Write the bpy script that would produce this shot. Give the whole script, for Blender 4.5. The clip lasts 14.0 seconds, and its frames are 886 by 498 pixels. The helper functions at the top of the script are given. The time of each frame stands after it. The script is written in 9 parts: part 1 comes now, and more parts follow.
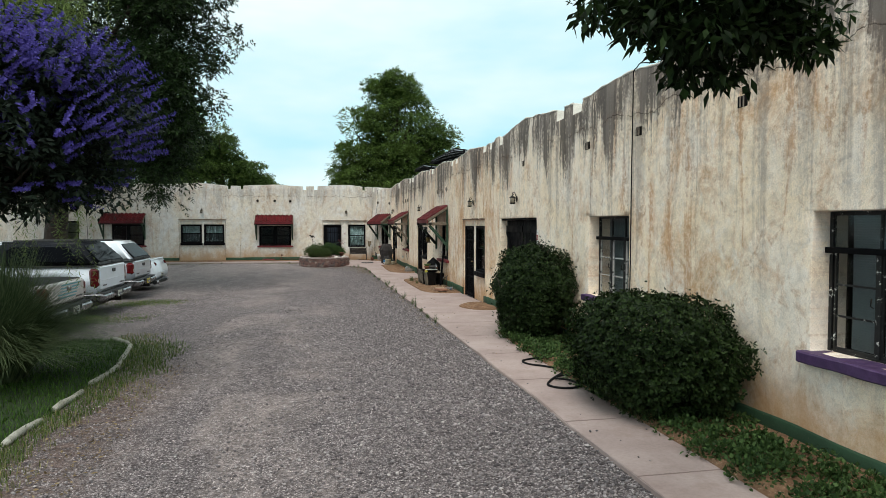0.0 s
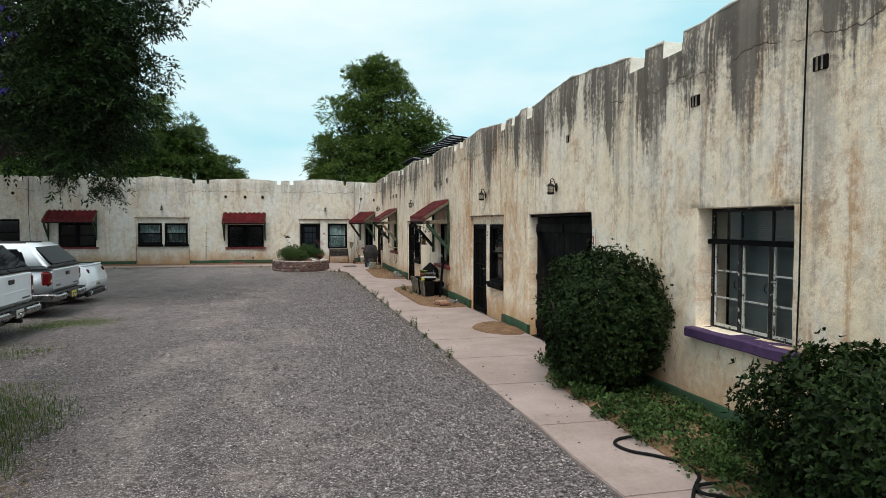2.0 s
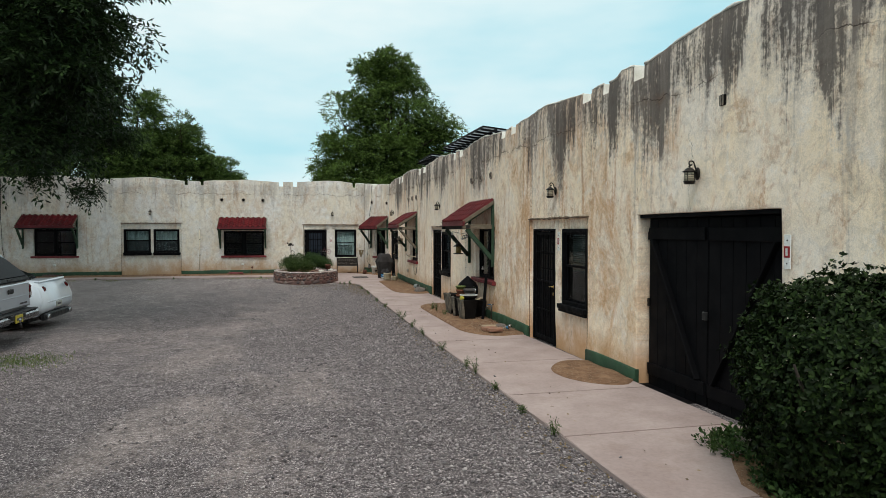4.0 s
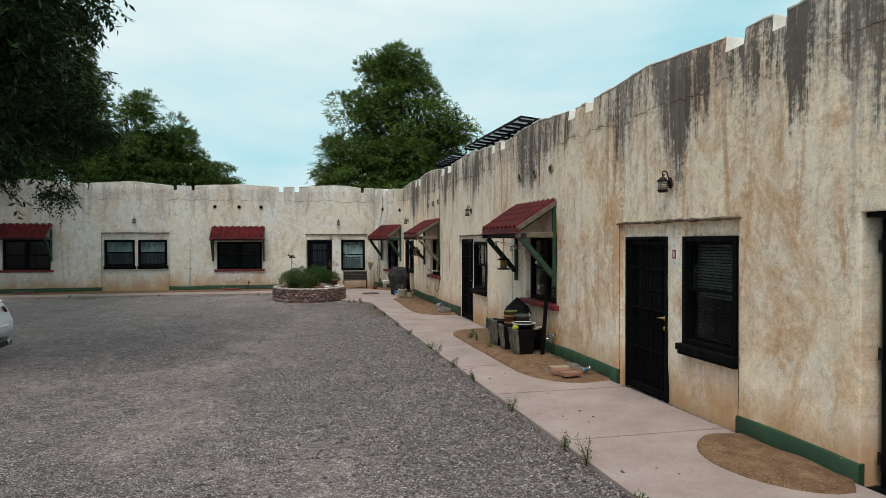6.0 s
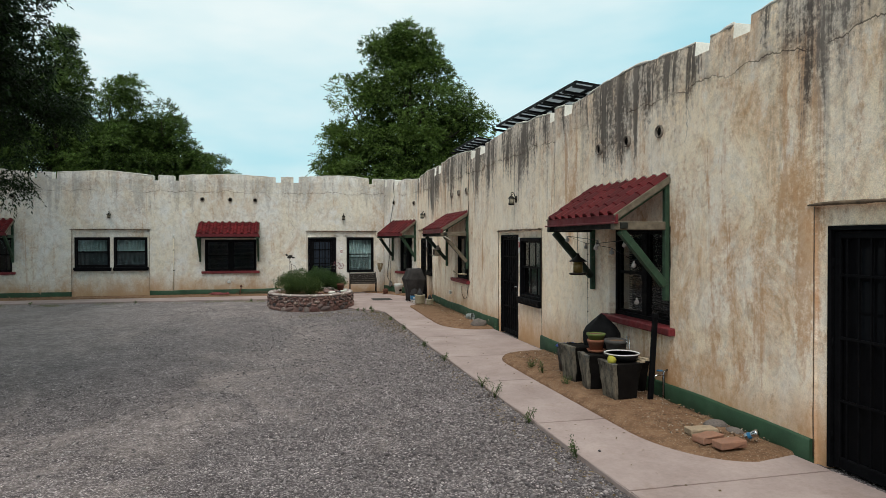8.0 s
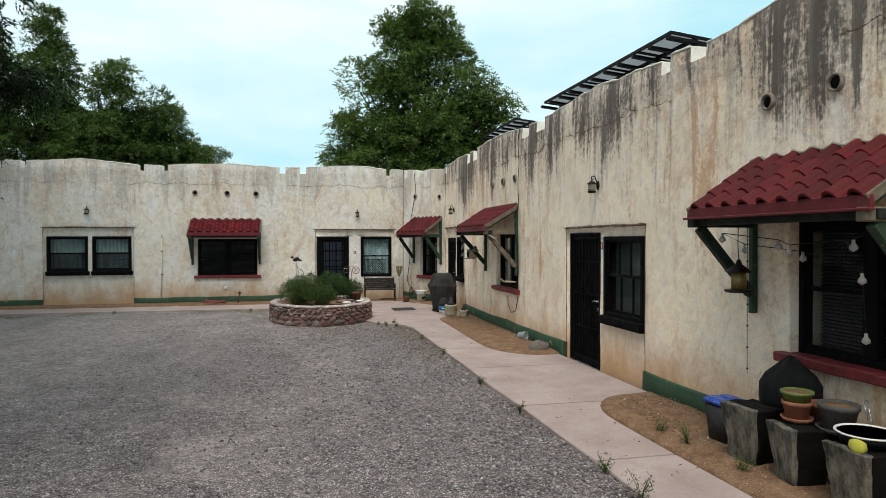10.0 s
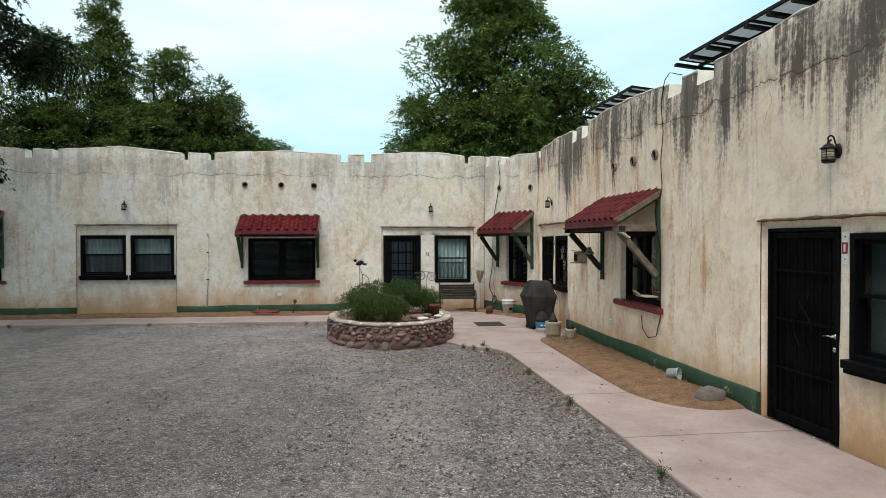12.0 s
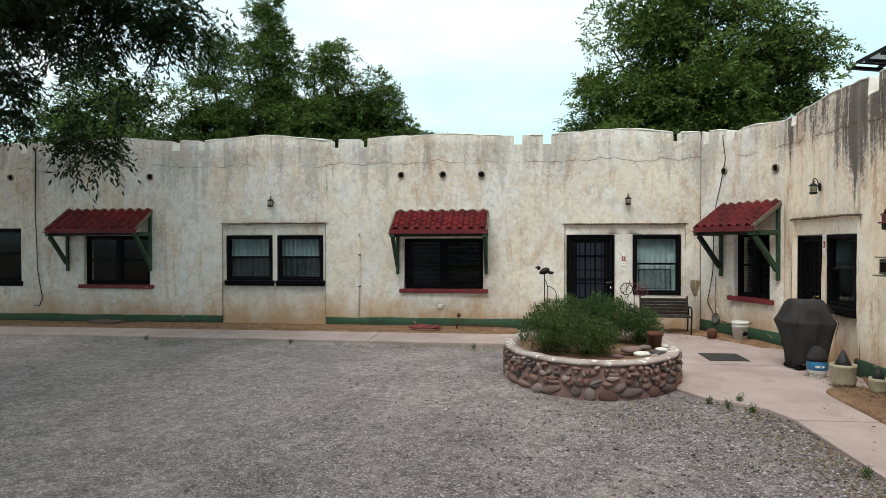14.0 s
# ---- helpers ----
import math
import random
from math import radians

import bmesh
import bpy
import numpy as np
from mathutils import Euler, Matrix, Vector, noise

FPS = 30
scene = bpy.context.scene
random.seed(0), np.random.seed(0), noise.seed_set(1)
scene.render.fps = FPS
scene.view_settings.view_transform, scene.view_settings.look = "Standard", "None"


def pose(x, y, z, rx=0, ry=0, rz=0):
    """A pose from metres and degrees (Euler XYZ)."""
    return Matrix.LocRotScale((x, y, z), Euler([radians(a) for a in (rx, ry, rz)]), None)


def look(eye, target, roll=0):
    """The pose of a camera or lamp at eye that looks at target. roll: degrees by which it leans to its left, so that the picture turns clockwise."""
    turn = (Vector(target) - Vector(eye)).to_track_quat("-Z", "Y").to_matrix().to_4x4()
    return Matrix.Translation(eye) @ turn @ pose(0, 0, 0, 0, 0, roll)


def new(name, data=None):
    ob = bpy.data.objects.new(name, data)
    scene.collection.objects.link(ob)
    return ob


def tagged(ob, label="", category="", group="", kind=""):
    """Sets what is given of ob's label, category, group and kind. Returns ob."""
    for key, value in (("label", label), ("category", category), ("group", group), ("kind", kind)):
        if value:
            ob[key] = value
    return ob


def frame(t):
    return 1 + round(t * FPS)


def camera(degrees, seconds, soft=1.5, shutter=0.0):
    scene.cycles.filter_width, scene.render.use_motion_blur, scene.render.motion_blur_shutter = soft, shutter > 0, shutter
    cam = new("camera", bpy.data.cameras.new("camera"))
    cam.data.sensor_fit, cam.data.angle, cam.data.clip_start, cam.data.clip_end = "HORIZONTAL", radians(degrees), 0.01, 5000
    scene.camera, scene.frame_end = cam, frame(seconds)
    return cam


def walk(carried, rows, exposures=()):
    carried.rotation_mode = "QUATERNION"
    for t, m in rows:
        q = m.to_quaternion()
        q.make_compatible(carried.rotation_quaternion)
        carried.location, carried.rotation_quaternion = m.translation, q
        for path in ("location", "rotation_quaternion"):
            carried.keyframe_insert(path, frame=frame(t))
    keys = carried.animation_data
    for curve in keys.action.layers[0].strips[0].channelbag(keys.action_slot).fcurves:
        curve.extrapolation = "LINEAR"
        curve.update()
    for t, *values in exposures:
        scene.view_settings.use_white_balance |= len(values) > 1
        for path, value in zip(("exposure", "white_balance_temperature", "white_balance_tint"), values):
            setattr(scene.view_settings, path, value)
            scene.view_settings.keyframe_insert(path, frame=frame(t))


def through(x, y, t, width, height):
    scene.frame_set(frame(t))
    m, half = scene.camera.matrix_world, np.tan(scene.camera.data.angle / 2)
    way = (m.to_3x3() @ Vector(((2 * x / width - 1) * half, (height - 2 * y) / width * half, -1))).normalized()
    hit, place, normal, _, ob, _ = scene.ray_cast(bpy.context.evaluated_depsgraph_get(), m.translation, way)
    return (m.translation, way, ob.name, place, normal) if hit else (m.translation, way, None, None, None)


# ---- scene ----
cam = camera(68.9, 14.0, 0.6)
METRES, EYE, TILT, LEAN, TURN = 23.21, 1.95, 0.0, 0.0, -11.4
ROWS = [
    (0.0, 0.0, 0.0, 0.0, 0.0, -2.19, -0.01),
    (0.5, -0.0071, 0.0352, -0.0003, -0.3, -2.22, -0.01),
    (1.0, -0.0112, 0.074, -0.0007, -0.91, -2.2, -0.06),
    (1.5, -0.0157, 0.1135, -0.001, -1.54, -2.2, -0.07),
    (2.0, -0.0227, 0.1522, -0.0016, -1.78, -2.21, -0.06),
    (2.5, -0.0318, 0.1899, -0.0025, -1.81, -2.2, -0.04),
    (3.0, -0.0408, 0.2257, -0.0028, -1.82, -2.19, -0.04),
    (5.5, -0.0818, 0.3912, -0.0029, -1.79, -0.67, 0.05),
    (6.0, -0.0871, 0.4268, -0.0038, -1.79, -0.69, 0.1),
    (6.5, -0.0933, 0.4634, -0.0048, -1.79, -0.71, 0.11),
    (7.0, -0.1001, 0.4993, -0.0059, -1.8, -0.7, 0.11),
    (7.5, -0.1069, 0.5337, -0.0065, -1.79, -0.7, 0.11),
    (8.0, -0.1134, 0.5677, -0.0065, -1.79, -0.73, 0.12),
    (10.5, -0.1505, 0.7323, -0.0066, -1.05, -0.75, 0.08),
    (11.0, -0.1587, 0.7658, -0.0067, 0.24, -0.76, 0.09),
    (11.5, -0.1649, 0.8012, -0.0065, 1.75, -0.76, 0.09),
    (12.0, -0.1704, 0.8377, -0.0068, 4.04, -0.75, 0.1),
    (12.5, -0.1781, 0.874, -0.0067, 6.98, -0.75, 0.1),
    (13.0, -0.1882, 0.9096, -0.0065, 10.37, -0.74, 0.1),
    (13.5, -0.2015, 0.9428, -0.0065, 14.02, -0.71, 0.08),
    (14.0, -0.2164, 0.9738, -0.0064, 17.94, -0.7, 0.11),
]
walk(cam, [(t, pose(0, 0, EYE, TILT, LEAN, TURN) @ pose(METRES * x, METRES * y, METRES * z, 90 + pitch, roll, yaw)) for t, x, y, z, yaw, pitch, roll in ROWS],
     [(0.0, -0.08), (3.0, -0.2), (5.5, -0.31), (7.0, -0.33), (8.0, -0.28), (10.5, -0.06), (12.0, -0.03), (14.0, 0.09)])

# ---- light ----
SUN_EL, SUN_ROT = 60.0, 200.0
world = bpy.data.worlds.new("sky")
scene.world = world
world.use_nodes = True
wn, wl = world.node_tree.nodes, world.node_tree.links
wn.clear()
w_out = wn.new("ShaderNodeOutputWorld")
w_bg = wn.new("ShaderNodeBackground")
w_sky = wn.new("ShaderNodeTexSky")
w_sky.sky_type = "NISHITA"
w_sky.sun_disc = False
w_sky.sun_elevation, w_sky.sun_rotation = radians(SUN_EL), radians(SUN_ROT)
w_sky.air_density, w_sky.dust_density, w_sky.ozone_density = 1.0, 1.5, 2.0
w_co = wn.new("ShaderNodeTexCoord")
w_map = wn.new("ShaderNodeMapping")
w_map.inputs["Scale"].default_value = (1.0, 1.0, 3.2)
w_map.inputs["Location"].default_value = (0.35, 0.1, 0.5)
w_noise = wn.new("ShaderNodeTexNoise")
w_noise.inputs["Scale"].default_value = 1.5
w_noise.inputs["Detail"].default_value = 5.0
w_noise.inputs["Roughness"].default_value = 0.52
w_ramp = wn.new("ShaderNodeValToRGB")
w_ramp.color_ramp.elements[0].position, w_ramp.color_ramp.elements[0].color = 0.34, (0, 0, 0, 1)
w_ramp.color_ramp.elements[1].position, w_ramp.color_ramp.elements[1].color = 0.64, (1, 1, 1, 1)
w_mix = wn.new("ShaderNodeMix")
w_mix.data_type = "RGBA"
w_cl = wn.new("ShaderNodeRGB")
w_cl.outputs[0].default_value = (9.2, 10.3, 10.3, 1)
wl.new(w_co.outputs["Generated"], w_map.inputs["Vector"])
wl.new(w_map.outputs["Vector"], w_noise.inputs["Vector"])
w_sep = wn.new("ShaderNodeSeparateXYZ")
w_rise = wn.new("ShaderNodeMapRange")
w_rise.interpolation_type = "SMOOTHSTEP"
for k, v in zip(("From Min", "From Max", "To Min", "To Max"), (0.10, 0.42, -0.06, 0.13)):
    w_rise.inputs[k].default_value = v
w_add = wn.new("ShaderNodeMath")
wl.new(w_co.outputs["Generated"], w_sep.inputs[0])
wl.new(w_sep.outputs["Z"], w_rise.inputs["Value"])
wl.new(w_rise.outputs["Result"], w_add.inputs[0])
wl.new(w_noise.outputs["Fac"], w_add.inputs[1])
wl.new(w_add.outputs[0], w_ramp.inputs["Fac"])
wl.new(w_ramp.outputs["Color"], w_mix.inputs["Factor"])
# thin high haze that pales the blue between the clouds
w_haze = wn.new("ShaderNodeMix")
w_haze.data_type = "RGBA"
w_haze.inputs["Factor"].default_value = 0.85
w_haze.inputs["B"].default_value = (4.7, 8.9, 9.9, 1)
wl.new(w_sky.outputs["Color"], w_haze.inputs["A"])
wl.new(w_haze.outputs["Result"], w_mix.inputs["A"])
wl.new(w_cl.outputs[0], w_mix.inputs["B"])
wl.new(w_mix.outputs["Result"], w_bg.inputs["Color"])
w_bg.inputs["Strength"].default_value = 0.112
wl.new(w_bg.outputs[0], w_out.inputs["Surface"])

sun = new("sun", bpy.data.lights.new("sun", "SUN"))
sun.data.energy, sun.data.angle, sun.data.color = 2.75, radians(36), (1.0, 0.96, 0.885)
sun_dir = Vector((math.sin(radians(SUN_ROT)) * math.cos(radians(SUN_EL)), math.cos(radians(SUN_ROT)) * math.cos(radians(SUN_EL)), math.sin(radians(SUN_EL))))
sun.matrix_world = look(sun_dir * 50, (0, 0, 0))


# ---- material helpers ----
class Nodes:
    """A node material with a principled surface; small wrappers keep the recipes short."""

    def __init__(self, name, rough=0.8, metal=0.0, spec=0.4):
        self.mat = bpy.data.materials.new(name)
        self.mat.use_nodes = True
        self.t = self.mat.node_tree
        self.bsdf = self.t.nodes["Principled BSDF"]
        self.bsdf.inputs["Roughness"].default_value = rough
        self.bsdf.inputs["Metallic"].default_value = metal
        self.bsdf.inputs["Specular IOR Level"].default_value = spec
        self.co = self.t.nodes.new("ShaderNodeTexCoord").outputs["Object"]

    def put(self, where, value):
        if isinstance(value, (int, float)):
            where.default_value = value
        elif isinstance(value, (tuple, list)):
            where.default_value = (*value, 1.0) if len(value) == 3 and where.type == "RGBA" else value
        else:
            self.t.links.new(value, where)

    def scaled(self, sx, sy, sz, loc=(0, 0, 0)):
        n = self.t.nodes.new("ShaderNodeMapping")
        n.inputs["Scale"].default_value = (sx, sy, sz)
        n.inputs["Location"].default_value = loc
        self.put(n.inputs["Vector"], self.co)
        return n.outputs["Vector"]

    def noise(self, scale, detail=4.0, rough=0.5, vec=None, dist=0.0):
        n = self.t.nodes.new("ShaderNodeTexNoise")
        n.inputs["Scale"].default_value, n.inputs["Detail"].default_value = scale, detail
        n.inputs["Roughness"].default_value, n.inputs["Distortion"].default_value = rough, dist
        self.put(n.inputs["Vector"], vec or self.co)
        return n.outputs["Fac"]

    def cells(self, scale, vec=None, feature="F1", out="Distance", rand=1.0):
        n = self.t.nodes.new("ShaderNodeTexVoronoi")
        n.feature = feature
        n.inputs["Scale"].default_value, n.inputs["Randomness"].default_value = scale, rand
        self.put(n.inputs["Vector"], vec or self.co)
        return n.outputs[out]

    def ramp(self, fac, *stops):
        n = self.t.nodes.new("ShaderNodeValToRGB")
        els = n.color_ramp.elements
        while len(els) < len(stops):
            els.new(0.5)
        for el, (p, c) in zip(els, stops):
            el.position = p
            el.color = (c, c, c, 1) if isinstance(c, (int, float)) else (*c, 1)
        self.put(n.inputs["Fac"], fac)
        return n.outputs["Color"]

    def math(self, op, a, b=0.0):
        n = self.t.nodes.new("ShaderNodeMath")
        n.operation, n.use_clamp = op, False
        self.put(n.inputs[0], a)
        self.put(n.inputs[1], b)
        return n.outputs[0]

    def mix(self, fac, a, b, mode="MIX"):
        n = self.t.nodes.new("ShaderNodeMix")
        n.data_type, n.blend_type = "RGBA", mode
        self.put(n.inputs["Factor"], fac)
        self.put(n.inputs["A"], a)
        self.put(n.inputs["B"], b)
        return n.outputs["Result"]

    def span(self, v, lo, hi, a=0.0, b=1.0):
        n = self.t.nodes.new("ShaderNodeMapRange")
        n.interpolation_type = "SMOOTHSTEP"
        for k, val in zip(("Value", "From Min", "From Max", "To Min", "To Max"), (v, lo, hi, a, b)):
            self.put(n.inputs[k], val)
        return n.outputs["Result"]

    def axis(self, which):
        n = self.t.nodes.new("ShaderNodeSeparateXYZ")
        self.put(n.inputs[0], self.co)
        return n.outputs[which]

    def rand(self):
        return self.t.nodes.new("ShaderNodeObjectInfo").outputs["Random"]

    def island(self):
        return self.t.nodes.new("ShaderNodeNewGeometry").outputs["Random Per Island"]

    def bump(self, height, strength=0.3, dist=0.01):
        n = self.t.nodes.new("ShaderNodeBump")
        n.inputs["Strength"].default_value, n.inputs["Distance"].default_value = strength, dist
        self.put(n.inputs["Height"], height)
        self.put(self.bsdf.inputs["Normal"], n.outputs["Normal"])

    def colour(self, c):
        self.put(self.bsdf.inputs["Base Color"], c)
        return self.mat


def worn(name, base, dark, scale=6.0, rough=0.6, metal=0.0, bump=0.15, fine=60.0, spec=0.4, chips=None, chip_at=0.62):
    """Paint, plastic, clay or metal: two scales of tone, a fine relief, and chips where asked."""
    m = Nodes(name, rough, metal, spec)
    c = m.mix(m.ramp(m.noise(scale, 5, 0.6), (0.3, 0.0), (0.72, 1.0)), dark, base)
    c = m.mix(0.22, c, m.ramp(m.noise(fine, 2), (0.3, 0.15), (0.7, 1.0)), "MULTIPLY")
    if chips:
        c = m.mix(m.ramp(m.noise(scale * 2.3, 8, 0.7), (chip_at, 0.0), (chip_at + 0.03, 1.0)), c, chips)
    m.bump(m.noise(fine, 3), bump, 0.004)
    m.put(m.bsdf.inputs["Roughness"], m.span(m.noise(scale * 1.7, 3), 0.3, 0.7, max(0.05, rough - 0.12), min(1.0, rough + 0.12)))
    return m.colour(c)


def stucco(name, along, soot, rust, tone=1.0, line=3.42, tint=(1.0, 1.0, 1.0), south=0.0, far_pale=0.0):
    """Old lime-washed adobe render: soft pale and ochre clouds, watery soot runs from the parapet, earth splashed on the foot, cracks."""
    m = Nodes(name, 0.95, 0.0, 0.12)
    z = m.axis("Z")
    u = m.axis("Y" if along == "y" else "X")
    kx, ky = (0.0, 1.0) if along == "y" else (1.0, 0.0)

    def drawn(a, b, loc=(0, 0, 0)):
        return m.scaled(a * kx, a * ky, b, loc)

    def off(v, k):
        return m.math("MULTIPLY", m.math("SUBTRACT", v, 0.5), k)

    def plus(*vs):
        total = vs[0]
        for v in vs[1:]:
            total = m.math("ADD", total, v)
        return total

    def shade(v):
        return tuple(k * tone for k in v)

    grain = m.noise(16.0, 8, 0.8)
    speck = off(grain, 0.40)
    zone = m.noise(1.0, 3, 0.5, drawn(0.42, 0.25, (4.4, 2.2, 0.3)), 0.4)
    # limewash: chalky white lying unevenly over cream
    big = m.noise(1.0, 8, 0.66, drawn(0.95, 0.62), 0.9)
    c = m.mix(m.ramp(plus(big, speck), (0.38, 0.0), (0.62, 1.0)), shade((0.86, 0.765, 0.60)), shade((0.87, 0.83, 0.75)))
    # ochre clouds where the wash has gone, a little drawn downwards
    mid = m.noise(1.0, 11, 0.76, drawn(1.5, 0.95, (5, 3, 1)), 1.3)
    cloud = m.ramp(plus(mid, off(zone, 0.40), speck), (0.47, 0.0), (0.68, 1.0))
    c = m.mix(m.math("MULTIPLY", cloud, min(1.0, rust * 0.95)), c, shade((0.58, 0.365, 0.20)))
    small = m.noise(1.0, 9, 0.72, drawn(4.2, 2.6, (2, 7, 5)), 1.0)
    c = m.mix(m.math("MULTIPLY", m.ramp(plus(small, speck), (0.55, 0.0), (0.65, 1.0)), rust * 0.62), c, shade((0.50, 0.325, 0.19)))
    # chalk spots, trowel marks and grain
    chalk = m.noise(1.0, 9, 0.74, drawn(3.0, 2.2, (8, 1, 2)), 0.8)
    c = m.mix(m.ramp(plus(chalk, speck), (0.54, 0.0), (0.64, 0.72)), c, shade((0.87, 0.85, 0.79)))
    c = m.mix(0.5, c, m.ramp(m.noise(6.0, 10, 0.78, dist=0.7), (0.36, 0.60), (0.54, 1.08)), "MULTIPLY")
    c = m.mix(0.35, c, m.ramp(m.noise(85.0, 4, 0.7), (0.34, 0.50), (0.60, 1.15)), "MULTIPLY")
    # paler cream mixed in patchily towards the far end
    c = m.mix(m.math("MULTIPLY", m.span(u, 18.0, 27.0, 0.0, far_pale), m.ramp(plus(m.noise(1.0, 8, 0.7, drawn(1.2, 0.9, (6, 6, 1)), 0.8), speck), (0.38, 0.35), (0.60, 1.0))), c, shade((0.90, 0.845, 0.74)))
    # rusty runs
    r1 = m.noise(1.0, 7, 0.66, drawn(3.4, 0.42, (9.3, 4.1, 0.4)), 0.7)
    run = m.span(plus(r1, off(zone, 0.50), speck), 0.56, 0.69)
    c = m.mix(m.math("MULTIPLY", run, rust * 0.75), c, shade((0.50, 0.29, 0.15)))
    # grey veil on the parapet
    top = m.span(plus(z, off(m.noise(1.0, 6, 0.6, drawn(1.3, 0.0)), 0.7)), line - 0.15, line + 0.30)
    veil = m.ramp(plus(m.noise(1.0, 8, 0.7, drawn(2.2, 0.8, (1, 1, 7)), 0.6), speck), (0.36, 0.0), (0.62, 0.75))
    c = m.mix(m.math("MULTIPLY", m.math("MULTIPLY", top, veil), min(1.0, soot)), c, shade((0.50, 0.48, 0.45)))
    # soot: wide pale runs, then narrow dark ones inside them, thinning out downwards
    group = m.noise(1.0, 4, 0.55, drawn(0.8, 0.05, (6.2, 1.4, 0.0)))
    wide = m.noise(1.0, 7, 0.64, drawn(3.1, 0.30, (3.1, 0.7, 0.2)), 0.9)
    fine = m.noise(1.0, 9, 0.75, drawn(13.0, 0.75, (0.3, 1.7, 0.0)), 0.8)
    fall = m.span(plus(z, off(group, 2.6), off(wide, 0.8)), 2.0, 3.75, -0.32, 0.06)
    mass = plus(m.math("MULTIPLY", wide, 0.58), m.math("MULTIPLY", fine, 0.42), fall, off(group, 0.34), speck, m.span(u, 7.0, 15.0, south, 0.0))
    c = m.mix(m.math("MULTIPLY", m.span(mass, 0.43, 0.56), soot * 0.45), c, (0.33, 0.30, 0.275))
    c = m.mix(m.math("MULTIPLY", m.span(mass, 0.505, 0.605), soot * 0.92), c, (0.052, 0.048, 0.048))
    # faint grey runs that reach far down
    r2 = m.noise(1.0, 7, 0.66, drawn(5.5, 0.16, (1.3, 6.1, 0.9)), 0.3)
    far = m.span(plus(r2, off(group, 0.35), speck, m.span(u, 7.0, 15.0, south * 1.5, 0.0), m.span(z, 0.9, 3.4, -0.12, 0.05)), 0.53, 0.74)
    c = m.mix(m.math("MULTIPLY", far, soot * 0.6), c, (0.24, 0.22, 0.205))
    # earth thrown up by the rain
    foot = m.math("MULTIPLY", m.span(plus(z, m.math("MULTIPLY", m.noise(1.0, 8, 0.66, drawn(2.0, 1.2)), -1.3), off(zone, 0.5)), -0.75, 0.08, 1.0, 0.0), 0.85)
    c = m.mix(foot, c, shade((0.50, 0.285, 0.135)))
    # cracks: one along the foot of the parapet, some upright hair cracks, rusty at the edges
    jag = plus(off(m.noise(1.1, 8, 0.62, drawn(1.0, 0.0)), 0.55), m.math("MULTIPLY", m.noise(30.0, 3), 0.015))
    level = m.math("ABSOLUTE", m.math("SUBTRACT", m.math("SUBTRACT", z, line), jag))
    where = m.ramp(m.noise(1.6, 4), (0.42, 0.0), (0.52, 1.0))
    crack = m.math("MULTIPLY", m.span(level, 0.002, 0.009, 1.0, 0.0), where)
    seep = m.math("MULTIPLY", m.math("MULTIPLY", m.span(level, 0.0, 0.10, 1.0, 0.0), where), m.span(m.noise(1.0, 6, 0.7, drawn(5.0, 2.0, (3, 3, 3))), 0.42, 0.62))
    c = m.mix(m.math("MULTIPLY", seep, soot * 0.7), c, (0.16, 0.115, 0.085))
    sway = off(m.noise(1.0, 8, 0.65, m.scaled(0.05, 0.05, 0.9)), 1.1)
    n = m.t.nodes.new("ShaderNodeMath")
    n.operation = "PINGPONG"
    m.put(n.inputs[0], m.math("ADD", u, sway))
    m.put(n.inputs[1], 1.63)
    hair = m.math("MULTIPLY", m.span(n.outputs[0], 0.0012, 0.005, 1.0, 0.0), m.ramp(m.noise(0.8, 4), (0.53, 0.0), (0.58, 1.0)))
    crack = m.math("MAXIMUM", crack, m.math("MULTIPLY", hair, 0.8))
    c = m.mix(m.math("MULTIPLY", crack, 0.85), c, (0.05, 0.04, 0.032))
    c = m.mix(1.0, c, tint, "MULTIPLY")
    rel = plus(m.math("MULTIPLY", m.noise(2.6, 7, 0.58, dist=0.3), 1.5), m.math("MULTIPLY", m.noise(70.0, 4, 0.7), 0.12))
    m.bump(m.math("SUBTRACT", rel, m.math("MULTIPLY", crack, 0.6)), 0.34, 0.04)
    return m.colour(c)


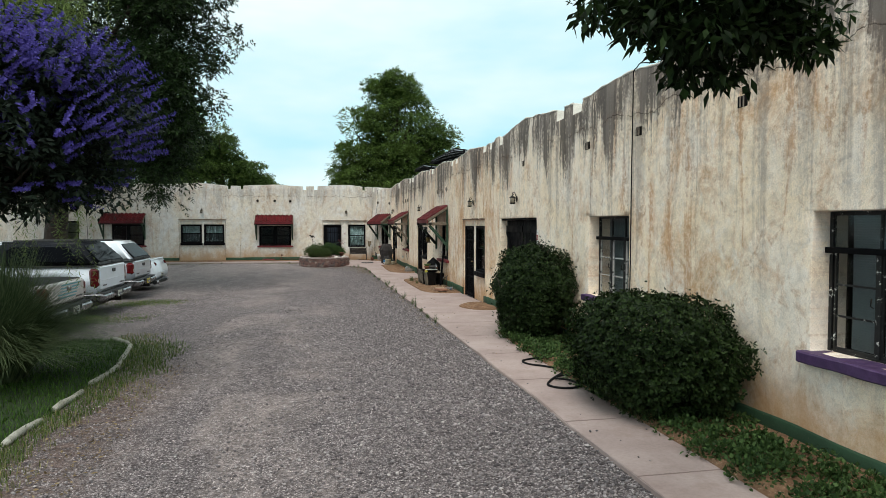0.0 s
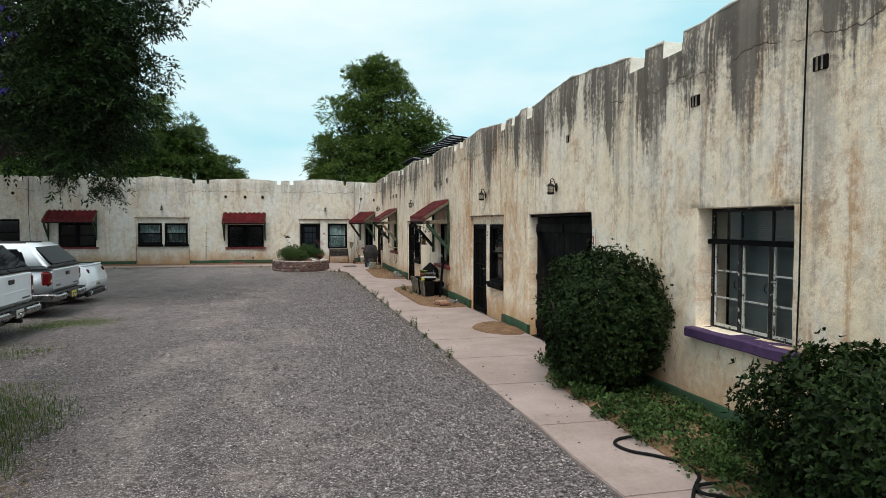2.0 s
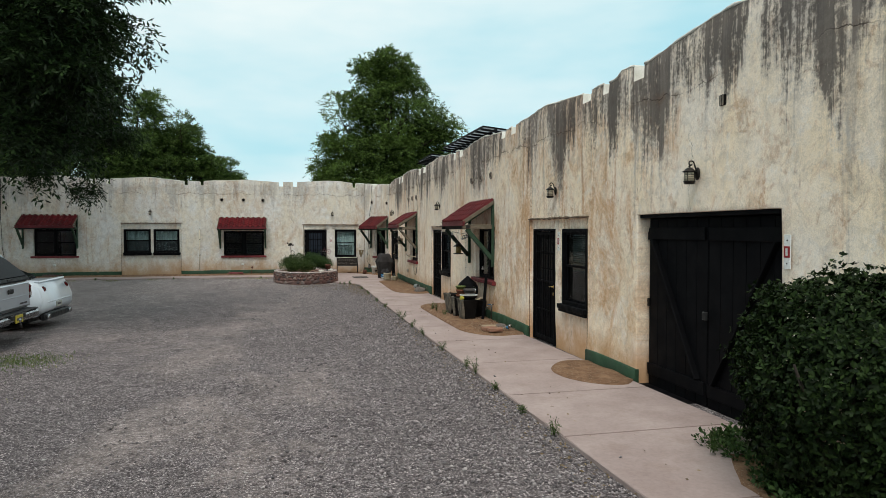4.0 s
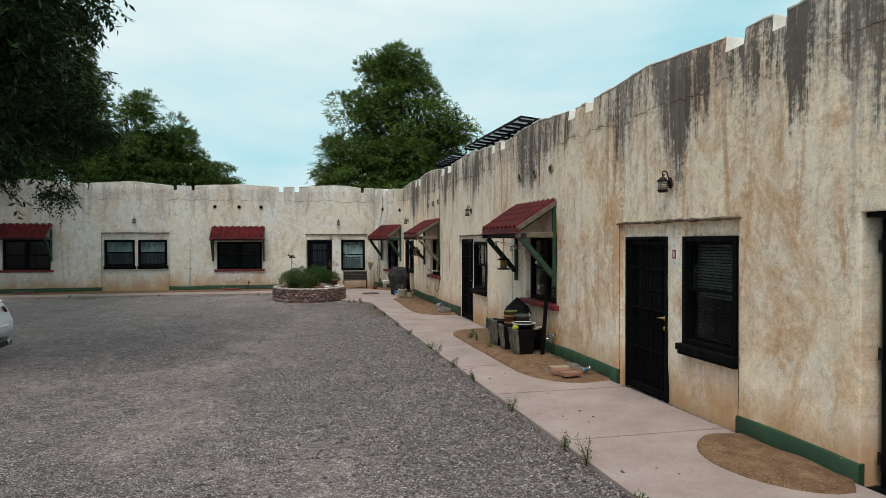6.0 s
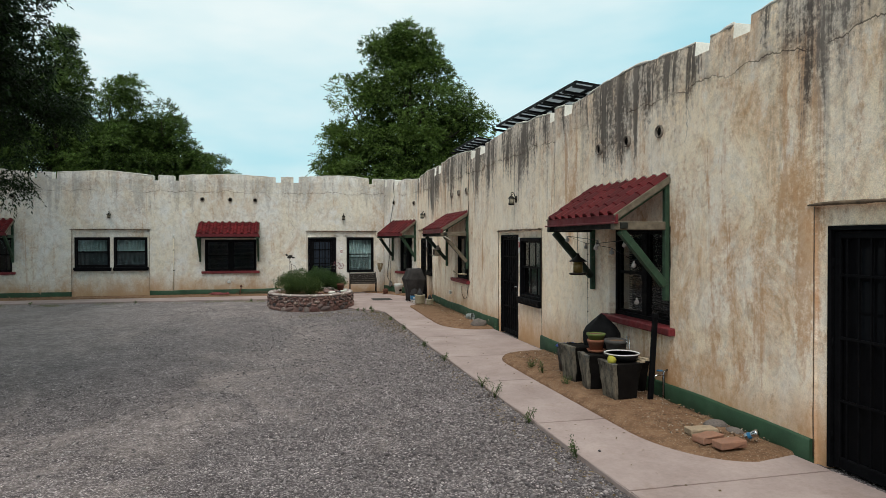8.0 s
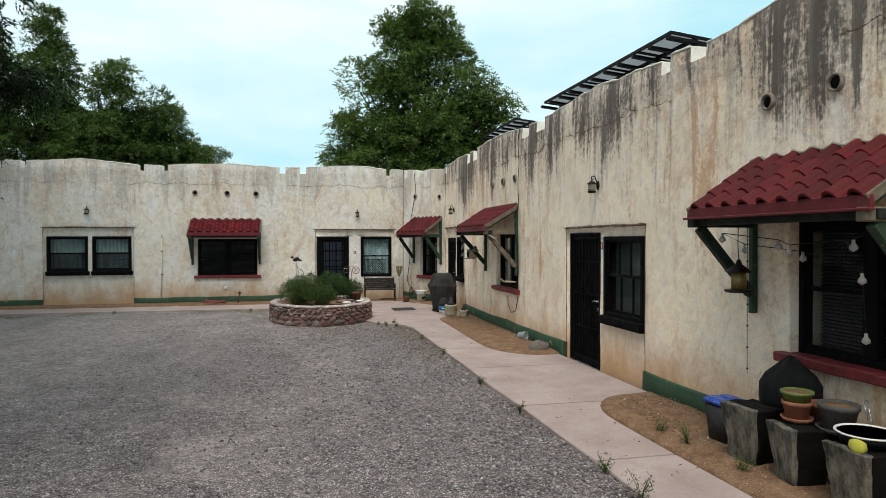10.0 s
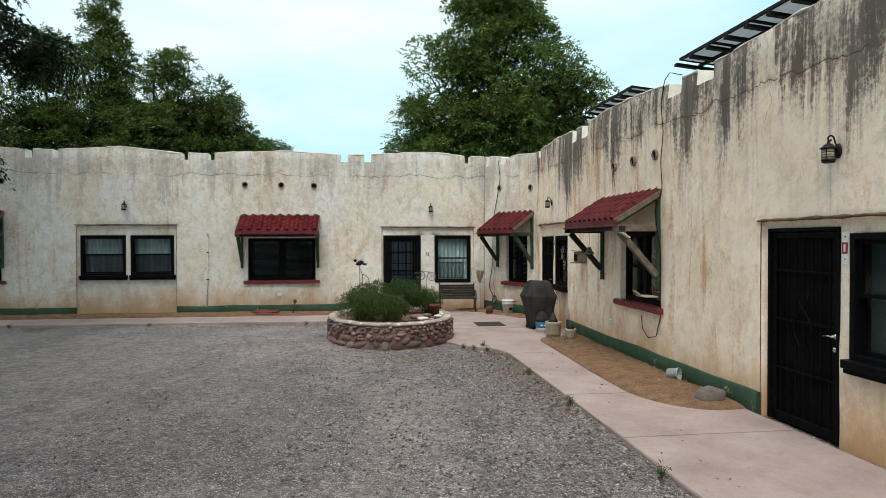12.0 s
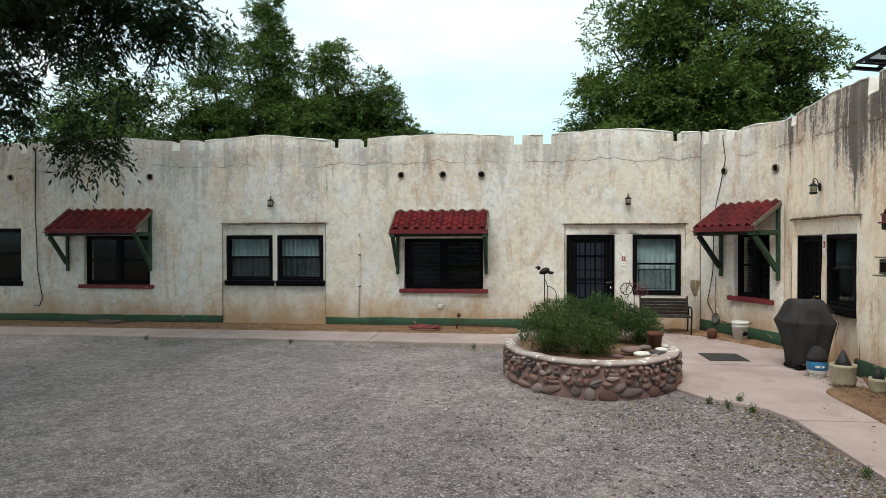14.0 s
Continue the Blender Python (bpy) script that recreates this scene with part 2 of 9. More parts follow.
def gravel_mat():
    """Crushed purple-grey stone, trodden thin to pale earth along the wheel tracks and towards the far end."""
    m = Nodes("gravel", 0.95, 0.0, 0.15)
    x, y = m.axis("X"), m.axis("Y")
    stones = []
    for scale, shift in ((98.0, 0.0), (66.0, 3.7)):
        sep = m.t.nodes.new("ShaderNodeSeparateColor")
        vec = m.scaled(1, 1, 1, (shift, shift, 0))
        m.put(sep.inputs[0], m.cells(scale, vec, out="Color"))
        tone = m.ramp(sep.outputs[0], (0.0, (0.060, 0.054, 0.060)), (0.35, (0.165, 0.155, 0.162)), (0.72, (0.33, 0.314, 0.32)), (1.0, (0.72, 0.69, 0.68)))
        # darker cell edges paint the shade in the gaps between stones
        stones.append(m.mix(m.ramp(m.cells(scale, vec), (0.32, 0.0), (0.64, 0.75)), tone, (0.065, 0.057, 0.058)))
    c = m.mix(m.ramp(m.noise(4.0, 5, 0.6), (0.44, 0.0), (0.56, 1.0)), stones[0], stones[1])
    earth = m.mix(m.noise(24.0, 8, 0.75), (0.24, 0.212, 0.20), (0.52, 0.472, 0.44))
    patch = m.noise(0.55, 8, 0.68, m.scaled(1.0, 0.55, 1.0), 0.7)
    track = m.span(m.math("ABSOLUTE", m.math("ADD", x, 0.75)), 0.2, 2.0, 0.055, -0.02)
    bank = m.span(x, 0.7, 2.1, 0.0, -0.25)
    west = m.span(x, -2.0, -4.2, 0.0, 0.03)
    north = m.span(y, 22.0, 31.0, 0.0, 0.03)
    ragged = m.math("MULTIPLY", m.math("SUBTRACT", m.noise(26.0, 6, 0.8), 0.5), 0.30)
    where = patch
    for extra in (track, ragged, bank, west, north):
        where = m.math("ADD", where, extra)
    c = m.mix(m.ramp(where, (0.51, 0.0), (0.70, 0.58)), c, earth)
    # paler grey mixed in towards the far end and west: added brightness in the colour
    overlay = m.math("MULTIPLY", m.span(y, 18.0, 31.0, 0.0, 0.26), m.ramp(m.noise(1.1, 8, 0.7), (0.30, 0.35), (0.62, 1.0)))
    overlay = m.math("ADD", overlay, m.math("MULTIPLY", m.span(y, 16.0, 26.0), m.span(x, -1.0, -5.0, 0.0, 0.22)))
    c = m.mix(overlay, c, (0.44, 0.415, 0.405))
    # brown leaf mould along the lawn
    mould = m.math("MULTIPLY", m.math("MULTIPLY", m.math("MULTIPLY", m.span(x, -1.2, -2.2), m.span(x, -4.2, -3.2)), m.span(y, 11.0, 7.5)), m.ramp(m.noise(5.0, 8, 0.75), (0.40, 0.0), (0.58, 0.85)))
    c = m.mix(mould, c, (0.14, 0.105, 0.090))
    c = m.mix(0.5, c, m.ramp(m.noise(1.3, 9, 0.72), (0.34, 0.62), (0.62, 1.12)), "MULTIPLY")
    c = m.mix(0.7, c, m.ramp(m.noise(30.0, 8, 0.88), (0.38, 0.40), (0.60, 1.55)), "MULTIPLY")
    c = m.mix(0.75, c, m.ramp(m.noise(9.0, 10, 0.92), (0.40, 0.42), (0.58, 1.50)), "MULTIPLY")
    c = m.mix(1.0, c, (0.895, 0.825, 0.82), "MULTIPLY")
    m.bump(m.math("SUBTRACT", m.math("MULTIPLY", m.noise(60, 3), 0.4), m.cells(66.0)), 0.9, 0.016)
    return m.colour(c)


def soil_mat():
    m = Nodes("soil", 0.95, 0.0, 0.15)
    c = m.mix(m.ramp(m.noise(5.0, 7, 0.65), (0.3, 0.0), (0.7, 1.0)), (0.13, 0.070, 0.040), (0.275, 0.165, 0.10))
    c = m.mix(0.6, c, m.ramp(m.noise(30.0, 7, 0.8), (0.35, 0.35), (0.6, 1.15)), "MULTIPLY")
    c = m.mix(m.ramp(m.cells(48.0), (0.14, 1.0), (0.24, 0.0)), c, (0.36, 0.28, 0.21))
    m.bump(m.noise(45.0, 5, 0.7), 0.7, 0.02)
    return m.colour(c)


def concrete_mat():
    m = Nodes("pink_concrete", 0.86, 0.0, 0.3)
    c = m.mix(m.ramp(m.noise(1.3, 6, 0.6), (0.3, 0.0), (0.7, 1.0)), (0.285, 0.215, 0.20), (0.415, 0.332, 0.312))
    c = m.mix(0.35, c, m.ramp(m.noise(26.0, 4, 0.7), (0.3, 0.6), (0.6, 1.0)), "MULTIPLY")
    c = m.mix(m.ramp(m.noise(2.3, 9, 0.74), (0.54, 0.0), (0.70, 0.6)), c, (0.25, 0.18, 0.155))
    m.bump(m.noise(85.0, 4, 0.6), 0.25, 0.006)
    return m.colour(c)


def leaf_mat(name, dark, light, through=0.25, rough=0.5, gloss=0.12):
    m = Nodes(name, rough, 0.0, gloss)
    c = m.mix(m.ramp(m.island(), (0.0, 0.0), (0.55, 0.30), (1.0, 1.0)), dark, light)
    c = m.mix(m.ramp(m.noise(0.45, 3), (0.42, 0.0), (0.68, 0.35)), c, light)
    m.colour(c)
    tr = m.t.nodes.new("ShaderNodeBsdfTranslucent")
    m.put(tr.inputs["Color"], c)
    mx = m.t.nodes.new("ShaderNodeMixShader")
    mx.inputs[0].default_value = through
    m.t.links.new(m.bsdf.outputs[0], mx.inputs[1])
    m.t.links.new(tr.outputs[0], mx.inputs[2])
    m.t.links.new(mx.outputs[0], m.t.nodes["Material Output"].inputs["Surface"])
    return m.mat


def glass_mat():
    m = Nodes("window_glass", 0.03, 0.0, 0.12)
    m.bsdf.inputs["Transmission Weight"].default_value = 1.0
    m.bsdf.inputs["IOR"].default_value = 1.22
    return m.colour((0.75, 0.8, 0.8))


def plain_glass(name, tint, rough=0.03, gloss=0.12):
    m = Nodes(name, rough, 0.0, gloss)
    return m.colour(m.mix(m.noise(3.0), tint, tuple(v * 0.7 for v in tint)))


STUCCO_E = stucco("old_stucco_east", "y", 0.92, 0.92, 1.0, 3.42, (1.065, 0.985, 0.945), 0.06, 0.55)
STUCCO_N = stucco("old_stucco_north", "x", 0.27, 0.60, 0.83, 3.5, (0.965, 0.995, 1.06))
STUCCO_C = stucco("old_stucco_corner", "y", 0.27, 0.54, 0.90, 3.45, (0.98, 0.99, 1.05))
GRAVEL, SOIL, CONCRETE = gravel_mat(), soil_mat(), concrete_mat()
WHITEWASH = worn("whitewash", (0.80, 0.78, 0.72), (0.55, 0.52, 0.46), 4.0, 0.9)
GREEN_BASE = worn("green_base_paint", (0.030, 0.080, 0.040), (0.020, 0.050, 0.026), 3.0, 0.75, chips=(0.30, 0.22, 0.14), chip_at=0.64)
GREEN_WOOD = worn("green_wood_paint", (0.030, 0.074, 0.040), (0.016, 0.038, 0.021), 7.0, 0.7, chips=(0.16, 0.13, 0.09), chip_at=0.63)
# GREEN_WOOD darkened: shade on the far braces is put into the colour
GREEN_WOOD_SHADED = worn("shaded_green_wood_paint", (0.014, 0.032, 0.019), (0.008, 0.016, 0.010), 7.0, 0.75)
DARK_WOOD = worn("near_black_wood", (0.016, 0.018, 0.014), (0.008, 0.009, 0.008), 8.0, 0.8)
GREY_WOOD = worn("weathered_wood", (0.20, 0.165, 0.12), (0.09, 0.07, 0.05), 9.0, 0.85)
RED_TILE = Nodes("red_tile", 0.6, 0.0, 0.12)
_c = RED_TILE.mix(RED_TILE.rand(), (0.062, 0.004, 0.007), (0.125, 0.009, 0.012))
_c = RED_TILE.mix(RED_TILE.ramp(RED_TILE.noise(9.0, 6, 0.7), (0.46, 0.0), (0.68, 0.75)), _c, (0.045, 0.012, 0.010))
RED_TILE.bump(RED_TILE.noise(40.0, 4), 0.2, 0.004)
RED_TILE = RED_TILE.colour(_c)
RED_PAINT = worn("red_sill_paint", (0.21, 0.022, 0.028), (0.12, 0.015, 0.018), 8.0, 0.6, chips=(0.45, 0.36, 0.3), chip_at=0.66)
RED_METAL = worn("red_flashing", (0.17, 0.028, 0.034), (0.11, 0.018, 0.022), 5.0, 0.55, spec=0.2)
PURPLE = worn("purple_sill_paint", (0.085, 0.040, 0.125), (0.05, 0.025, 0.075), 7.0, 0.65, chips=(0.42, 0.33, 0.3), chip_at=0.70)
BLACK = worn("black_paint", (0.006, 0.006, 0.007), (0.003, 0.003, 0.004), 8.0, 0.6, bump=0.1, spec=0.06)
BLACK_DOOR = worn("black_door_paint", (0.006, 0.006, 0.007), (0.003, 0.003, 0.004), 3.0, 0.6, spec=0.06, chips=(0.06, 0.055, 0.05), chip_at=0.74)
STEEL = worn("flaking_steel_paint", (0.012, 0.012, 0.012), (0.006, 0.006, 0.006), 9.0, 0.55, chips=(0.72, 0.70, 0.66), chip_at=0.60)
WHITE_STEEL = worn("white_flaking_paint", (0.72, 0.70, 0.66), (0.5, 0.48, 0.45), 9.0, 0.6, chips=(0.02, 0.02, 0.02), chip_at=0.56)
BLIND = worn("blind", (0.095, 0.128, 0.13), (0.068, 0.092, 0.095), 3.0, 0.7)
BLIND_PALE = worn("pale_blind", (0.27, 0.29, 0.30), (0.20, 0.22, 0.23), 3.0, 0.7)
# blind colour cut to near-black: the dimness of the room is painted in
BLIND_DARK = worn("shaded_blind", (0.055, 0.055, 0.06), (0.035, 0.035, 0.04), 3.0, 0.8, spec=0.15)
CURTAIN = worn("curtain", (0.36, 0.47, 0.48), (0.22, 0.31, 0.32), 3.0, 0.9)
# CURTAIN darkened: the shade on its lower part is put into the colour
CURTAIN_DIM = worn("shaded_curtain", (0.075, 0.095, 0.105), (0.045, 0.058, 0.066), 3.0, 0.9)
# near-black so the rooms read as unlit: their shade is in the colour
DARK_ROOM = worn("unlit_room_colour", (0.026, 0.025, 0.024), (0.016, 0.015, 0.015), 1.0, 0.95, spec=0.1)
GLASS = glass_mat()
BRASS = worn("brass", (0.60, 0.42, 0.14), (0.40, 0.27, 0.08), 20.0, 0.3, 1.0)
CHROME = worn("chrome", (0.62, 0.63, 0.65), (0.45, 0.46, 0.48), 10.0, 0.18, 1.0)
IRON = worn("dark_bronze_iron", (0.030, 0.024, 0.020), (0.015, 0.012, 0.010), 12.0, 0.5, 0.6)
LAMP_GLASS = worn("frosted_lamp_glass", (0.62, 0.55, 0.42), (0.42, 0.36, 0.26), 12.0, 0.35)
CLAY = worn("clay_pipe", (0.32, 0.27, 0.22), (0.12, 0.095, 0.08), 10.0, 0.85)
# black for holes, whose shade it paints, and for the carved blocks' bodies
DEEP_BLACK = worn("deep_black", (0.010, 0.009, 0.008), (0.006, 0.005, 0.005), 5.0, 0.95, spec=0.08)
WHITE_PLASTIC = worn("white_plastic", (0.74, 0.74, 0.71), (0.60, 0.60, 0.57), 5.0, 0.45)
SIGN_RED = worn("red_sign_enamel", (0.34, 0.02, 0.025), (0.26, 0.016, 0.02), 6.0, 0.4)
RUBBER = worn("black_rubber", (0.010, 0.010, 0.011), (0.005, 0.005, 0.006), 6.0, 0.8, spec=0.15)
ROOFING = worn("roof_felt", (0.30, 0.29, 0.28), (0.2, 0.19, 0.18), 3.0, 0.9)
BARK = worn("bark", (0.050, 0.036, 0.027), (0.018, 0.013, 0.010), 5.0, 0.95, bump=0.9, fine=22.0)


# ---- geometry helpers ----
def box(bm, x0, x1, y0, y1, z0, z1, m=None):
    r = bmesh.ops.create_cube(bm, size=1.0)["verts"]
    t = Matrix.Translation(((x0 + x1) / 2, (y0 + y1) / 2, (z0 + z1) / 2)) @ Matrix.Diagonal((abs(x1 - x0), abs(y1 - y0), abs(z1 - z0), 1))
    bmesh.ops.transform(bm, matrix=(m @ t) if m else t, verts=r)
    return r


def soften(bm, w=0.006, seg=1):
    bmesh.ops.bevel(bm, geom=[e for e in bm.edges if e.is_manifold and e.calc_face_angle(0) > 0.6], offset=w, segments=seg, affect="EDGES", profile=0.5)
    return bm


def boxes(*specs, bevel=0.0):
    bm = bmesh.new()
    for s in specs:
        box(bm, *s)
    if bevel:
        soften(bm, bevel)
    return bm


def bar(bm, a, b, w, h, up=(0, 0, 1)):
    """A square timber from a to b."""
    a, b = Vector(a), Vector(b)
    d = (b - a).normalized()
    s = d.cross(Vector(up))
    s = s.normalized() if s.length > 1e-4 else Vector((1, 0, 0))
    u = s.cross(d)
    m = Matrix((( *s, 0), (*d, 0), (*u, 0), (0, 0, 0, 1))).transposed()
    m.translation = (a + b) / 2
    r = bmesh.ops.create_cube(bm, size=1.0)["verts"]
    bmesh.ops.transform(bm, matrix=m @ Matrix.Diagonal((w, (b - a).length, h, 1)), verts=r)
    return r


def timber(a, b, w, h, bevel=0.006):
    bm = bmesh.new()
    bar(bm, a, b, w, h)
    return soften(bm, bevel) if bevel else bm


def tube(bm, pts, radii, n=8, cap=True):
    """A round tube through pts."""
    pts = [Vector(p) for p in pts]
    if isinstance(radii, (int, float)):
        radii = [radii] * len(pts)
    rings, side = [], None
    for i, p in enumerate(pts):
        d = (pts[min(i + 1, len(pts) - 1)] - pts[max(i - 1, 0)]).normalized()
        if side is None or abs(side.dot(d)) > 0.95:
            side = d.cross(Vector((0, 0, 1)) if abs(d.z) < 0.9 else Vector((1, 0, 0))).normalized()
        side = (side - d * side.dot(d)).normalized()
        up = d.cross(side)
        rings.append([bm.verts.new(p + (side * math.cos(k * math.tau / n) + up * math.sin(k * math.tau / n)) * radii[i]) for k in range(n)])
    for r0, r1 in zip(rings, rings[1:]):
        for k in range(n):
            f = bm.faces.new((r0[k], r0[(k + 1) % n], r1[(k + 1) % n], r1[k]))
            f.smooth = True
    if cap:
        bm.faces.new(list(reversed(rings[0])))
        bm.faces.new(rings[-1])
    return bm


def lathe(bm, profile, n=20, m=None):
    """A turned solid about z: (radius, height) pairs."""
    m = m or Matrix()
    rings = [[bm.verts.new(m @ Vector((max(r, 1e-4) * math.cos(k * math.tau / n), max(r, 1e-4) * math.sin(k * math.tau / n), z))) for k in range(n)] for r, z in profile]
    for r0, r1 in zip(rings, rings[1:]):
        for k in range(n):
            f = bm.faces.new((r0[k], r0[(k + 1) % n], r1[(k + 1) % n], r1[k]))
            f.smooth = True
    bm.faces.new(list(reversed(rings[0])))
    bm.faces.new(rings[-1])
    return bm


def turned(profile, n=20, m=None):
    return lathe(bmesh.new(), profile, n, m)


def piped(pts, r, n=8):
    return tube(bmesh.new(), pts, r, n)


def rounded(pts, cuts=4):
    """A smooth line through the points."""
    p = [Vector(q) for q in pts]
    p = [p[0] * 2 - p[1]] + p + [p[-1] * 2 - p[-2]]
    out = []
    for a, b, c, d in zip(p, p[1:], p[2:], p[3:]):
        for k in range(cuts):
            t = k / cuts
            out.append(0.5 * (2 * b + (c - a) * t + (2 * a - 5 * b + 4 * c - d) * t * t + (3 * b - a - 3 * c + d) * t ** 3))
    return out + [p[-2]]


def mesh_of(name, bm, material):
    bmesh.ops.recalc_face_normals(bm, faces=bm.faces)
    me = bpy.data.meshes.new(name)
    bm.to_mesh(me)
    bm.free()
    me.materials.append(material)
    return me


def part(name, bm, material, parent=None, label="", m=None):
    """One mesh object under a thing or a part."""
    ob = new(name, bm if isinstance(bm, bpy.types.Mesh) else mesh_of(name, bm, material))
    if parent is not None:
        ob.parent = parent
    if m is not None:
        ob.matrix_basis = m
    return tagged(ob, label)


def thing(name, m, label, category, group="", kind=""):
    return tagged(put_at(new(name), m), label, category, group, kind)


def put_at(ob, m):
    ob.matrix_basis = m
    return ob


def raw_mesh(name, verts, faces, material, smooth=False):
    me = bpy.data.meshes.new(name)
    verts, faces = np.asarray(verts, np.float32), np.asarray(faces, np.int32)
    me.vertices.add(len(verts))
    me.vertices.foreach_set("co", verts.ravel())
    k = faces.shape[1]
    me.loops.add(faces.size)
    me.loops.foreach_set("vertex_index", faces.ravel())
    me.polygons.add(len(faces))
    me.polygons.foreach_set("loop_start", np.arange(0, faces.size, k, dtype=np.int32))
    me.polygons.foreach_set("loop_total", np.full(len(faces), k, np.int32))
    me.materials.append(material)
    me.update(calc_edges=True)
    if smooth:
        me.polygons.foreach_set("use_smooth", np.ones(len(faces), bool))
    me.validate()
    return me


RNG = np.random.default_rng(7)


def leaf_cloud(centres, radii, per, length, width, droop=0.0, rng=RNG, squash=0.8, hollow=0.25, level=1.0):
    """Folded leaf blades in clumps round the centres: vertices and faces."""
    centres, radii = np.asarray(centres, float), np.asarray(radii, float)
    n = len(centres) * per
    c, r = np.repeat(centres, per, 0), np.repeat(radii, per)
    d = rng.normal(size=(n, 3))
    d /= np.linalg.norm(d, axis=1, keepdims=True)
    rad = hollow + (1 - hollow) * rng.random(n) ** 0.6
    p = c + d * (rad * r)[:, None] * (1, 1, squash)
    ax = d * 0.7 + rng.normal(size=(n, 3)) * 0.6
    ax[:, 2] = ax[:, 2] * level - droop
    ax /= np.linalg.norm(ax, axis=1, keepdims=True)
    side = np.cross(ax, rng.normal(size=(n, 3)) * 0.5 + (0, 0, 1))
    side /= np.linalg.norm(side, axis=1, keepdims=True) + 1e-9
    nor = np.cross(side, ax)
    ln = length * (0.7 + 0.6 * rng.random(n))[:, None]
    wd = width * (0.7 + 0.6 * rng.random(n))[:, None]
    v = np.stack([p, p + ax * ln * 0.45 + side * wd * 0.5 + nor * wd * 0.15, p + ax * ln, p + ax * ln * 0.45 - side * wd * 0.5 + nor * wd * 0.15], 1)
    base = np.arange(n)[:, None] * 4
    return v.reshape(-1, 3), np.concatenate([base + (0, 1, 2), base + (0, 2, 3)], 1).reshape(-1, 3)


def ground_z(x, y):
    """The yard falls a little away from the street end."""
    s = min(max((y - 9.0) / 16.0, 0.0), 1.0)
    return -0.09 * s * s * (3 - 2 * s)


# ---- walls ----
class WallLine:
    """A wall's frame in plan: X along it, Y out of its face, Z up."""

    def __init__(self, p0, d):
        self.p0 = Vector((p0[0], p0[1], 0))
        self.d = Vector((d[0], d[1], 0)).normalized()
        self.n = Vector((-self.d.y, self.d.x, 0))

    def m(self, u, out=0.0, z=0.0):
        t = Matrix(((self.d.x, self.n.x, 0, 0), (self.d.y, self.n.y, 0, 0), (0, 0, 1, 0), (0, 0, 0, 1)))
        t.translation = self.p0 + self.d * u + self.n * out + Vector((0, 0, z))
        return t


EAST = WallLine((4.2, 0.0), (0, 1))
NORTH = WallLine((0.0, 37.15), (-1, 0))
CORNER = WallLine((4.2, 35.1), (-0.85, 2.05))
CORNER_LEN = math.hypot(0.85, 2.05)
THICK = 0.36


def adobe_wall(name, line, u0, u1, tops, notches, zn, openings, recesses, material, label, foot=-0.25, pitch=0.16):
    """Front, back, reveals and top of a rendered wall, with openings, shallow recesses and a notched parapet.
    tops: (u, height) pairs of the parapet's swelling line."""
    us, zs = {u0, u1}, {foot, zn}
    for a, b, z0, z1 in openings:
        us |= {a, b}
        zs |= {z0, z1}
    for a, b, z1, dep in recesses:
        us |= {a, b}
        zs.add(z1)
    for a, b in notches:
        us |= {a, b}
    zs.add(zn - 0.12)

    def fill(vals):
        vals = sorted(vals)
        out = [vals[0]]
        for v in vals[1:]:
            k = max(1, round((v - out[-1]) / pitch))
            a = out[-1]
            out += [a + (v - a) * i / k for i in range(1, k + 1)]
        return out

    us, zs = fill(us), fill(zs)
    nz = len(zs)
    hu, hz = [t[0] for t in tops], [t[1] for t in tops]

    def depth(i, j):
        """How deep the face of cell (i, j) lies; THICK where there is none."""
        if i < 0 or i >= len(us) - 1 or j < 0 or j > nz - 1:
            return THICK
        u = (us[i] + us[i + 1]) / 2
        if j == nz - 1:
            return THICK if any(a < u < b for a, b in notches) else 0.0
        z = (zs[j] + zs[j + 1]) / 2
        if any(a < u < b and z0 < z < z1 for a, b, z0, z1 in openings):
            return THICK
        for a, b, z1, dep in recesses:
            if a < u < b and z < z1:
                return dep
        return 0.0

    bm, made = bmesh.new(), {}

    def vert(i, j, dep):
        key = (i, j, round(dep, 4))
        if key not in made:
            u = us[i]
            z = zs[j] if j < nz else float(np.interp(u, hu, hz))
            fade = min(1.0, (u - u0) / 0.3, (u1 - u) / 0.3)
            p = line.p0 + line.d * u + Vector((0, 0, z))
            swell = (noise.noise(p * 0.9) * 0.022 + noise.noise(p * 3.1) * 0.010) * fade
            if j == nz:
                z += noise.noise(p * 2.3) * 0.022 + (noise.noise(p * 7.0) * 0.012)
                swell -= 0.015
            if dep >= THICK:
                swell = 0.0
            made[key] = bm.verts.new(line.p0 + line.d * u + line.n * (swell - dep) + Vector((0, 0, z)))
        return made[key]

    def quad(*vs, white=False):
        if len(set(vs)) == 4:
            f = bm.faces.new(vs)
            f.smooth, f.material_index = True, int(white)

    for i in range(len(us) - 1):
        for j in range(nz):
            d0 = depth(i, j)
            if d0 < THICK:
                quad(vert(i, j, d0), vert(i + 1, j, d0), vert(i + 1, j + 1, d0), vert(i, j + 1, d0))
                quad(vert(i, j, THICK), vert(i, j + 1, THICK), vert(i + 1, j + 1, THICK), vert(i + 1, j, THICK))
            for di, dj, a, b in ((1, 0, (i + 1, j), (i + 1, j + 1)), (0, 1, (i, j + 1), (i + 1, j + 1))):
                d1 = depth(i + di, j + dj)
                if abs(d1 - d0) > 1e-4:
                    quad(vert(*a, d0), vert(*b, d0), vert(*b, d1), vert(*a, d1), white=j + dj >= nz - 1)
            if i == 0 and d0 < THICK:
                quad(vert(0, j, d0), vert(0, j + 1, d0), vert(0, j + 1, THICK), vert(0, j, THICK))
    ob = part(name, bm, material)
    ob.data.materials.append(WHITEWASH)
    bev = ob.modifiers.new("worn_edges", "BEVEL")
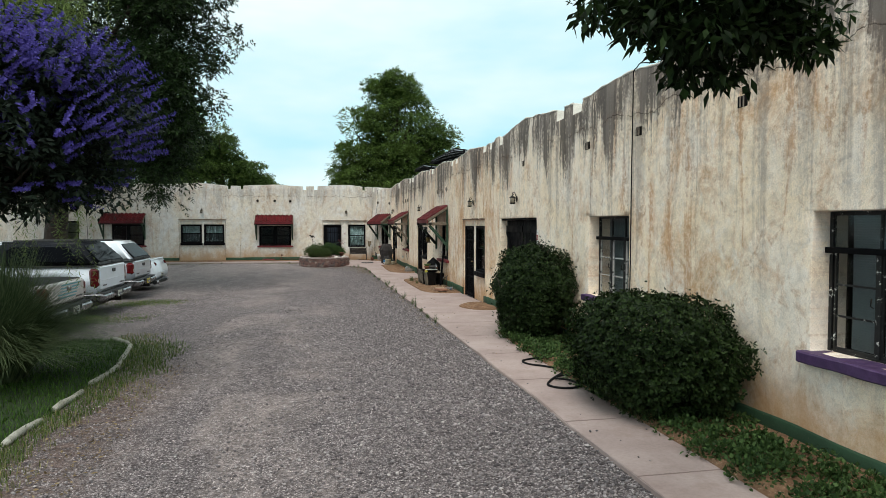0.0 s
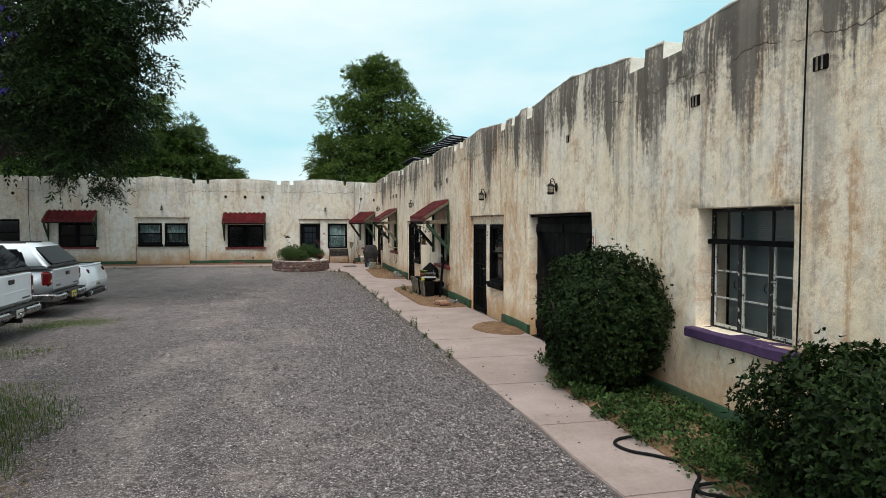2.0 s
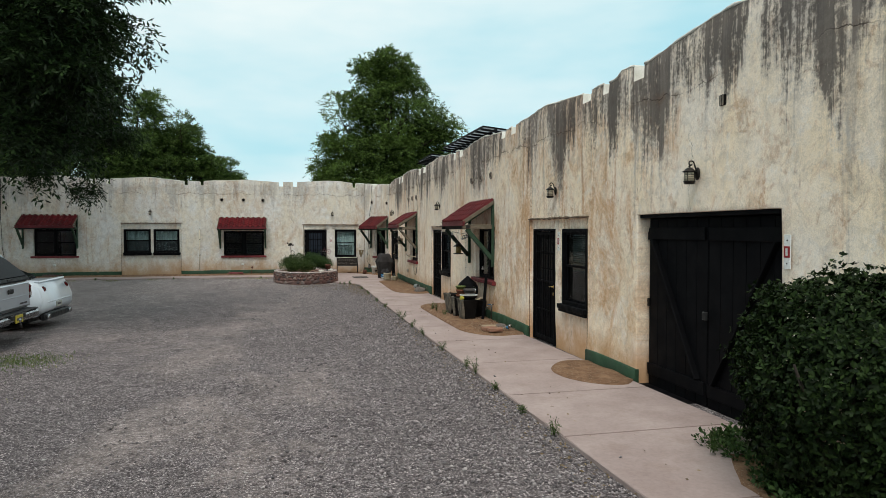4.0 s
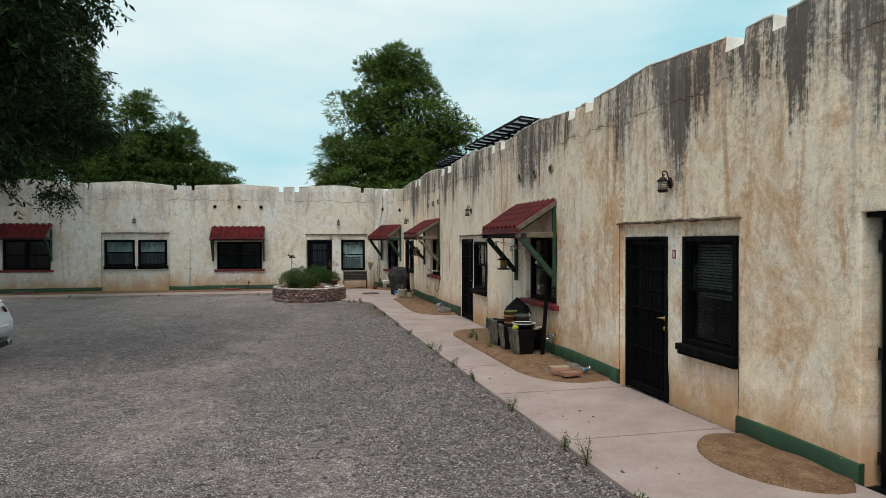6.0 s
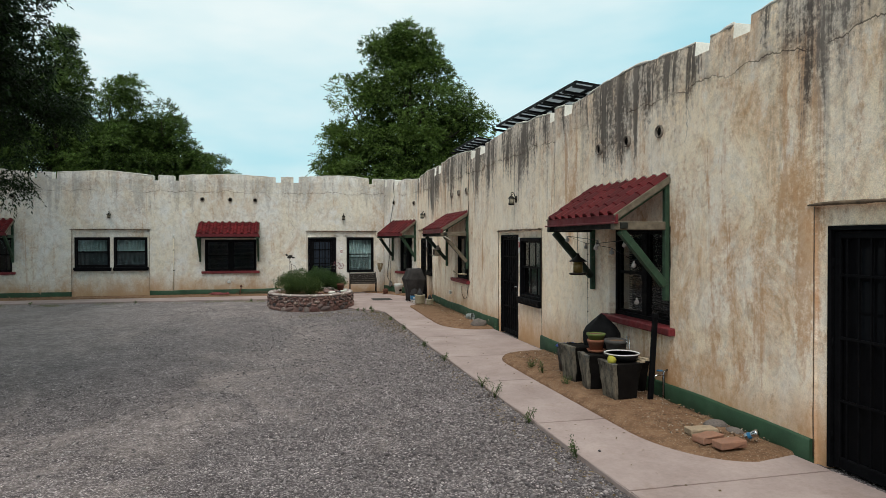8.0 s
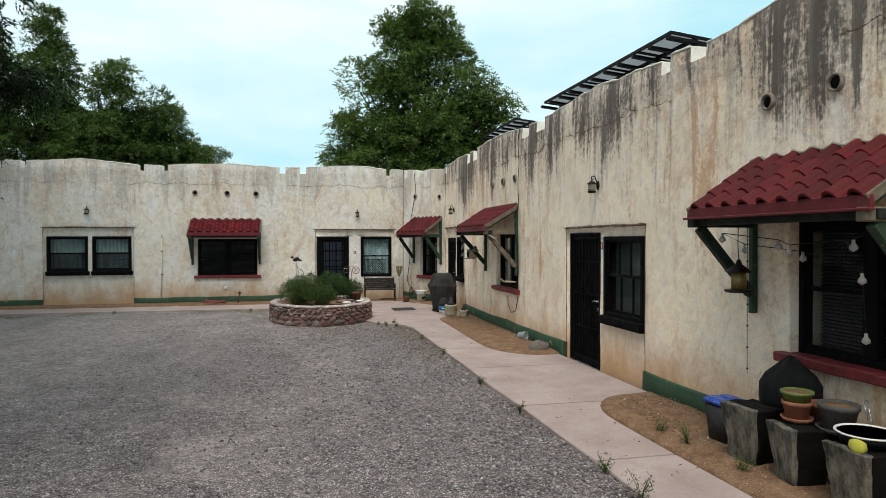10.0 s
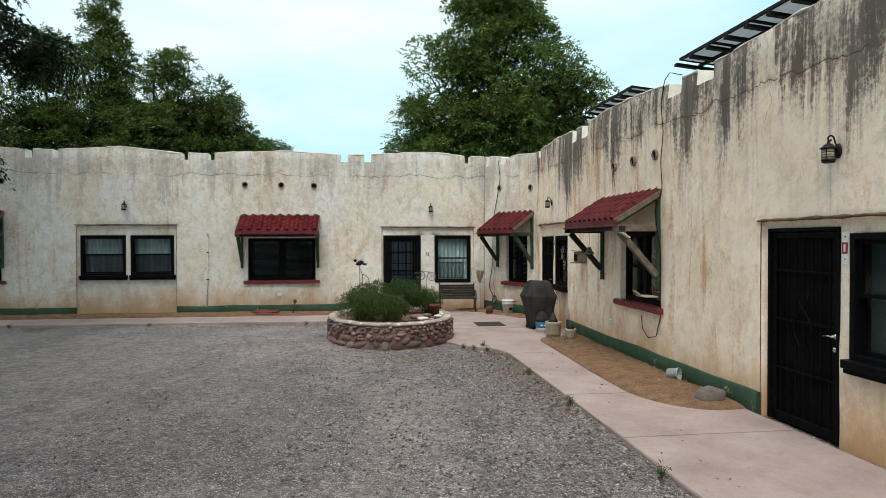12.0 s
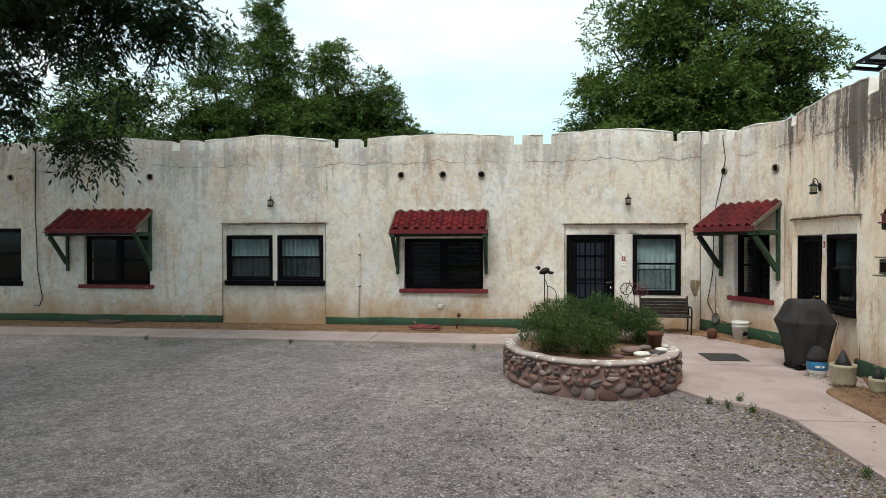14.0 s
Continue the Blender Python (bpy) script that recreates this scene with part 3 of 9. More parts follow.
    bev.width, bev.segments, bev.limit_method, bev.angle_limit = 0.022, 2, "ANGLE", radians(50)
    return tagged(ob, label, "wall", kind="structure")


E_NOTCH = [(2.75, 3.0), (3.45, 3.7), (6.53, 6.85), (9.70, 10.06), (10.45, 10.78), (14.07, 14.30), (14.96, 15.12), (15.50, 15.78), (18.68, 18.90), (19.28, 19.52),
           (22.64, 22.90), (23.29, 23.48), (27.18, 27.55), (27.95, 28.32), (31.50, 31.85), (32.15, 32.40), (34.62, 34.80)]
E_TOP = [(-6, 3.95), (-1, 4.0), (2.7, 3.9), (3.0, 3.92), (3.7, 3.92), (5.1, 4.02), (6.5, 3.86), (6.85, 3.93), (8.2, 4.02), (9.7, 3.94), (10.1, 3.94), (10.45, 3.96), (10.8, 3.95), (12.5, 4.09),
         (14.05, 3.92), (14.3, 3.96), (14.7, 3.98), (14.74, 3.9), (15.8, 3.91), (17.3, 4.0), (18.7, 3.9), (19.5, 3.9), (21.0, 3.99), (22.6, 3.9), (22.9, 3.94), (23.3, 3.95), (23.5, 3.92),
         (25.3, 4.04), (27.2, 3.94), (28.3, 3.96), (30.0, 4.06), (31.5, 4.02), (31.9, 3.98), (33.4, 4.03), (34.6, 3.93), (35.1, 3.90)]
E_OPEN = [(3.3, 4.80, 0.86, 2.06), (8.08, 9.38, 0.87, 2.07), (11.75, 14.17, -0.25, 2.08), (16.84, 17.80, -0.25, 1.91), (15.62, 16.52, 0.72, 1.91), (19.98, 21.43, 0.80, 1.96),
          (25.13, 26.15, -0.25, 1.91), (23.93, 24.99, 0.74, 1.85), (28.55, 29.97, 0.82, 1.94), (33.80, 34.62, -0.25, 1.88), (32.70, 33.56, 0.83, 1.89)]
E_REC = [(15.55, 17.91, 2.07, 0.05), (23.83, 26.23, 1.98, 0.05), (32.64, 34.69, 2.14, 0.05)]
wall_east = adobe_wall("wall_east", EAST, -6.0, 35.1, E_TOP, E_NOTCH, 3.75, E_OPEN, E_REC, STUCCO_E, "cream adobe wall with dark rain streaks and a notched parapet")

C_NOTCH = [(1.26, 1.46), (2.0, 2.14)]
C_TOP = [(0, 3.90), (0.7, 3.96), (1.25, 3.92), (1.5, 4.0), (2.0, 4.05), (CORNER_LEN, 4.07)]
C_OPEN = [(0.33, 1.25, 0.72, 1.95)]
wall_corner = adobe_wall("wall_corner", CORNER, 0.0, CORNER_LEN, C_TOP, C_NOTCH, 3.80, C_OPEN, [], STUCCO_C, "cream adobe corner wall set aslant between the wings")

N_NOTCH = [(-2.95, -2.80), (-0.28, -0.10), (0.34, 0.52), (3.74, 3.90), (4.40, 4.57), (7.52, 7.66), (8.12, 8.29), (11.16, 11.33), (11.90, 12.05), (15.4, 15.56), (16.05, 16.2)]
N_TOP = [(-3.35, 4.07), (-2.8, 4.08), (-1.75, 4.18), (-0.3, 4.09), (0.5, 4.07), (1.97, 4.16), (3.74, 4.07), (4.6, 4.07), (6.07, 4.2), (7.5, 4.1), (8.3, 4.1), (9.6, 4.2), (11.1, 4.1), (12.0, 4.1), (13.6, 4.2), (15.4, 4.1), (24, 4.15)]
N_OPEN = [(-1.60, -0.60, -0.25, 1.93), (-2.96, -1.98, 0.66, 1.93), (1.19, 2.92, 0.75, 1.86), (4.77, 5.82, 0.92, 1.94), (5.94, 7.02, 0.92, 1.94), (8.87, 10.49, 0.80, 1.94), (12.08, 13.2, 0.88, 2.12)]
N_REC = [(-3.04, -0.56, 2.14, 0.05), (4.69, 7.11, 2.19, 0.05)]
wall_north = adobe_wall("wall_north", NORTH, -3.35, 24.0, N_TOP, N_NOTCH, 3.88, N_OPEN, N_REC, STUCCO_N, "pale adobe wall with a notched parapet and red awnings")

# rear walls, roof decks and floors that close the two wings
def coping(wall, line, u0, u1, tops, notches):
    """The lip of old whitewash that runs over the top edge of each merlon."""
    cuts = [u0] + [u for pair in sorted(notches) for u in pair] + [u1]
    for a, b in zip(cuts[0::2], cuts[1::2]):
        n = max(3, round((b - a) / 0.11))
        pts, rad = [], []
        for i in range(n + 1):
            u = a + 0.012 + (b - a - 0.024) * i / n
            p = line.p0 + line.d * u + Vector((0, 0, float(np.interp(u, [t[0] for t in tops], [t[1] for t in tops]))))
            lift = noise.noise(p * 2.3) * 0.022 + noise.noise(p * 7.0) * 0.012
            swell = noise.noise(p * 0.9) * 0.022 + noise.noise(p * 3.1) * 0.010
            pts.append(p + line.n * (swell - 0.022) + Vector((0, 0, lift - 0.010)))
            rad.append(max(0.004, 0.016 + 0.020 * noise.noise(p * 4.3 + Vector((7, 0, 0)))))
        part("coping", tube(bmesh.new(), pts, rad, 7), WHITEWASH, wall, "lip of old whitewash")


coping(wall_east, EAST, -6.0, 35.1, E_TOP, E_NOTCH)
coping(wall_corner, CORNER, 0.0, CORNER_LEN, C_TOP, C_NOTCH)
coping(wall_north, NORTH, -3.35, 24.0, N_TOP, N_NOTCH)
tagged(part("wall_rear_east", boxes((11.0, 11.3, -6.0, 44.0, -0.3, 3.9), (4.56, 11.0, -6.0, -5.7, -0.3, 3.9), (8.0, 11.0, 43.7, 44.0, -0.3, 3.9)), STUCCO_N), "plain rear wall of the east wing", "wall", kind="structure")
tagged(part("wall_rear_north", boxes((-24.0, 8.0, 43.7, 44.0, -0.3, 4.0), (-24.0, -23.7, 37.5, 43.7, -0.3, 4.0)), STUCCO_N), "plain rear wall of the north wing", "wall", kind="structure")
tagged(part("roof_east", boxes((4.56, 11.0, -5.7, 37.5, 3.3, 3.45), (4.56, 11.0, 37.5, 43.7, 3.3, 3.45)), ROOFING), "flat felt roof behind the parapet", "roof", kind="structure")
tagged(part("roof_north", boxes((-23.7, 4.56, 37.51, 43.7, 3.3, 3.45)), ROOFING), "flat felt roof behind the parapet", "roof", kind="structure")
tagged(part("floor", boxes((4.56, 11.0, -5.7, 43.7, -0.3, -0.02), (-23.7, 4.56, 37.51, 43.7, -0.3, -0.02)), DARK_ROOM), "room floor coloured as dark as an unlit room", "floor", kind="structure")
# unseen inner walls, added in the same unlit near-black
tagged(part("partition", boxes(*[(4.56, 11.0, y, y + 0.12, -0.02, 3.3) for y in (6.4, 10.6, 14.9, 18.9, 22.9, 27.2, 31.6)], *[(x, x + 0.12, 37.51, 43.7, -0.02, 3.3) for x in (-16, -11.6, -8.0, -3.9, 0.1, 3.6)]), DARK_ROOM), "added inner wall coloured as dark as an unlit room", "wall", kind="structure")

# ---- green base along the walls ----
GREEN_RUNS = [(EAST, -5.9, 11.75), (EAST, 14.15, 15.55), (EAST, 17.91, 23.83), (EAST, 26.23, 32.64), (EAST, 34.69, 35.08), (CORNER, 0.02, CORNER_LEN - 0.02),
              (NORTH, -0.56, 4.69), (NORTH, 7.11, 23.9)]
for line, a, b in GREEN_RUNS:
    bm = bmesh.new()
    n = max(2, int((b - a) / 0.25))
    rows = []
    for i in range(n + 1):
        u = a + (b - a) * i / n
        top = (0.12 if line is NORTH else 0.165) + noise.noise(Vector((u * 1.1, line.p0.x, 3))) * 0.025
        out = 0.034 + noise.noise(Vector((u * 0.9, line.p0.y, 9))) * 0.008
        rows.append([bm.verts.new(v) for v in ((u, -0.02, -0.25), (u, out + 0.006, -0.25), (u, out, top - 0.015), (u, out - 0.012, top), (u, -0.02, top))])
    for r0, r1 in zip(rows, rows[1:]):
        for k in range(4):
            bm.faces.new((r0[k], r1[k], r1[k + 1], r0[k + 1])).smooth = True
    bm.faces.new(rows[0]), bm.faces.new(rows[-1])
    tagged(part("baseboard", bm, GREEN_BASE, m=line.m(0)), "dark green painted base along the wall foot", "baseboard", kind="structure")

# ---- ground ----
def sheet(name, xs, ys, height, material):
    v = [(x, y, height(x, y)) for y in ys for x in xs]
    w = len(xs)
    f = [(j * w + i, j * w + i + 1, (j + 1) * w + i + 1, (j + 1) * w + i) for j in range(len(ys) - 1) for i in range(w - 1)]
    return new(name, raw_mesh(name, v, f, material, True))


def yard_height(x, y):
    h = ground_z(x, y)
    if -9 < x < 2.6 and -3 < y < 37:
        h += noise.noise(Vector((x * 0.5, y * 0.35, 0))) * 0.02 + noise.noise(Vector((x * 2, y * 2, 4))) * 0.006
    return h


gx = [-900, -300, -120, -60, -40, -25, -15, -11] + [-9 + 0.25 * i for i in range(47)] + [2.6, 3, 4, 6, 12, 25, 60, 120, 300, 900]
gy = [-900, -300, -100, -40, -20, -8] + [-5 + 0.3 * i for i in range(141)] + [40, 46, 60, 90, 150, 300, 900]
ground = sheet("ground", gx, gy, yard_height, GRAVEL)
tagged(ground, "grey gravel yard with trodden earth patches", "ground", kind="structure")

# ---- the pink concrete walk: slabs with open joints ----
JOINTS = [-3.2, -1.6, 0.1, 1.4, 2.9, 4.45, 5.85, 7.55, 9.17, 10.75, 12.3, 13.85, 15.7, 17.66, 19.5, 21.52, 23.4, 25.6, 27.3, 30.17]
pavement = thing("pavement", Matrix(), "pink concrete walk with joints along the wall", "pavement", kind="structure")


def slab(pts, z, drop=0.16):
    """A cast slab with a softly rounded rim."""
    bm = bmesh.new()
    vs = [bm.verts.new((x, y, z + ground_z(x, y))) for x, y in pts]
    f = bm.faces.new(vs)
    if f.normal.z < 0:
        f.normal_flip()
    r = bmesh.ops.extrude_face_region(bm, geom=[f])
    for e in r["geom"]:
        if isinstance(e, bmesh.types.BMVert):
            e.co.z -= drop
    top = [e for e in bm.edges if all(v.co.z > z - 0.1 + ground_z(*v.co.xy) for v in e.verts)]
    bmesh.ops.bevel(bm, geom=top, offset=0.008, segments=2, affect="EDGES")
    return bm


for a, b in zip(JOINTS, JOINTS[1:]):
    wob = [noise.noise(Vector((0, y * 0.8, 5))) * 0.03 for y in (a, (a + b) / 2, b)]
    part("slab", slab([(2.40 + wob[0], a + 0.005), (4.16, a + 0.005), (4.16, b - 0.005), (2.40 + wob[2], b - 0.005), (2.40 + wob[1], (a + b) / 2)], 0.035), CONCRETE, pavement)
part("slab", slab([(2.40, 30.175), (4.16, 30.175), (4.16, 33.2), (1.9, 33.2), (1.5, 31.6), (1.75, 31.05), (2.02, 30.85), (2.28, 30.6)], 0.035), CONCRETE, pavement)
part("slab", slab([(1.2, 33.21), (4.16, 33.21), (4.16, 35.05), (3.4, 36.95), (-0.2, 36.95), (-0.2, 34.74), (0.5, 34.0)], 0.035), CONCRETE, pavement)
for a, b in ((-0.21, -3.2), (-3.21, -6.4), (-6.41, -9.6), (-9.61, -12.8), (-12.81, -17.0), (-17.01, -22.0)):
    part("slab", slab([(b, 34.72 - 0.028 * b), (a, 34.72 - 0.028 * a), (a, 35.95 - 0.012 * a), (b, 35.95 - 0.012 * b)], 0.05), CONCRETE, pavement)


# ---- soil beds ----
def soil_bed(name, pts, label, rise=0.05, base=0.045):
    """A low bed with a soft rim: rings shrunk towards the middle."""
    cx, cy = sum(p[0] for p in pts) / len(pts), sum(p[1] for p in pts) / len(pts)
    fine = []
    for (x0, y0), (x1, y1) in zip(pts, pts[1:] + pts[:1]):
        k = max(1, int(math.hypot(x1 - x0, y1 - y0) / 0.12))
        fine += [(x0 + (x1 - x0) * i / k, y0 + (y1 - y0) * i / k) for i in range(k)]
    bm, rings = bmesh.new(), []
    for s, h in ((1.0, -0.03), (0.985, 0.006), (0.93, 0.4 * rise), (0.8, 0.8 * rise), (0.55, rise), (0.25, rise)):
        ring = []
        for x, y in fine:
            px, py = cx + (x - cx) * s, cy + (y - cy) * (s if s > 0.9 else s)
            ring.append(bm.verts.new((px, py, base + ground_z(px, py) + h + (noise.noise(Vector((px * 3, py * 3, 1))) * 0.02 + noise.noise(Vector((px * 9, py * 9, 1))) * 0.008) * (s < 0.99))))
        rings.append(ring)
    n = len(fine)
    for r0, r1 in zip(rings, rings[1:]):
        for k in range(n):
            bm.faces.new((r0[k], r0[(k + 1) % n], r1[(k + 1) % n], r1[k])).smooth = True
    bm.faces.new(rings[-1])
    return tagged(part(name, bm, SOIL), label, "soil bed", kind="structure")


def arc_pts(cx, cy, rx, ry, a0, a1, n=10):
    return [(cx + rx * math.cos(radians(a0 + (a1 - a0) * i / n)), cy + ry * math.sin(radians(a0 + (a1 - a0) * i / n))) for i in range(n + 1)]


soil_bed("soil_bed", [(4.19, 14.2)] + [(4.19, 15.5)] + arc_pts(4.0, 14.75, 0.62, 0.78, 75, 255, 14) + [(4.0, 14.0)], "small bare earth bed by the black garage doors", 0.03)
soil_bed("soil_bed", [(4.19, 18.05), (4.19, 23.7)] + arc_pts(3.75, 22.6, 0.6, 1.0, 80, 180, 8) + [(3.14, 21.4), (3.14, 20.2)] + arc_pts(3.8, 19.0, 0.66, 1.05, 180, 265, 8), "bare earth bed with clutter under the awning")
soil_bed("soil_bed", [(4.19, 26.4), (4.19, 32.5)] + arc_pts(3.7, 31.3, 0.45, 0.55, 60, 180, 6) + [(3.22, 30.0), (3.18, 28.6)] + arc_pts(3.9, 27.5, 0.72, 1.15, 180, 270, 8), "bare earth bed under the bird tray window")
soil_bed("soil_bed", [(4.19, -4.0), (4.19, 11.6), (3.55, 11.6), (3.2, 11.0), (3.12, 9.0), (3.12, 6.0), (3.1, -4.0)], "planting bed along the wall", 0.04)
soil_bed("soil_bed", [(-0.4, 35.98), (-0.4, 37.12), (-12.0, 37.12), (-22.0, 37.12), (-22.0, 36.26), (-12.0, 36.12), (-6.0, 36.05)], "bare earth strip between walk and wall", 0.05, 0.02)
soil_bed("soil_bed", [(3.3, 36.9), (4.1, 35.2), (4.15, 34.75), (3.75, 34.85), (3.1, 36.15), (2.6, 36.5), (2.5, 37.1), (3.2, 37.1)], "bare earth corner bed by the broom", 0.03)


# ---- windows ----
def pane(parent, u0, u1, z0, z1, y, name="pane", material=None):
    ob = part(name, boxes((u0, u1, y - 0.003, y + 0.003, z0, z1)), material or GLASS, parent)
    ob.visible_shadow = False
    return ob


def slats(u0, u1, z0, z1, y, n):
    bm = bmesh.new()
    step = (z1 - z0) / n
    for i in range(n):
        z = z0 + step * (i + 0.5)
        box(bm, u0, u1, -0.012, 0.012, -0.0012, 0.0012, Matrix.Translation((0, y, z)) @ Matrix.Rotation(radians(62), 4, "X"))
    return bm


def folds(u0, u1, z0, z1, y, waves):
    bm, cols = bmesh.new(), []
    n = waves * 6
    for i in range(n + 1):
        u = u0 + (u1 - u0) * i / n
        yy = y + math.sin(i / 6 * math.tau) * 0.018 + noise.noise(Vector((u * 5, y, z0))) * 0.01
        cols.append((bm.verts.new((u, yy, z0)), bm.verts.new((u, yy, z1))))
    for a, b in zip(cols, cols[1:]):
        bm.faces.new((a[0], b[0], b[1], a[1])).smooth = True
    return bm


def sash_window(name, line, u0, u1, z0, z1, inset, label, cover="blind", sill=True, muntins=False, cover_mat=None):
    """A black double-hung window with a box sill, an upper and a lower sash, and a blind or curtain behind."""
    w = thing(name, line.m(0), label, "window", kind="structure")
    y = -inset
    f = 0.055
    part("window_frame", boxes((u0, u0 + f, y - 0.10, y + 0.012, z0, z1), (u1 - f, u1, y - 0.10, y + 0.012, z0, z1), (u0 + f, u1 - f, y - 0.10, y + 0.012, z1 - f, z1), (u0 + f, u1 - f, y - 0.10, y + 0.012, z0, z0 + f), bevel=0.004), BLACK, w)
    # added dark lining, shade in its colour, over the bright reveal behind the glass
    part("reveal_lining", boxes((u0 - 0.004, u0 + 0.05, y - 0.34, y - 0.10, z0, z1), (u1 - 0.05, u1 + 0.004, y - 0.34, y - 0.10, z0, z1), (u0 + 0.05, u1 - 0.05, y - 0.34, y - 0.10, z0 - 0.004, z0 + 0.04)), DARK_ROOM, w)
    a, b, mid = u0 + f, u1 - f, (z0 + z1) / 2 + 0.02
    s = 0.035
    for nm, lo, hi, yy in (("upper_sash", mid - 0.02, z1 - f, y - 0.03), ("lower_sash", z0 + f, mid + 0.02, y - 0.06)):
        sash = part(nm, boxes((a, a + s, yy - 0.03, yy, lo, hi), (b - s, b, yy - 0.03, yy, lo, hi), (a + s, b - s, yy - 0.03, yy, hi - s, hi), (a + s, b - s, yy - 0.03, yy, lo, lo + s),
                              *([(a + (b - a) * k / 3 - 0.014, a + (b - a) * k / 3 + 0.014, yy - 0.025, yy - 0.005, lo + s, hi - s) for k in (1, 2)] if muntins else [])), BLACK, w)
        pane(sash, a + s, b - s, lo + s, hi - s, yy - 0.015)
    if sill:
        part("window_sill", boxes((u0 - 0.05, u1 + 0.02, y - 0.06, 0.055, z0 - 0.07, z0 + 0.004), (u0 - 0.04, u1 + 0.01, y - 0.06, 0.035, z0 - 0.115, z0 - 0.07), bevel=0.006), BLACK, w)
    if cover == "blind":
        part("blind", slats(a, b, z0 + f, z1 - f, y - 0.16, int((z1 - z0) / 0.021)), cover_mat or BLIND, w, "pale slatted blind")
    elif cover == "half_blind":
        part("blind", slats(a, b, mid - 0.1, z1 - f, y - 0.16, int((z1 - mid) / 0.03)), cover_mat or BLIND, w, "half-lowered slatted blind")
    elif cover == "full_curtain":
        part("curtain", folds(a, b, z0 + f, z1 - f, y - 0.17, 8), CURTAIN, w, "pale blue-green curtain")
        lat = part("lattice_frame", boxes((a + 0.14, b - 0.06, y - 0.052, y - 0.046, z0 + f + 0.06, z0 + f + 0.075), (a + 0.14, b - 0.06, y - 0.052, y - 0.046, mid - 0.13, mid - 0.115), (a + 0.14, a + 0.155, y - 0.052, y - 0.046, z0 + f + 0.06, mid - 0.115), (b - 0.075, b - 0.06, y - 0.052, y - 0.046, z0 + f + 0.06, mid - 0.115)), BLACK, w)
        grid = bmesh.new()
        for i in range(-9, 18):
            for s_ in (-1, 1):
                x0, x1, lo, hi = a + 0.15, b - 0.07, z0 + f + 0.07, mid - 0.12
                c0 = x0 + (x1 - x0) * i / 9
                t0, t1 = (lo, hi)
                q0, q1 = c0, c0 + s_ * (hi - lo)
                pts = [(q0, t0), (q1, t1)]
                k0, k1 = 0.0, 1.0
                for edge_, sign in ((x0, 1), (x1, -1)):
                    d0, d1 = sign * (q0 - edge_), sign * (q1 - edge_)
                    if d0 < 0 and d1 < 0:
                        k1 = -1
                    elif d0 < 0:
                        k0 = max(k0, d0 / (d0 - d1))
                    elif d1 < 0:
                        k1 = min(k1, d0 / (d0 - d1))
                if k1 > k0 + 0.02:
                    tube(grid, [(q0 + (q1 - q0) * k0, y - 0.05, t0 + (t1 - t0) * k0), (q0 + (q1 - q0) * k1, y - 0.05, t0 + (t1 - t0) * k1)], 0.004, 4)
        part("lattice", grid, BLACK, lat)
    elif cover == "curtain":
        part("curtain", folds(a, b, mid - 0.02, z1 - f, y - 0.17, 9), CURTAIN, w, "pale blue-green pleated curtain")
        part("lower_curtain", folds(a, b, z0 + f, mid - 0.02, y - 0.20, 7), CURTAIN_DIM, w, "lower part of the curtain with its shade in the colour")
    return w


def slider_window(name, line, u0, u1, z0, z1, label, sill_out=0.10, cover=True):
    """A wide black window under an awning: two lights, screens, and a red sill."""
    w = thing(name, line.m(0), label, "window", kind="structure")
    y, f = -0.10, 0.06
    mid = (u0 + u1) / 2
    part("window_frame", boxes((u0, u0 + f, y - 0.1, y, z0, z1), (u1 - f, u1, y - 0.1, y, z0, z1), (u0 + f, u1 - f, y - 0.1, y, z1 - f, z1), (u0 + f, u1 - f, y - 0.1, y, z0, z0 + f), (mid - 0.06, mid + 0.06, y - 0.1, y - 0.005, z0 + f, z1 - f), bevel=0.004), BLACK, w)
    half = (z0 + z1) / 2
    for a, b in ((u0 + f, mid - 0.06), (mid + 0.06, u1 - f)):
        sash = part("sash", boxes((a, a + 0.03, y - 0.06, y - 0.03, z0 + f, z1 - f), (b - 0.03, b, y - 0.06, y - 0.03, z0 + f, z1 - f), (a + 0.03, b - 0.03, y - 0.06, y - 0.03, half - 0.02, half + 0.02), (a + 0.03, b - 0.03, y - 0.06, y - 0.03, z0 + f, z0 + f + 0.03), (a + 0.03, b - 0.03, y - 0.06, y - 0.03, z1 - f - 0.03, z1 - f)), BLACK, w)
        pane(sash, a + 0.03, b - 0.03, half + 0.02, z1 - f - 0.03, y - 0.045)
        pane(sash, a + 0.03, b - 0.03, z0 + f + 0.03, half - 0.02, y - 0.045)
    if cover:
        # added over the whole opening so that the window reads as unlit
        part("blind", slats(u0 + f, u1 - f, z0 + f, z1 - f, y - 0.18, 34), BLIND_DARK, w, "near-black slatted blind with the room's dimness in its colour")
    sill = bmesh.new()
    box(sill, u0 - 0.11, u1 + 0.10, -0.12, sill_out - 0.02, z0 - 0.075, z0 + 0.01)
    bmesh.ops.subdivide_edges(sill, edges=[e for e in sill.edges if abs((e.verts[0].co - e.verts[1].co).x) > 0.3], cuts=12)
    for v in sill.verts:
        v.co += Vector((0, noise.noise(v.co * 5), noise.noise(v.co * 4 + Vector((3, 0, 0))))) * 0.006
    part("window_sill", soften(sill, 0.01), RED_PAINT, w, "flaking dark red sill")
    return w


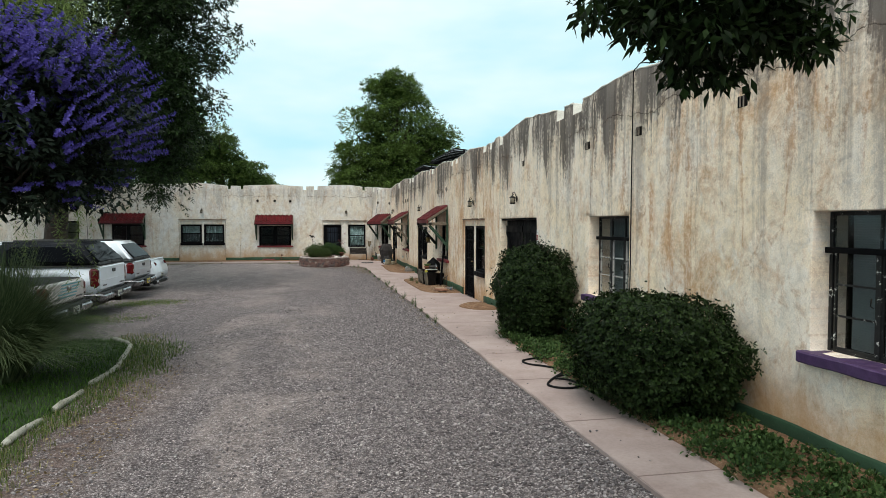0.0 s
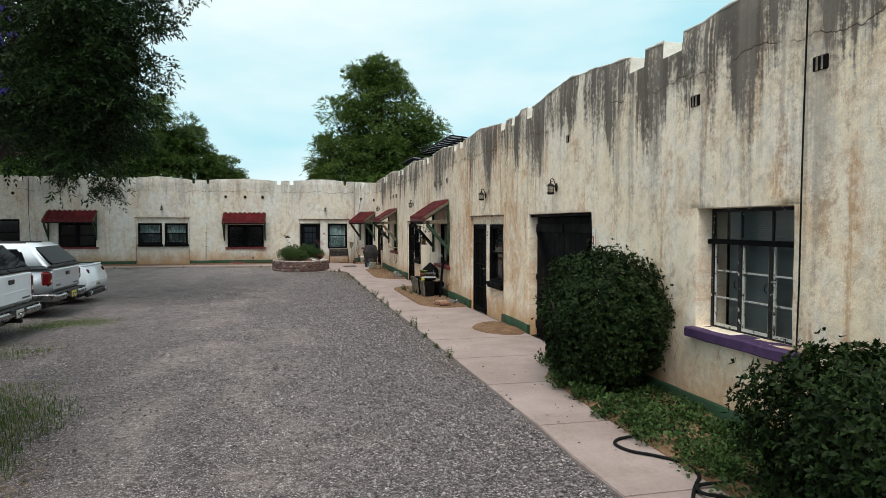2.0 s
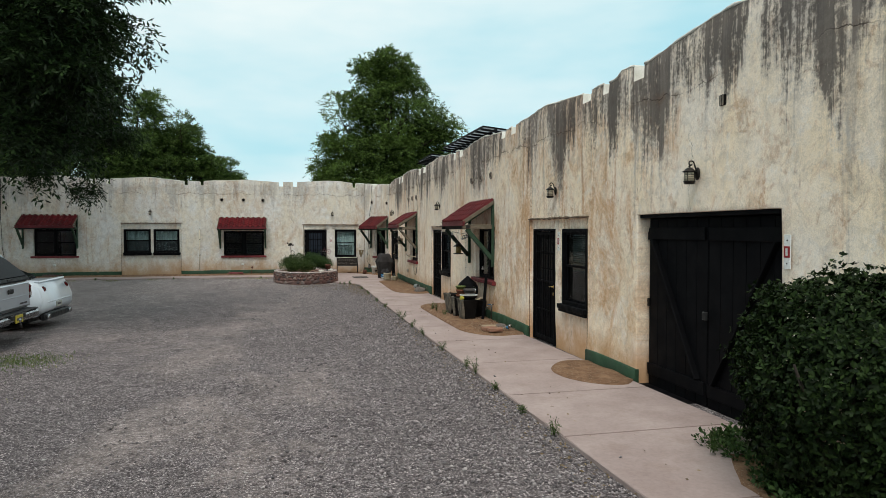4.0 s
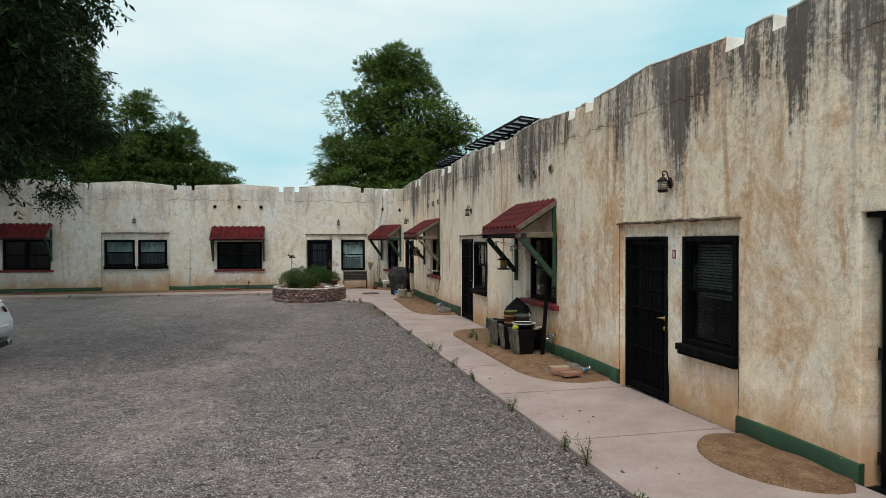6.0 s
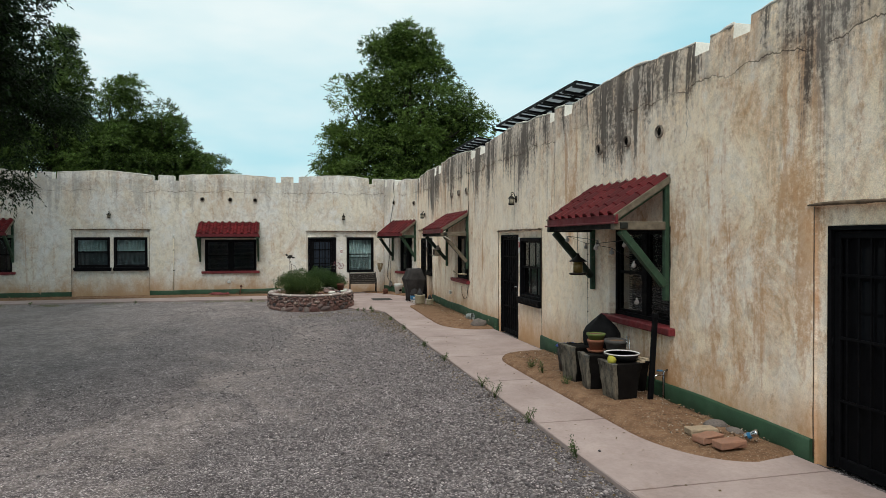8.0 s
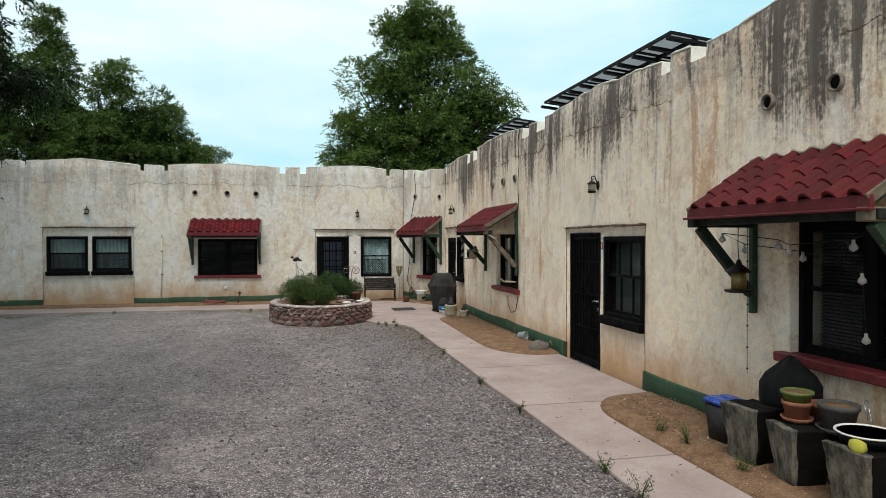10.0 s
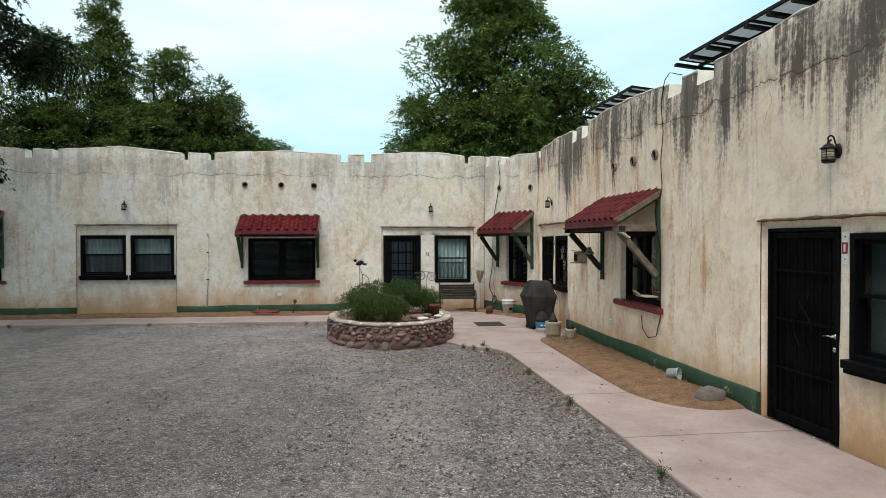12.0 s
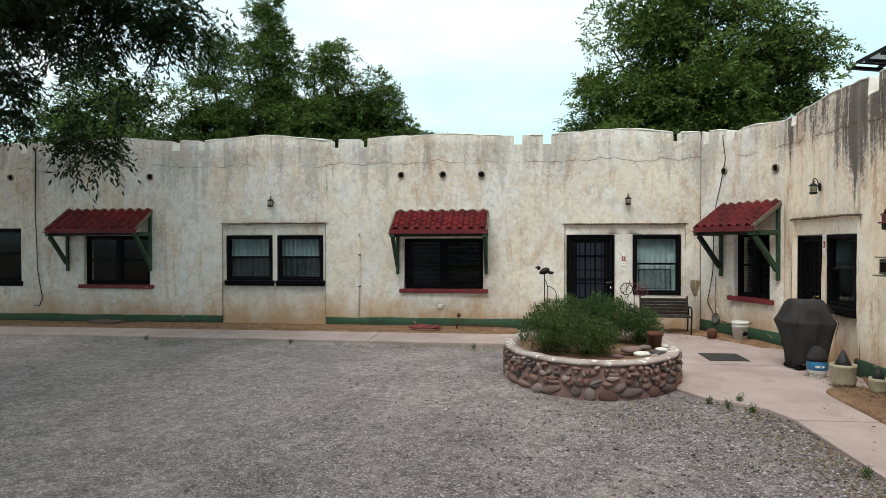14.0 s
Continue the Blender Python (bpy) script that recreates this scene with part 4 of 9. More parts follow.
def casement_window(name, line, u0, u1, z0, z1, inset, cols, rows, label, bars=WHITE_STEEL, bars_label="flaking white steel casement"):
    """Old steel casements: a fixed top row, a heavy transom, and side-hung lights below, with flaking paint."""
    w = thing(name, line.m(0), label, "window", kind="structure")
    y, f = -inset, 0.035
    zt = z1 - (z1 - z0) * 0.27
    part("window_frame", boxes((u0, u0 + f, y - 0.04, y, z0, z1), (u1 - f, u1, y - 0.04, y, z0, z1), (u0 + f, u1 - f, y - 0.04, y, z1 - f, z1), (u0 + f, u1 - f, y - 0.04, y, z0, z0 + 0.02), bevel=0.003), STEEL, w)
    part("transom", boxes((u0 - 0.0, u1, y - 0.03, y + 0.05, zt - 0.03, zt + 0.02), bevel=0.005), BLACK, w)
    step = (u1 - u0 - 2 * f) / cols
    for i in range(cols):
        a, b = u0 + f + step * i, u0 + f + step * (i + 1)
        if i:
            part("mullion", boxes((a - 0.022, a + 0.022, y - 0.035, y + 0.012, z0 + 0.02, zt - 0.03), (a - 0.009, a + 0.009, y - 0.03, y, zt + 0.02, z1 - f), bevel=0.003), STEEL, w)
        light = part("casement", boxes((a + 0.022, a + 0.04, y - 0.03, y - 0.004, z0 + 0.02, zt - 0.03), (b - 0.04, b - 0.022, y - 0.03, y - 0.004, z0 + 0.02, zt - 0.03), (a + 0.04, b - 0.04, y - 0.03, y - 0.004, z0 + 0.02, z0 + 0.045)), bars, w, bars_label)
        hgt = (zt - 0.03 - z0 - 0.045) / rows
        for k in range(rows):
            lo = z0 + 0.045 + hgt * k
            pane(light, a + 0.04, b - 0.04, lo + 0.008, lo + hgt - 0.008, y - 0.018)
            if k:
                part("glazing_bar", boxes((a + 0.04, b - 0.04, y - 0.026, y - 0.006, lo - 0.008, lo + 0.008)), bars, light)
        pane(w, a + 0.01, b - 0.01, zt + 0.02, z1 - f, y - 0.018)
        part("latch", piped([(a + 0.05, y + 0.0, z0 + 0.42), (a + 0.05, y + 0.03, z0 + 0.44), (a + 0.05, y + 0.02, z0 + 0.50)], 0.006, 6), IRON, light)
    part("blind", slats(u0 + f + 0.02, u1 - f - 0.10, z0 + 0.03, z1 - 0.02, y - 0.12, 56), BLIND_PALE, w, "grey slatted blind behind the panes")
    sill = bmesh.new()
    box(sill, u0 - 0.12, u1 + 0.06, -inset, 0.10, z0 - 0.10, z0 - 0.0)
    bmesh.ops.subdivide_edges(sill, edges=[e for e in sill.edges if abs((e.verts[0].co - e.verts[1].co).x) > 0.3], cuts=14)
    for v in sill.verts:
        v.co += Vector((0, noise.noise(v.co * 6), noise.noise(v.co * 4 + Vector((3, 0, 0))))) * 0.008
    part("window_sill", soften(sill, 0.012), PURPLE, w, "flaking purple sill")
    return w


casement_window("window_1", EAST, 3.3, 4.80, 0.86, 2.06, 0.17, 3, 3, "old black steel casement window with a purple sill", STEEL, "")
casement_window("window_2", EAST, 8.08, 9.38, 0.87, 2.07, 0.17, 3, 3, "old steel casement window with flaking white paint and a purple sill")
sash_window("window_3", EAST, 15.62, 16.52, 0.72, 1.91, 0.03, "black sash window with a half-lowered blind", "half_blind")
slider_window("window_4", EAST, 19.98, 21.43, 0.80, 1.96, "dark two-light window with a red sill under an awning")
sash_window("window_5", EAST, 23.93, 24.99, 0.74, 1.85, 0.03, "black barred sash window with a grey blind", "blind", muntins=True)
slider_window("window_6", EAST, 28.55, 29.97, 0.82, 1.94, "dark two-light window with a flaking red sill under an awning")
sash_window("window_7", EAST, 32.70, 33.56, 0.83, 1.89, 0.03, "black sash window with a heavy sill", "none")
slider_window("window_8", CORNER, 0.33, 1.25, 0.72, 1.95, "dark corner window with a slatted blind and red sill")
sash_window("window_9", NORTH, -2.96, -1.98, 0.66, 1.93, 0.03, "black sash window with a pale curtain and lattice screen", "full_curtain", sill=False)
slider_window("window_10", NORTH, 1.19, 2.92, 0.75, 1.86, "wide dark window with a red sill under an awning")
sash_window("window_11", NORTH, 4.77, 5.82, 0.92, 1.94, 0.03, "black sash window with a pleated curtain", "curtain")
sash_window("window_12", NORTH, 5.94, 7.02, 0.92, 1.94, 0.03, "black sash window with a pleated curtain", "curtain")
slider_window("window_13", NORTH, 8.87, 10.49, 0.80, 1.94, "wide dark window with a flaking red sill under an awning", cover=False)
sash_window("window_14", NORTH, 12.08, 13.2, 0.88, 2.12, 0.08, "dark sash window with a red sill", "none")


# ---- doors ----
def screen_door(name, line, u0, u1, z1, label, floor=-0.05, ornament=True, handle=BRASS, hinge_low=True, solid=False, glass=None):
    """A black iron security door: frame, upright bars, cross rails, a dark leaf behind, and a handle."""
    d = thing(name, line.m(0), label, "door", kind="structure")
    y, f, g = -0.06, 0.06, floor
    part("door_frame", boxes((u0, u0 + 0.035, -0.16, -0.03, g, z1), (u1 - 0.035, u1, -0.16, -0.03, g, z1), (u0 + 0.035, u1 - 0.035, -0.16, -0.03, z1 - 0.035, z1), bevel=0.004), BLACK, d)
    a, b = u0 + 0.04, u1 - 0.04
    part("gate_frame", boxes((a, a + f, y - 0.03, y, g + 0.01, z1 - 0.04), (b - f, b, y - 0.03, y, g + 0.01, z1 - 0.04), (a + f, b - f, y - 0.03, y, z1 - 0.10, z1 - 0.04), (a + f, b - f, y - 0.03, y, g + 0.01, g + 0.10), bevel=0.004), BLACK, d)
    n = 7
    for i in range(n):
        u = a + f + (b - a - 2 * f) * (i + 0.5) / n
        part("upright", boxes((u - 0.007, u + 0.007, y - 0.022, y - 0.006, g + 0.10, z1 - 0.10)), BLACK, d)
    for z in (g + 0.55, g + 1.05, g + 1.55):
        part("rail", boxes((a + f, b - f, y - 0.026, y - 0.004, z - 0.01, z + 0.01)), BLACK, d)
    if ornament:
        for s in (-1, 1):
            cu = (a + b) / 2
            pts = [(cu + s * (0.02 + 0.11 * math.sin(k / 12 * math.pi * 1.5)), y + 0.004, g + 0.80 + 0.55 * k / 12) for k in range(13)]
            part("scroll", piped(pts, 0.008, 6), BLACK, d)
    leaf = part("door_leaf", boxes((a, b, -0.14, -0.10, g + 0.01, z1 - 0.04), bevel=0.003), BLACK_DOOR, d)
    if not solid:
        w, z0, zt = b - a, g + (1.0 if glass is None else 0.35), z1 - 0.16
        for i in range(3):
            for k in range(3 if glass is None else 5):
                c0, c1 = a + 0.17 + (w - 0.34) * i / 3, a + 0.17 + (w - 0.34) * (i + 1) / 3
                n_ = 3 if glass is None else 5
                r0, r1 = z0 + (zt - z0) * k / n_, z0 + (zt - z0) * (k + 1) / n_
                part("pane", boxes((c0 + 0.012, c1 - 0.012, -0.098, -0.094, r0 + 0.012, r1 - 0.012)), glass or DOOR_GLASS, leaf)
    hu = a + 0.03
    h = part("door_handle", turned([(0.0, 0), (0.026, 0), (0.028, 0.012), (0.012, 0.016), (0.011, 0.045), (0.0, 0.048)], 14, pose(hu, y, g + 0.98, -90)), handle, d, "brass handle" if handle is BRASS else "chrome handle")
    part("lever", piped([(hu, y + 0.04, g + 0.98), (hu + 0.05, y + 0.045, g + 0.985), (hu + 0.11, y + 0.04, g + 0.97)], 0.009, 8), handle, h)
    part("deadbolt", turned([(0.0, 0), (0.026, 0), (0.024, 0.02), (0.0, 0.022)], 14, pose(hu, y, g + 0.86, -90)), handle, d)
    for z in (g + 0.25, g + 1.0, z1 - 0.3):
        part("hinge", turned([(0.0, -0.045), (0.011, -0.045), (0.011, 0.045), (0.0, 0.045)], 8, pose(b + 0.012, y + 0.004, z)), BLACK, d)
    return d


DOOR_GLASS = plain_glass("dim_door_glass", (0.008, 0.009, 0.011), 0.2, 0.08)
screen_door("door_2", EAST, 16.84, 17.80, 1.91, "black iron security door with a brass handle", -0.03, False)
screen_door("door_3", EAST, 25.13, 26.15, 1.91, "black iron security door with scrollwork", -0.07, True, CHROME, solid=True)
screen_door("door_4", EAST, 33.80, 34.62, 1.88, "black iron security door", -0.06, False, solid=True)
screen_door("door_5", NORTH, -1.60, -0.60, 1.93, "black barred security door with panes behind", -0.06, False, CHROME, glass=plain_glass("pale_door_glass", (0.025, 0.032, 0.045), 0.12, 0.1))

dd = thing("door_1", EAST.m(0), "tall black double plank doors, padlocked, in a deep opening", "door", kind="structure")
for a, b in ((11.80, 12.95), (12.97, 14.12)):
    leaf = part("door_leaf", boxes((a, b, -0.20, -0.15, -0.06, 2.03), bevel=0.004), BLACK_DOOR, dd)
    k = 6
    for i in range(k):
        c0, c1 = a + (b - a) * i / k, a + (b - a) * (i + 1) / k
        part("plank", boxes((c0 + 0.003, c1 - 0.003, -0.15, -0.138, -0.05, 2.02), bevel=0.003), BLACK_DOOR, leaf)
    for z in (0.18, 1.85):
        part("ledge", boxes((a + 0.02, b - 0.02, -0.138, -0.11, z - 0.07, z + 0.07), bevel=0.004), BLACK_DOOR, leaf)
    s = 1 if a > 12.5 else -1
    mid = (a + b) / 2
    part("brace", timber((mid + s * 0.45, -0.122, 1.78), (mid - s * 0.45, -0.122, 0.26), 0.10, 0.028), BLACK_DOOR, leaf)
    for z in (0.2, 1.0, 1.82):
        u = b - 0.005 if s > 0 else a + 0.005
        part("hinge", boxes((u - 0.02, u + 0.02, -0.132, -0.118, z - 0.05, z + 0.05), bevel=0.004), IRON, leaf)
part("padlock", boxes((12.91, 12.99, -0.11, -0.08, 0.93, 1.02), bevel=0.008), STEEL, dd, "small steel padlock")
part("threshold", boxes((11.77, 14.15, -0.30, 0.02, -0.20, -0.015), bevel=0.01), BLACK_DOOR, dd)
part("lintel", boxes((11.77, 14.15, -0.30, -0.02, 2.035, 2.078), bevel=0.006), BLACK_DOOR, dd)

BROW = worn("shadowed_broken_plaster", (0.24, 0.165, 0.105), (0.05, 0.036, 0.027), 9.0, 0.95, bump=0.6, fine=30.0)
# projecting plaster brows and cracked edges of the recesses, their shadow put into the brown
for line, a, b, z in ((EAST, 15.50, 17.96, 2.075), (EAST, 23.78, 26.28, 1.985), (EAST, 32.5, 34.85, 2.145), (NORTH, -3.10, -0.50, 2.145), (NORTH, 4.64, 7.16, 2.195)):
    bm = bmesh.new()
    n = 22
    pts = [(a + (b - a) * i / n, 0.012 + 0.006 * math.sin(i * 1.7), z + 0.012 + noise.noise(Vector((a + i * 0.21, z, 0))) * 0.012) for i in range(n + 1)]
    tube(bm, pts, [0.012 + 0.012 * abs(noise.noise(Vector((i * 0.6, a, 3)))) * 2 if 0 < i < n else 0.006 for i in range(n + 1)], 7)
    for u in (a + 0.055, b - 0.055):
        tube(bm, [(u + 0.006 * noise.noise(Vector((u, k * 0.7, 2))), -0.002, 0.02 + (z - 0.02) * k / 12) for k in range(13)], [0.004 + 0.006 * abs(noise.noise(Vector((u, k * 0.9, 8)))) for k in range(13)], 5)
    tagged(part("trim", bm, BROW, m=line.m(0)), "rough brown plaster brow over a door recess", "trim", kind="structure")


# ---- tiled awnings ----
def barrel_tile_mesh():
    """One barrel tile, 0.2 wide and 0.24 long, falling along -Y."""
    bm, rows = bmesh.new(), []
    prof = [(-0.100, 0.0), (-0.075, -0.006), (-0.05, 0.0), (-0.042, 0.022), (-0.022, 0.046), (0.005, 0.055), (0.032, 0.046), (0.052, 0.022), (0.060, 0.0), (0.08, -0.006), (0.104, 0.0)]
    for yy, lift in ((0.0, 0.0), (-0.235, 0.014), (-0.247, 0.012)):
        rows.append([bm.verts.new((x * 1.0, yy, z + lift)) for x, z in prof])
    low = [bm.verts.new((x * 0.97, -0.247, z * 0.82 - 0.004)) for x, z in prof]
    rows.append(low)
    rows.append([bm.verts.new((x * 0.97, 0.0, z * 0.82 - 0.014)) for x, z in prof])
    for r0, r1 in zip(rows, rows[1:]):
        for k in range(len(prof) - 1):
            bm.faces.new((r0[k], r0[k + 1], r1[k + 1], r1[k])).smooth = True
    return mesh_of("tile", bm, RED_TILE)


MORTAR_PALE = worn("pale_mortar", (0.46, 0.41, 0.34), (0.20, 0.16, 0.13), 12.0, 0.95)
TILE = barrel_tile_mesh()


def awning(line, u0, u1, label, out=0.66, ztop=2.53, zlow=2.09, reach=None, seed=0):
    """Barrel tiles on a sloping deck, a red flashing, and two green timber brackets."""
    rnd = random.Random(seed)
    a = thing("awning", line.m(u0), label, "awning", "tiled awnings over the windows")
    w = u1 - u0
    slope = math.atan2(ztop - zlow, out)
    length = math.hypot(out, ztop - zlow)
    part("deck", timber((w / 2, 0.0, ztop - 0.035), (w / 2, out, zlow - 0.035), w - 0.04, 0.022, 0), GREY_WOOD, a)
    cols = max(3, round(w / 0.225))
    pitch = w / cols
    rows = 4
    for j in range(rows):
        for i in range(cols):
            s = length * (j) / rows
            m = Matrix.Translation((pitch * (i + 0.5) + rnd.uniform(-0.004, 0.004), 0.0, ztop)) @ Matrix.Rotation(-slope, 4, "X") @ Matrix.Translation((0, s + 0.0, -0.004 + rnd.uniform(0, 0.006))) @ Matrix.Rotation(math.pi + rnd.uniform(-0.012, 0.012), 4, "Z") @ Matrix.Diagonal((pitch / 0.2, length / rows / 0.215, 1.0, 1.0))
            part("tile", TILE, None, a, m=m)
    mort = tube(bmesh.new(), [(w * i / 40, 0.012 + 0.012 * rnd.random(), ztop + 0.02 + 0.018 * math.cos(i / 40 * cols * math.tau - math.pi) + 0.01 * rnd.random()) for i in range(41)], [0.007 + 0.014 * rnd.random() for i in range(41)], 6)
    part("mortar", mort, MORTAR_PALE, a, "rough pale mortar along the wall")
    part("flashing", boxes((-0.01, w + 0.01, out - 0.005, out + 0.03, zlow - 0.085, zlow + 0.0), (-0.03, w + 0.03, out + 0.005, out + 0.06, zlow - 0.105, zlow - 0.085), bevel=0.004), RED_METAL, a, "bent red metal flashing")
    zb = zlow - 0.13
    part("front_beam", boxes((-0.02, w + 0.02, out - 0.12, out - 0.03, zb - 0.03, zb + 0.04), bevel=0.006), DARK_WOOD, a)
    for u in (0.05, w - 0.05):
        part("wall_post", boxes((u - 0.032, u + 0.032, 0.0, 0.06, zlow - 0.98, ztop - 0.06), bevel=0.008), GREEN_WOOD, a)
        part("cross_beam", boxes((u - 0.045, u + 0.045, 0.06, out + 0.04, zb - 0.045, zb + 0.05), bevel=0.008), (GREY_WOOD if u < w / 2 else DARK_WOOD) if seed % 2 else GREEN_WOOD, a)
        # the far brace takes the darker copy in place of shade
        part("brace", timber((u, out - 0.06, zb - 0.05), (u, 0.05, zlow - 0.80), 0.075, 0.085), (GREY_WOOD if seed == 3 else GREEN_WOOD) if u < w / 2 or line is NORTH else GREEN_WOOD_SHADED, a)
        part("rafter", timber((u, 0.0, ztop - 0.075), (u, out + 0.02, zlow - 0.072), 0.06, 0.055), GREEN_WOOD, a)
        part("barge_board", timber((u + (0.045 if u > w / 2 else -0.045), 0.0, ztop - 0.035), (u + (0.045 if u > w / 2 else -0.045), out + 0.03, zlow - 0.035), 0.022, 0.075), GREY_WOOD, a, "weathered grey barge board")
    return a


awning(EAST, 19.96, 21.90, "red tiled awning on green timber brackets with grey beams", seed=1)
awning(EAST, 28.50, 30.72, "red tiled awning on weathered brackets with bird feeders", ztop=2.50, seed=3)
awning(CORNER, 0.05, 1.62, "short red tiled awning on green brackets over the corner window", ztop=2.50, zlow=2.07, out=0.6, seed=2)
awning(NORTH, 1.07, 3.11, "red tiled awning on dark green brackets", ztop=2.45, zlow=2.06, seed=4)
awning(NORTH, 8.78, 10.93, "red tiled awning on green brackets under tree shade", ztop=2.53, zlow=2.10, seed=6)


# ---- wall lanterns ----
def lantern(line, u, z, label):
    """A carriage lantern: round back plate, a scroll over the top, a brimmed cap, a banded glass drum and a ribbed foot."""
    l = thing("wall_lantern", line.m(u, 0.012, z) @ Matrix.Scale(0.70, 4), label, "wall lamp", "carriage lanterns on the walls")
    part("back_plate", turned([(0.0, 0.0), (0.078, 0.0), (0.074, 0.016), (0.04, 0.030), (0.0, 0.034)], 18, pose(0, 0, -0.01, -90) @ Matrix.Diagonal((0.8, 1.25, 1, 1))), IRON, l)
    curl = [(0, 0.115 + (0.052 - 0.0045 * k) * math.sin(k * 0.62 - 1.2), 0.135 + (0.052 - 0.0045 * k) * math.cos(k * 0.62 - 1.2)) for k in range(10)]
    part("arm", piped(rounded([(0, 0.02, 0.02), (0, 0.04, 0.08), (0, 0.055, 0.12)] + curl, 2), 0.011, 7), IRON, l)
    part("bracket", piped([(0, 0.02, -0.02), (0, 0.07, 0.04), (0, 0.13, 0.075)], 0.010, 7), IRON, l)
    m = pose(0, 0.14, 0)
    part("finial", turned([(0.0, 0.118), (0.012, 0.11), (0.016, 0.095), (0.008, 0.082), (0.0, 0.08)], 12, m), IRON, l)
    part("cap", turned([(0.0, 0.085), (0.03, 0.078), (0.062, 0.055), (0.070, 0.038), (0.098, 0.026), (0.100, 0.014), (0.0, 0.010)], 20, m), IRON, l)
    glass = part("glass", turned([(0.0, 0.008), (0.070, 0.008), (0.070, -0.125), (0.0, -0.125)], 18, m), LAMP_GLASS, l, "frosted amber lamp glass")
    for z_ in (-0.03, -0.062, -0.094):
        part("band", turned([(0.070, z_ - 0.003), (0.074, z_ - 0.003), (0.074, z_ + 0.003), (0.070, z_ + 0.003)], 18, m), IRON, glass)
    for k in range(4):
        t = k * math.tau / 4 + 0.6
        part("cage_bar", piped([(0.076 * math.cos(t), 0.14 + 0.076 * math.sin(t), 0.012), (0.076 * math.cos(t), 0.14 + 0.076 * math.sin(t), -0.128)], 0.005, 5), IRON, glass)
    part("base", turned([(0.0, -0.122), (0.084, -0.122), (0.088, -0.136), (0.074, -0.146), (0.080, -0.158), (0.060, -0.168), (0.0, -0.170)], 20, m), IRON, l)
    return l


for line, u, z in ((EAST, 12.98, 2.52), (EAST, 16.73, 2.56), (EAST, 25.12, 2.62), (EAST, 33.75, 2.66), (NORTH, -1.83, 2.70), (NORTH, 5.96, 2.72)):
    lantern(line, u - 0.03, z - 0.03, "dark bronze carriage lantern with frosted glass on the wall")


# ---- roof drains, wall vents ----
def drain(line, u, z):
    d = thing("roof_drain", line.m(u, 0, z), "broken clay drain pipe set in the wall", "drain pipe", "clay drain pipes in the walls")
    bm = bmesh.new()
    lathe(bm, [(0.062, -0.06), (0.075, -0.02), (0.078, 0.03), (0.066, 0.04), (0.058, 0.03), (0.055, -0.06)], 14, Matrix.Rotation(radians(-90), 4, "X"))
    for v in bm.verts:
        v.co += Vector((noise.noise(v.co * 30 + Vector((u, 0, z))), 0, noise.noise(v.co * 25 + Vector((z, u, 0))))) * 0.008
    part("pipe_rim", bm, CLAY, d)
    # a black disc paints the shade inside the pipe
    part("hollow", turned([(0.0, 0.0), (0.056, 0.0), (0.05, 0.012), (0.0, 0.014)], 14, pose(0, 0.004, 0, -90)), DEEP_BLACK, d)
    return d


for u in (20.17, 20.92, 21.68):
    drain(EAST, u, 3.06)
for u in (28.68, 29.43, 30.19):
    drain(EAST, u, 3.02)
for line, u, z in ((CORNER, 0.18, 3.09), (CORNER, 1.5, 3.17), (NORTH, 1.22, 3.24), (NORTH, 2.06, 3.25), (NORTH, 2.98, 3.25), (NORTH, 8.83, 3.29), (NORTH, 12.32, 3.32)):
    drain(line, u, z)


def wall_vent(u, z, w, h):
    v = thing("wall_vent", EAST.m(u, 0, z), "small barred vent hole in the stained wall", "vent", "barred vents under the parapet")
    # a solid black plate stands for the shaded hole
    part("hollow", boxes((-w, w, -0.01, 0.012, -h, h), bevel=0.010), DEEP_BLACK, v)
    for s in (-0.36, 0.3):
        part("bar", boxes((w * s - 0.010, w * s + 0.010, 0.012, 0.020, -h, h), bevel=0.003), CLAY, v)


for u in (5.75, 7.84, 9.44):
    wall_vent(u, 3.17, 0.078, 0.058)
wall_vent(12.57, 3.18, 0.05, 0.055)


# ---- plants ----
# near-black leaves: the canopy's shade is put into the colour
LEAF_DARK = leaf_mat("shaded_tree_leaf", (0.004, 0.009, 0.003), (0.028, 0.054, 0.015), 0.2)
# wide tone ranges paint dark hollows and bright highlights leaf by leaf
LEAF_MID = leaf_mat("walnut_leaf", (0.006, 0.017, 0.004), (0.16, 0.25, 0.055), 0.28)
LEAF_FAR = leaf_mat("pecan_leaf", (0.006, 0.016, 0.004), (0.14, 0.225, 0.052), 0.28)
LEAF_SHRUB = leaf_mat("shrub_leaf", (0.004, 0.009, 0.003), (0.030, 0.054, 0.014), 0.12, 0.5, 0.1)
LEAF_COVER = leaf_mat("ground_cover_leaf", (0.014, 0.034, 0.010), (0.085, 0.145, 0.045), 0.22)
LEAF_WILLOW = leaf_mat("willow_leaf", (0.10, 0.15, 0.035), (0.20, 0.26, 0.08), 0.4)
LEAF_VITEX = leaf_mat("chaste_tree_leaf", (0.008, 0.014, 0.009), (0.026, 0.038, 0.024), 0.15)
LEAF_HERB = leaf_mat("lavender_leaf", (0.022, 0.045, 0.012), (0.105, 0.15, 0.045), 0.2)
GRASS = leaf_mat("grass_blade", (0.018, 0.052, 0.009), (0.085, 0.16, 0.028), 0.3)
GRASS_VERGE = leaf_mat("verge_grass_blade", (0.040, 0.080, 0.016), (0.13, 0.19, 0.050), 0.3)
GRASS_DRY = leaf_mat("dry_grass_blade", (0.10, 0.12, 0.04), (0.30, 0.27, 0.13), 0.3)
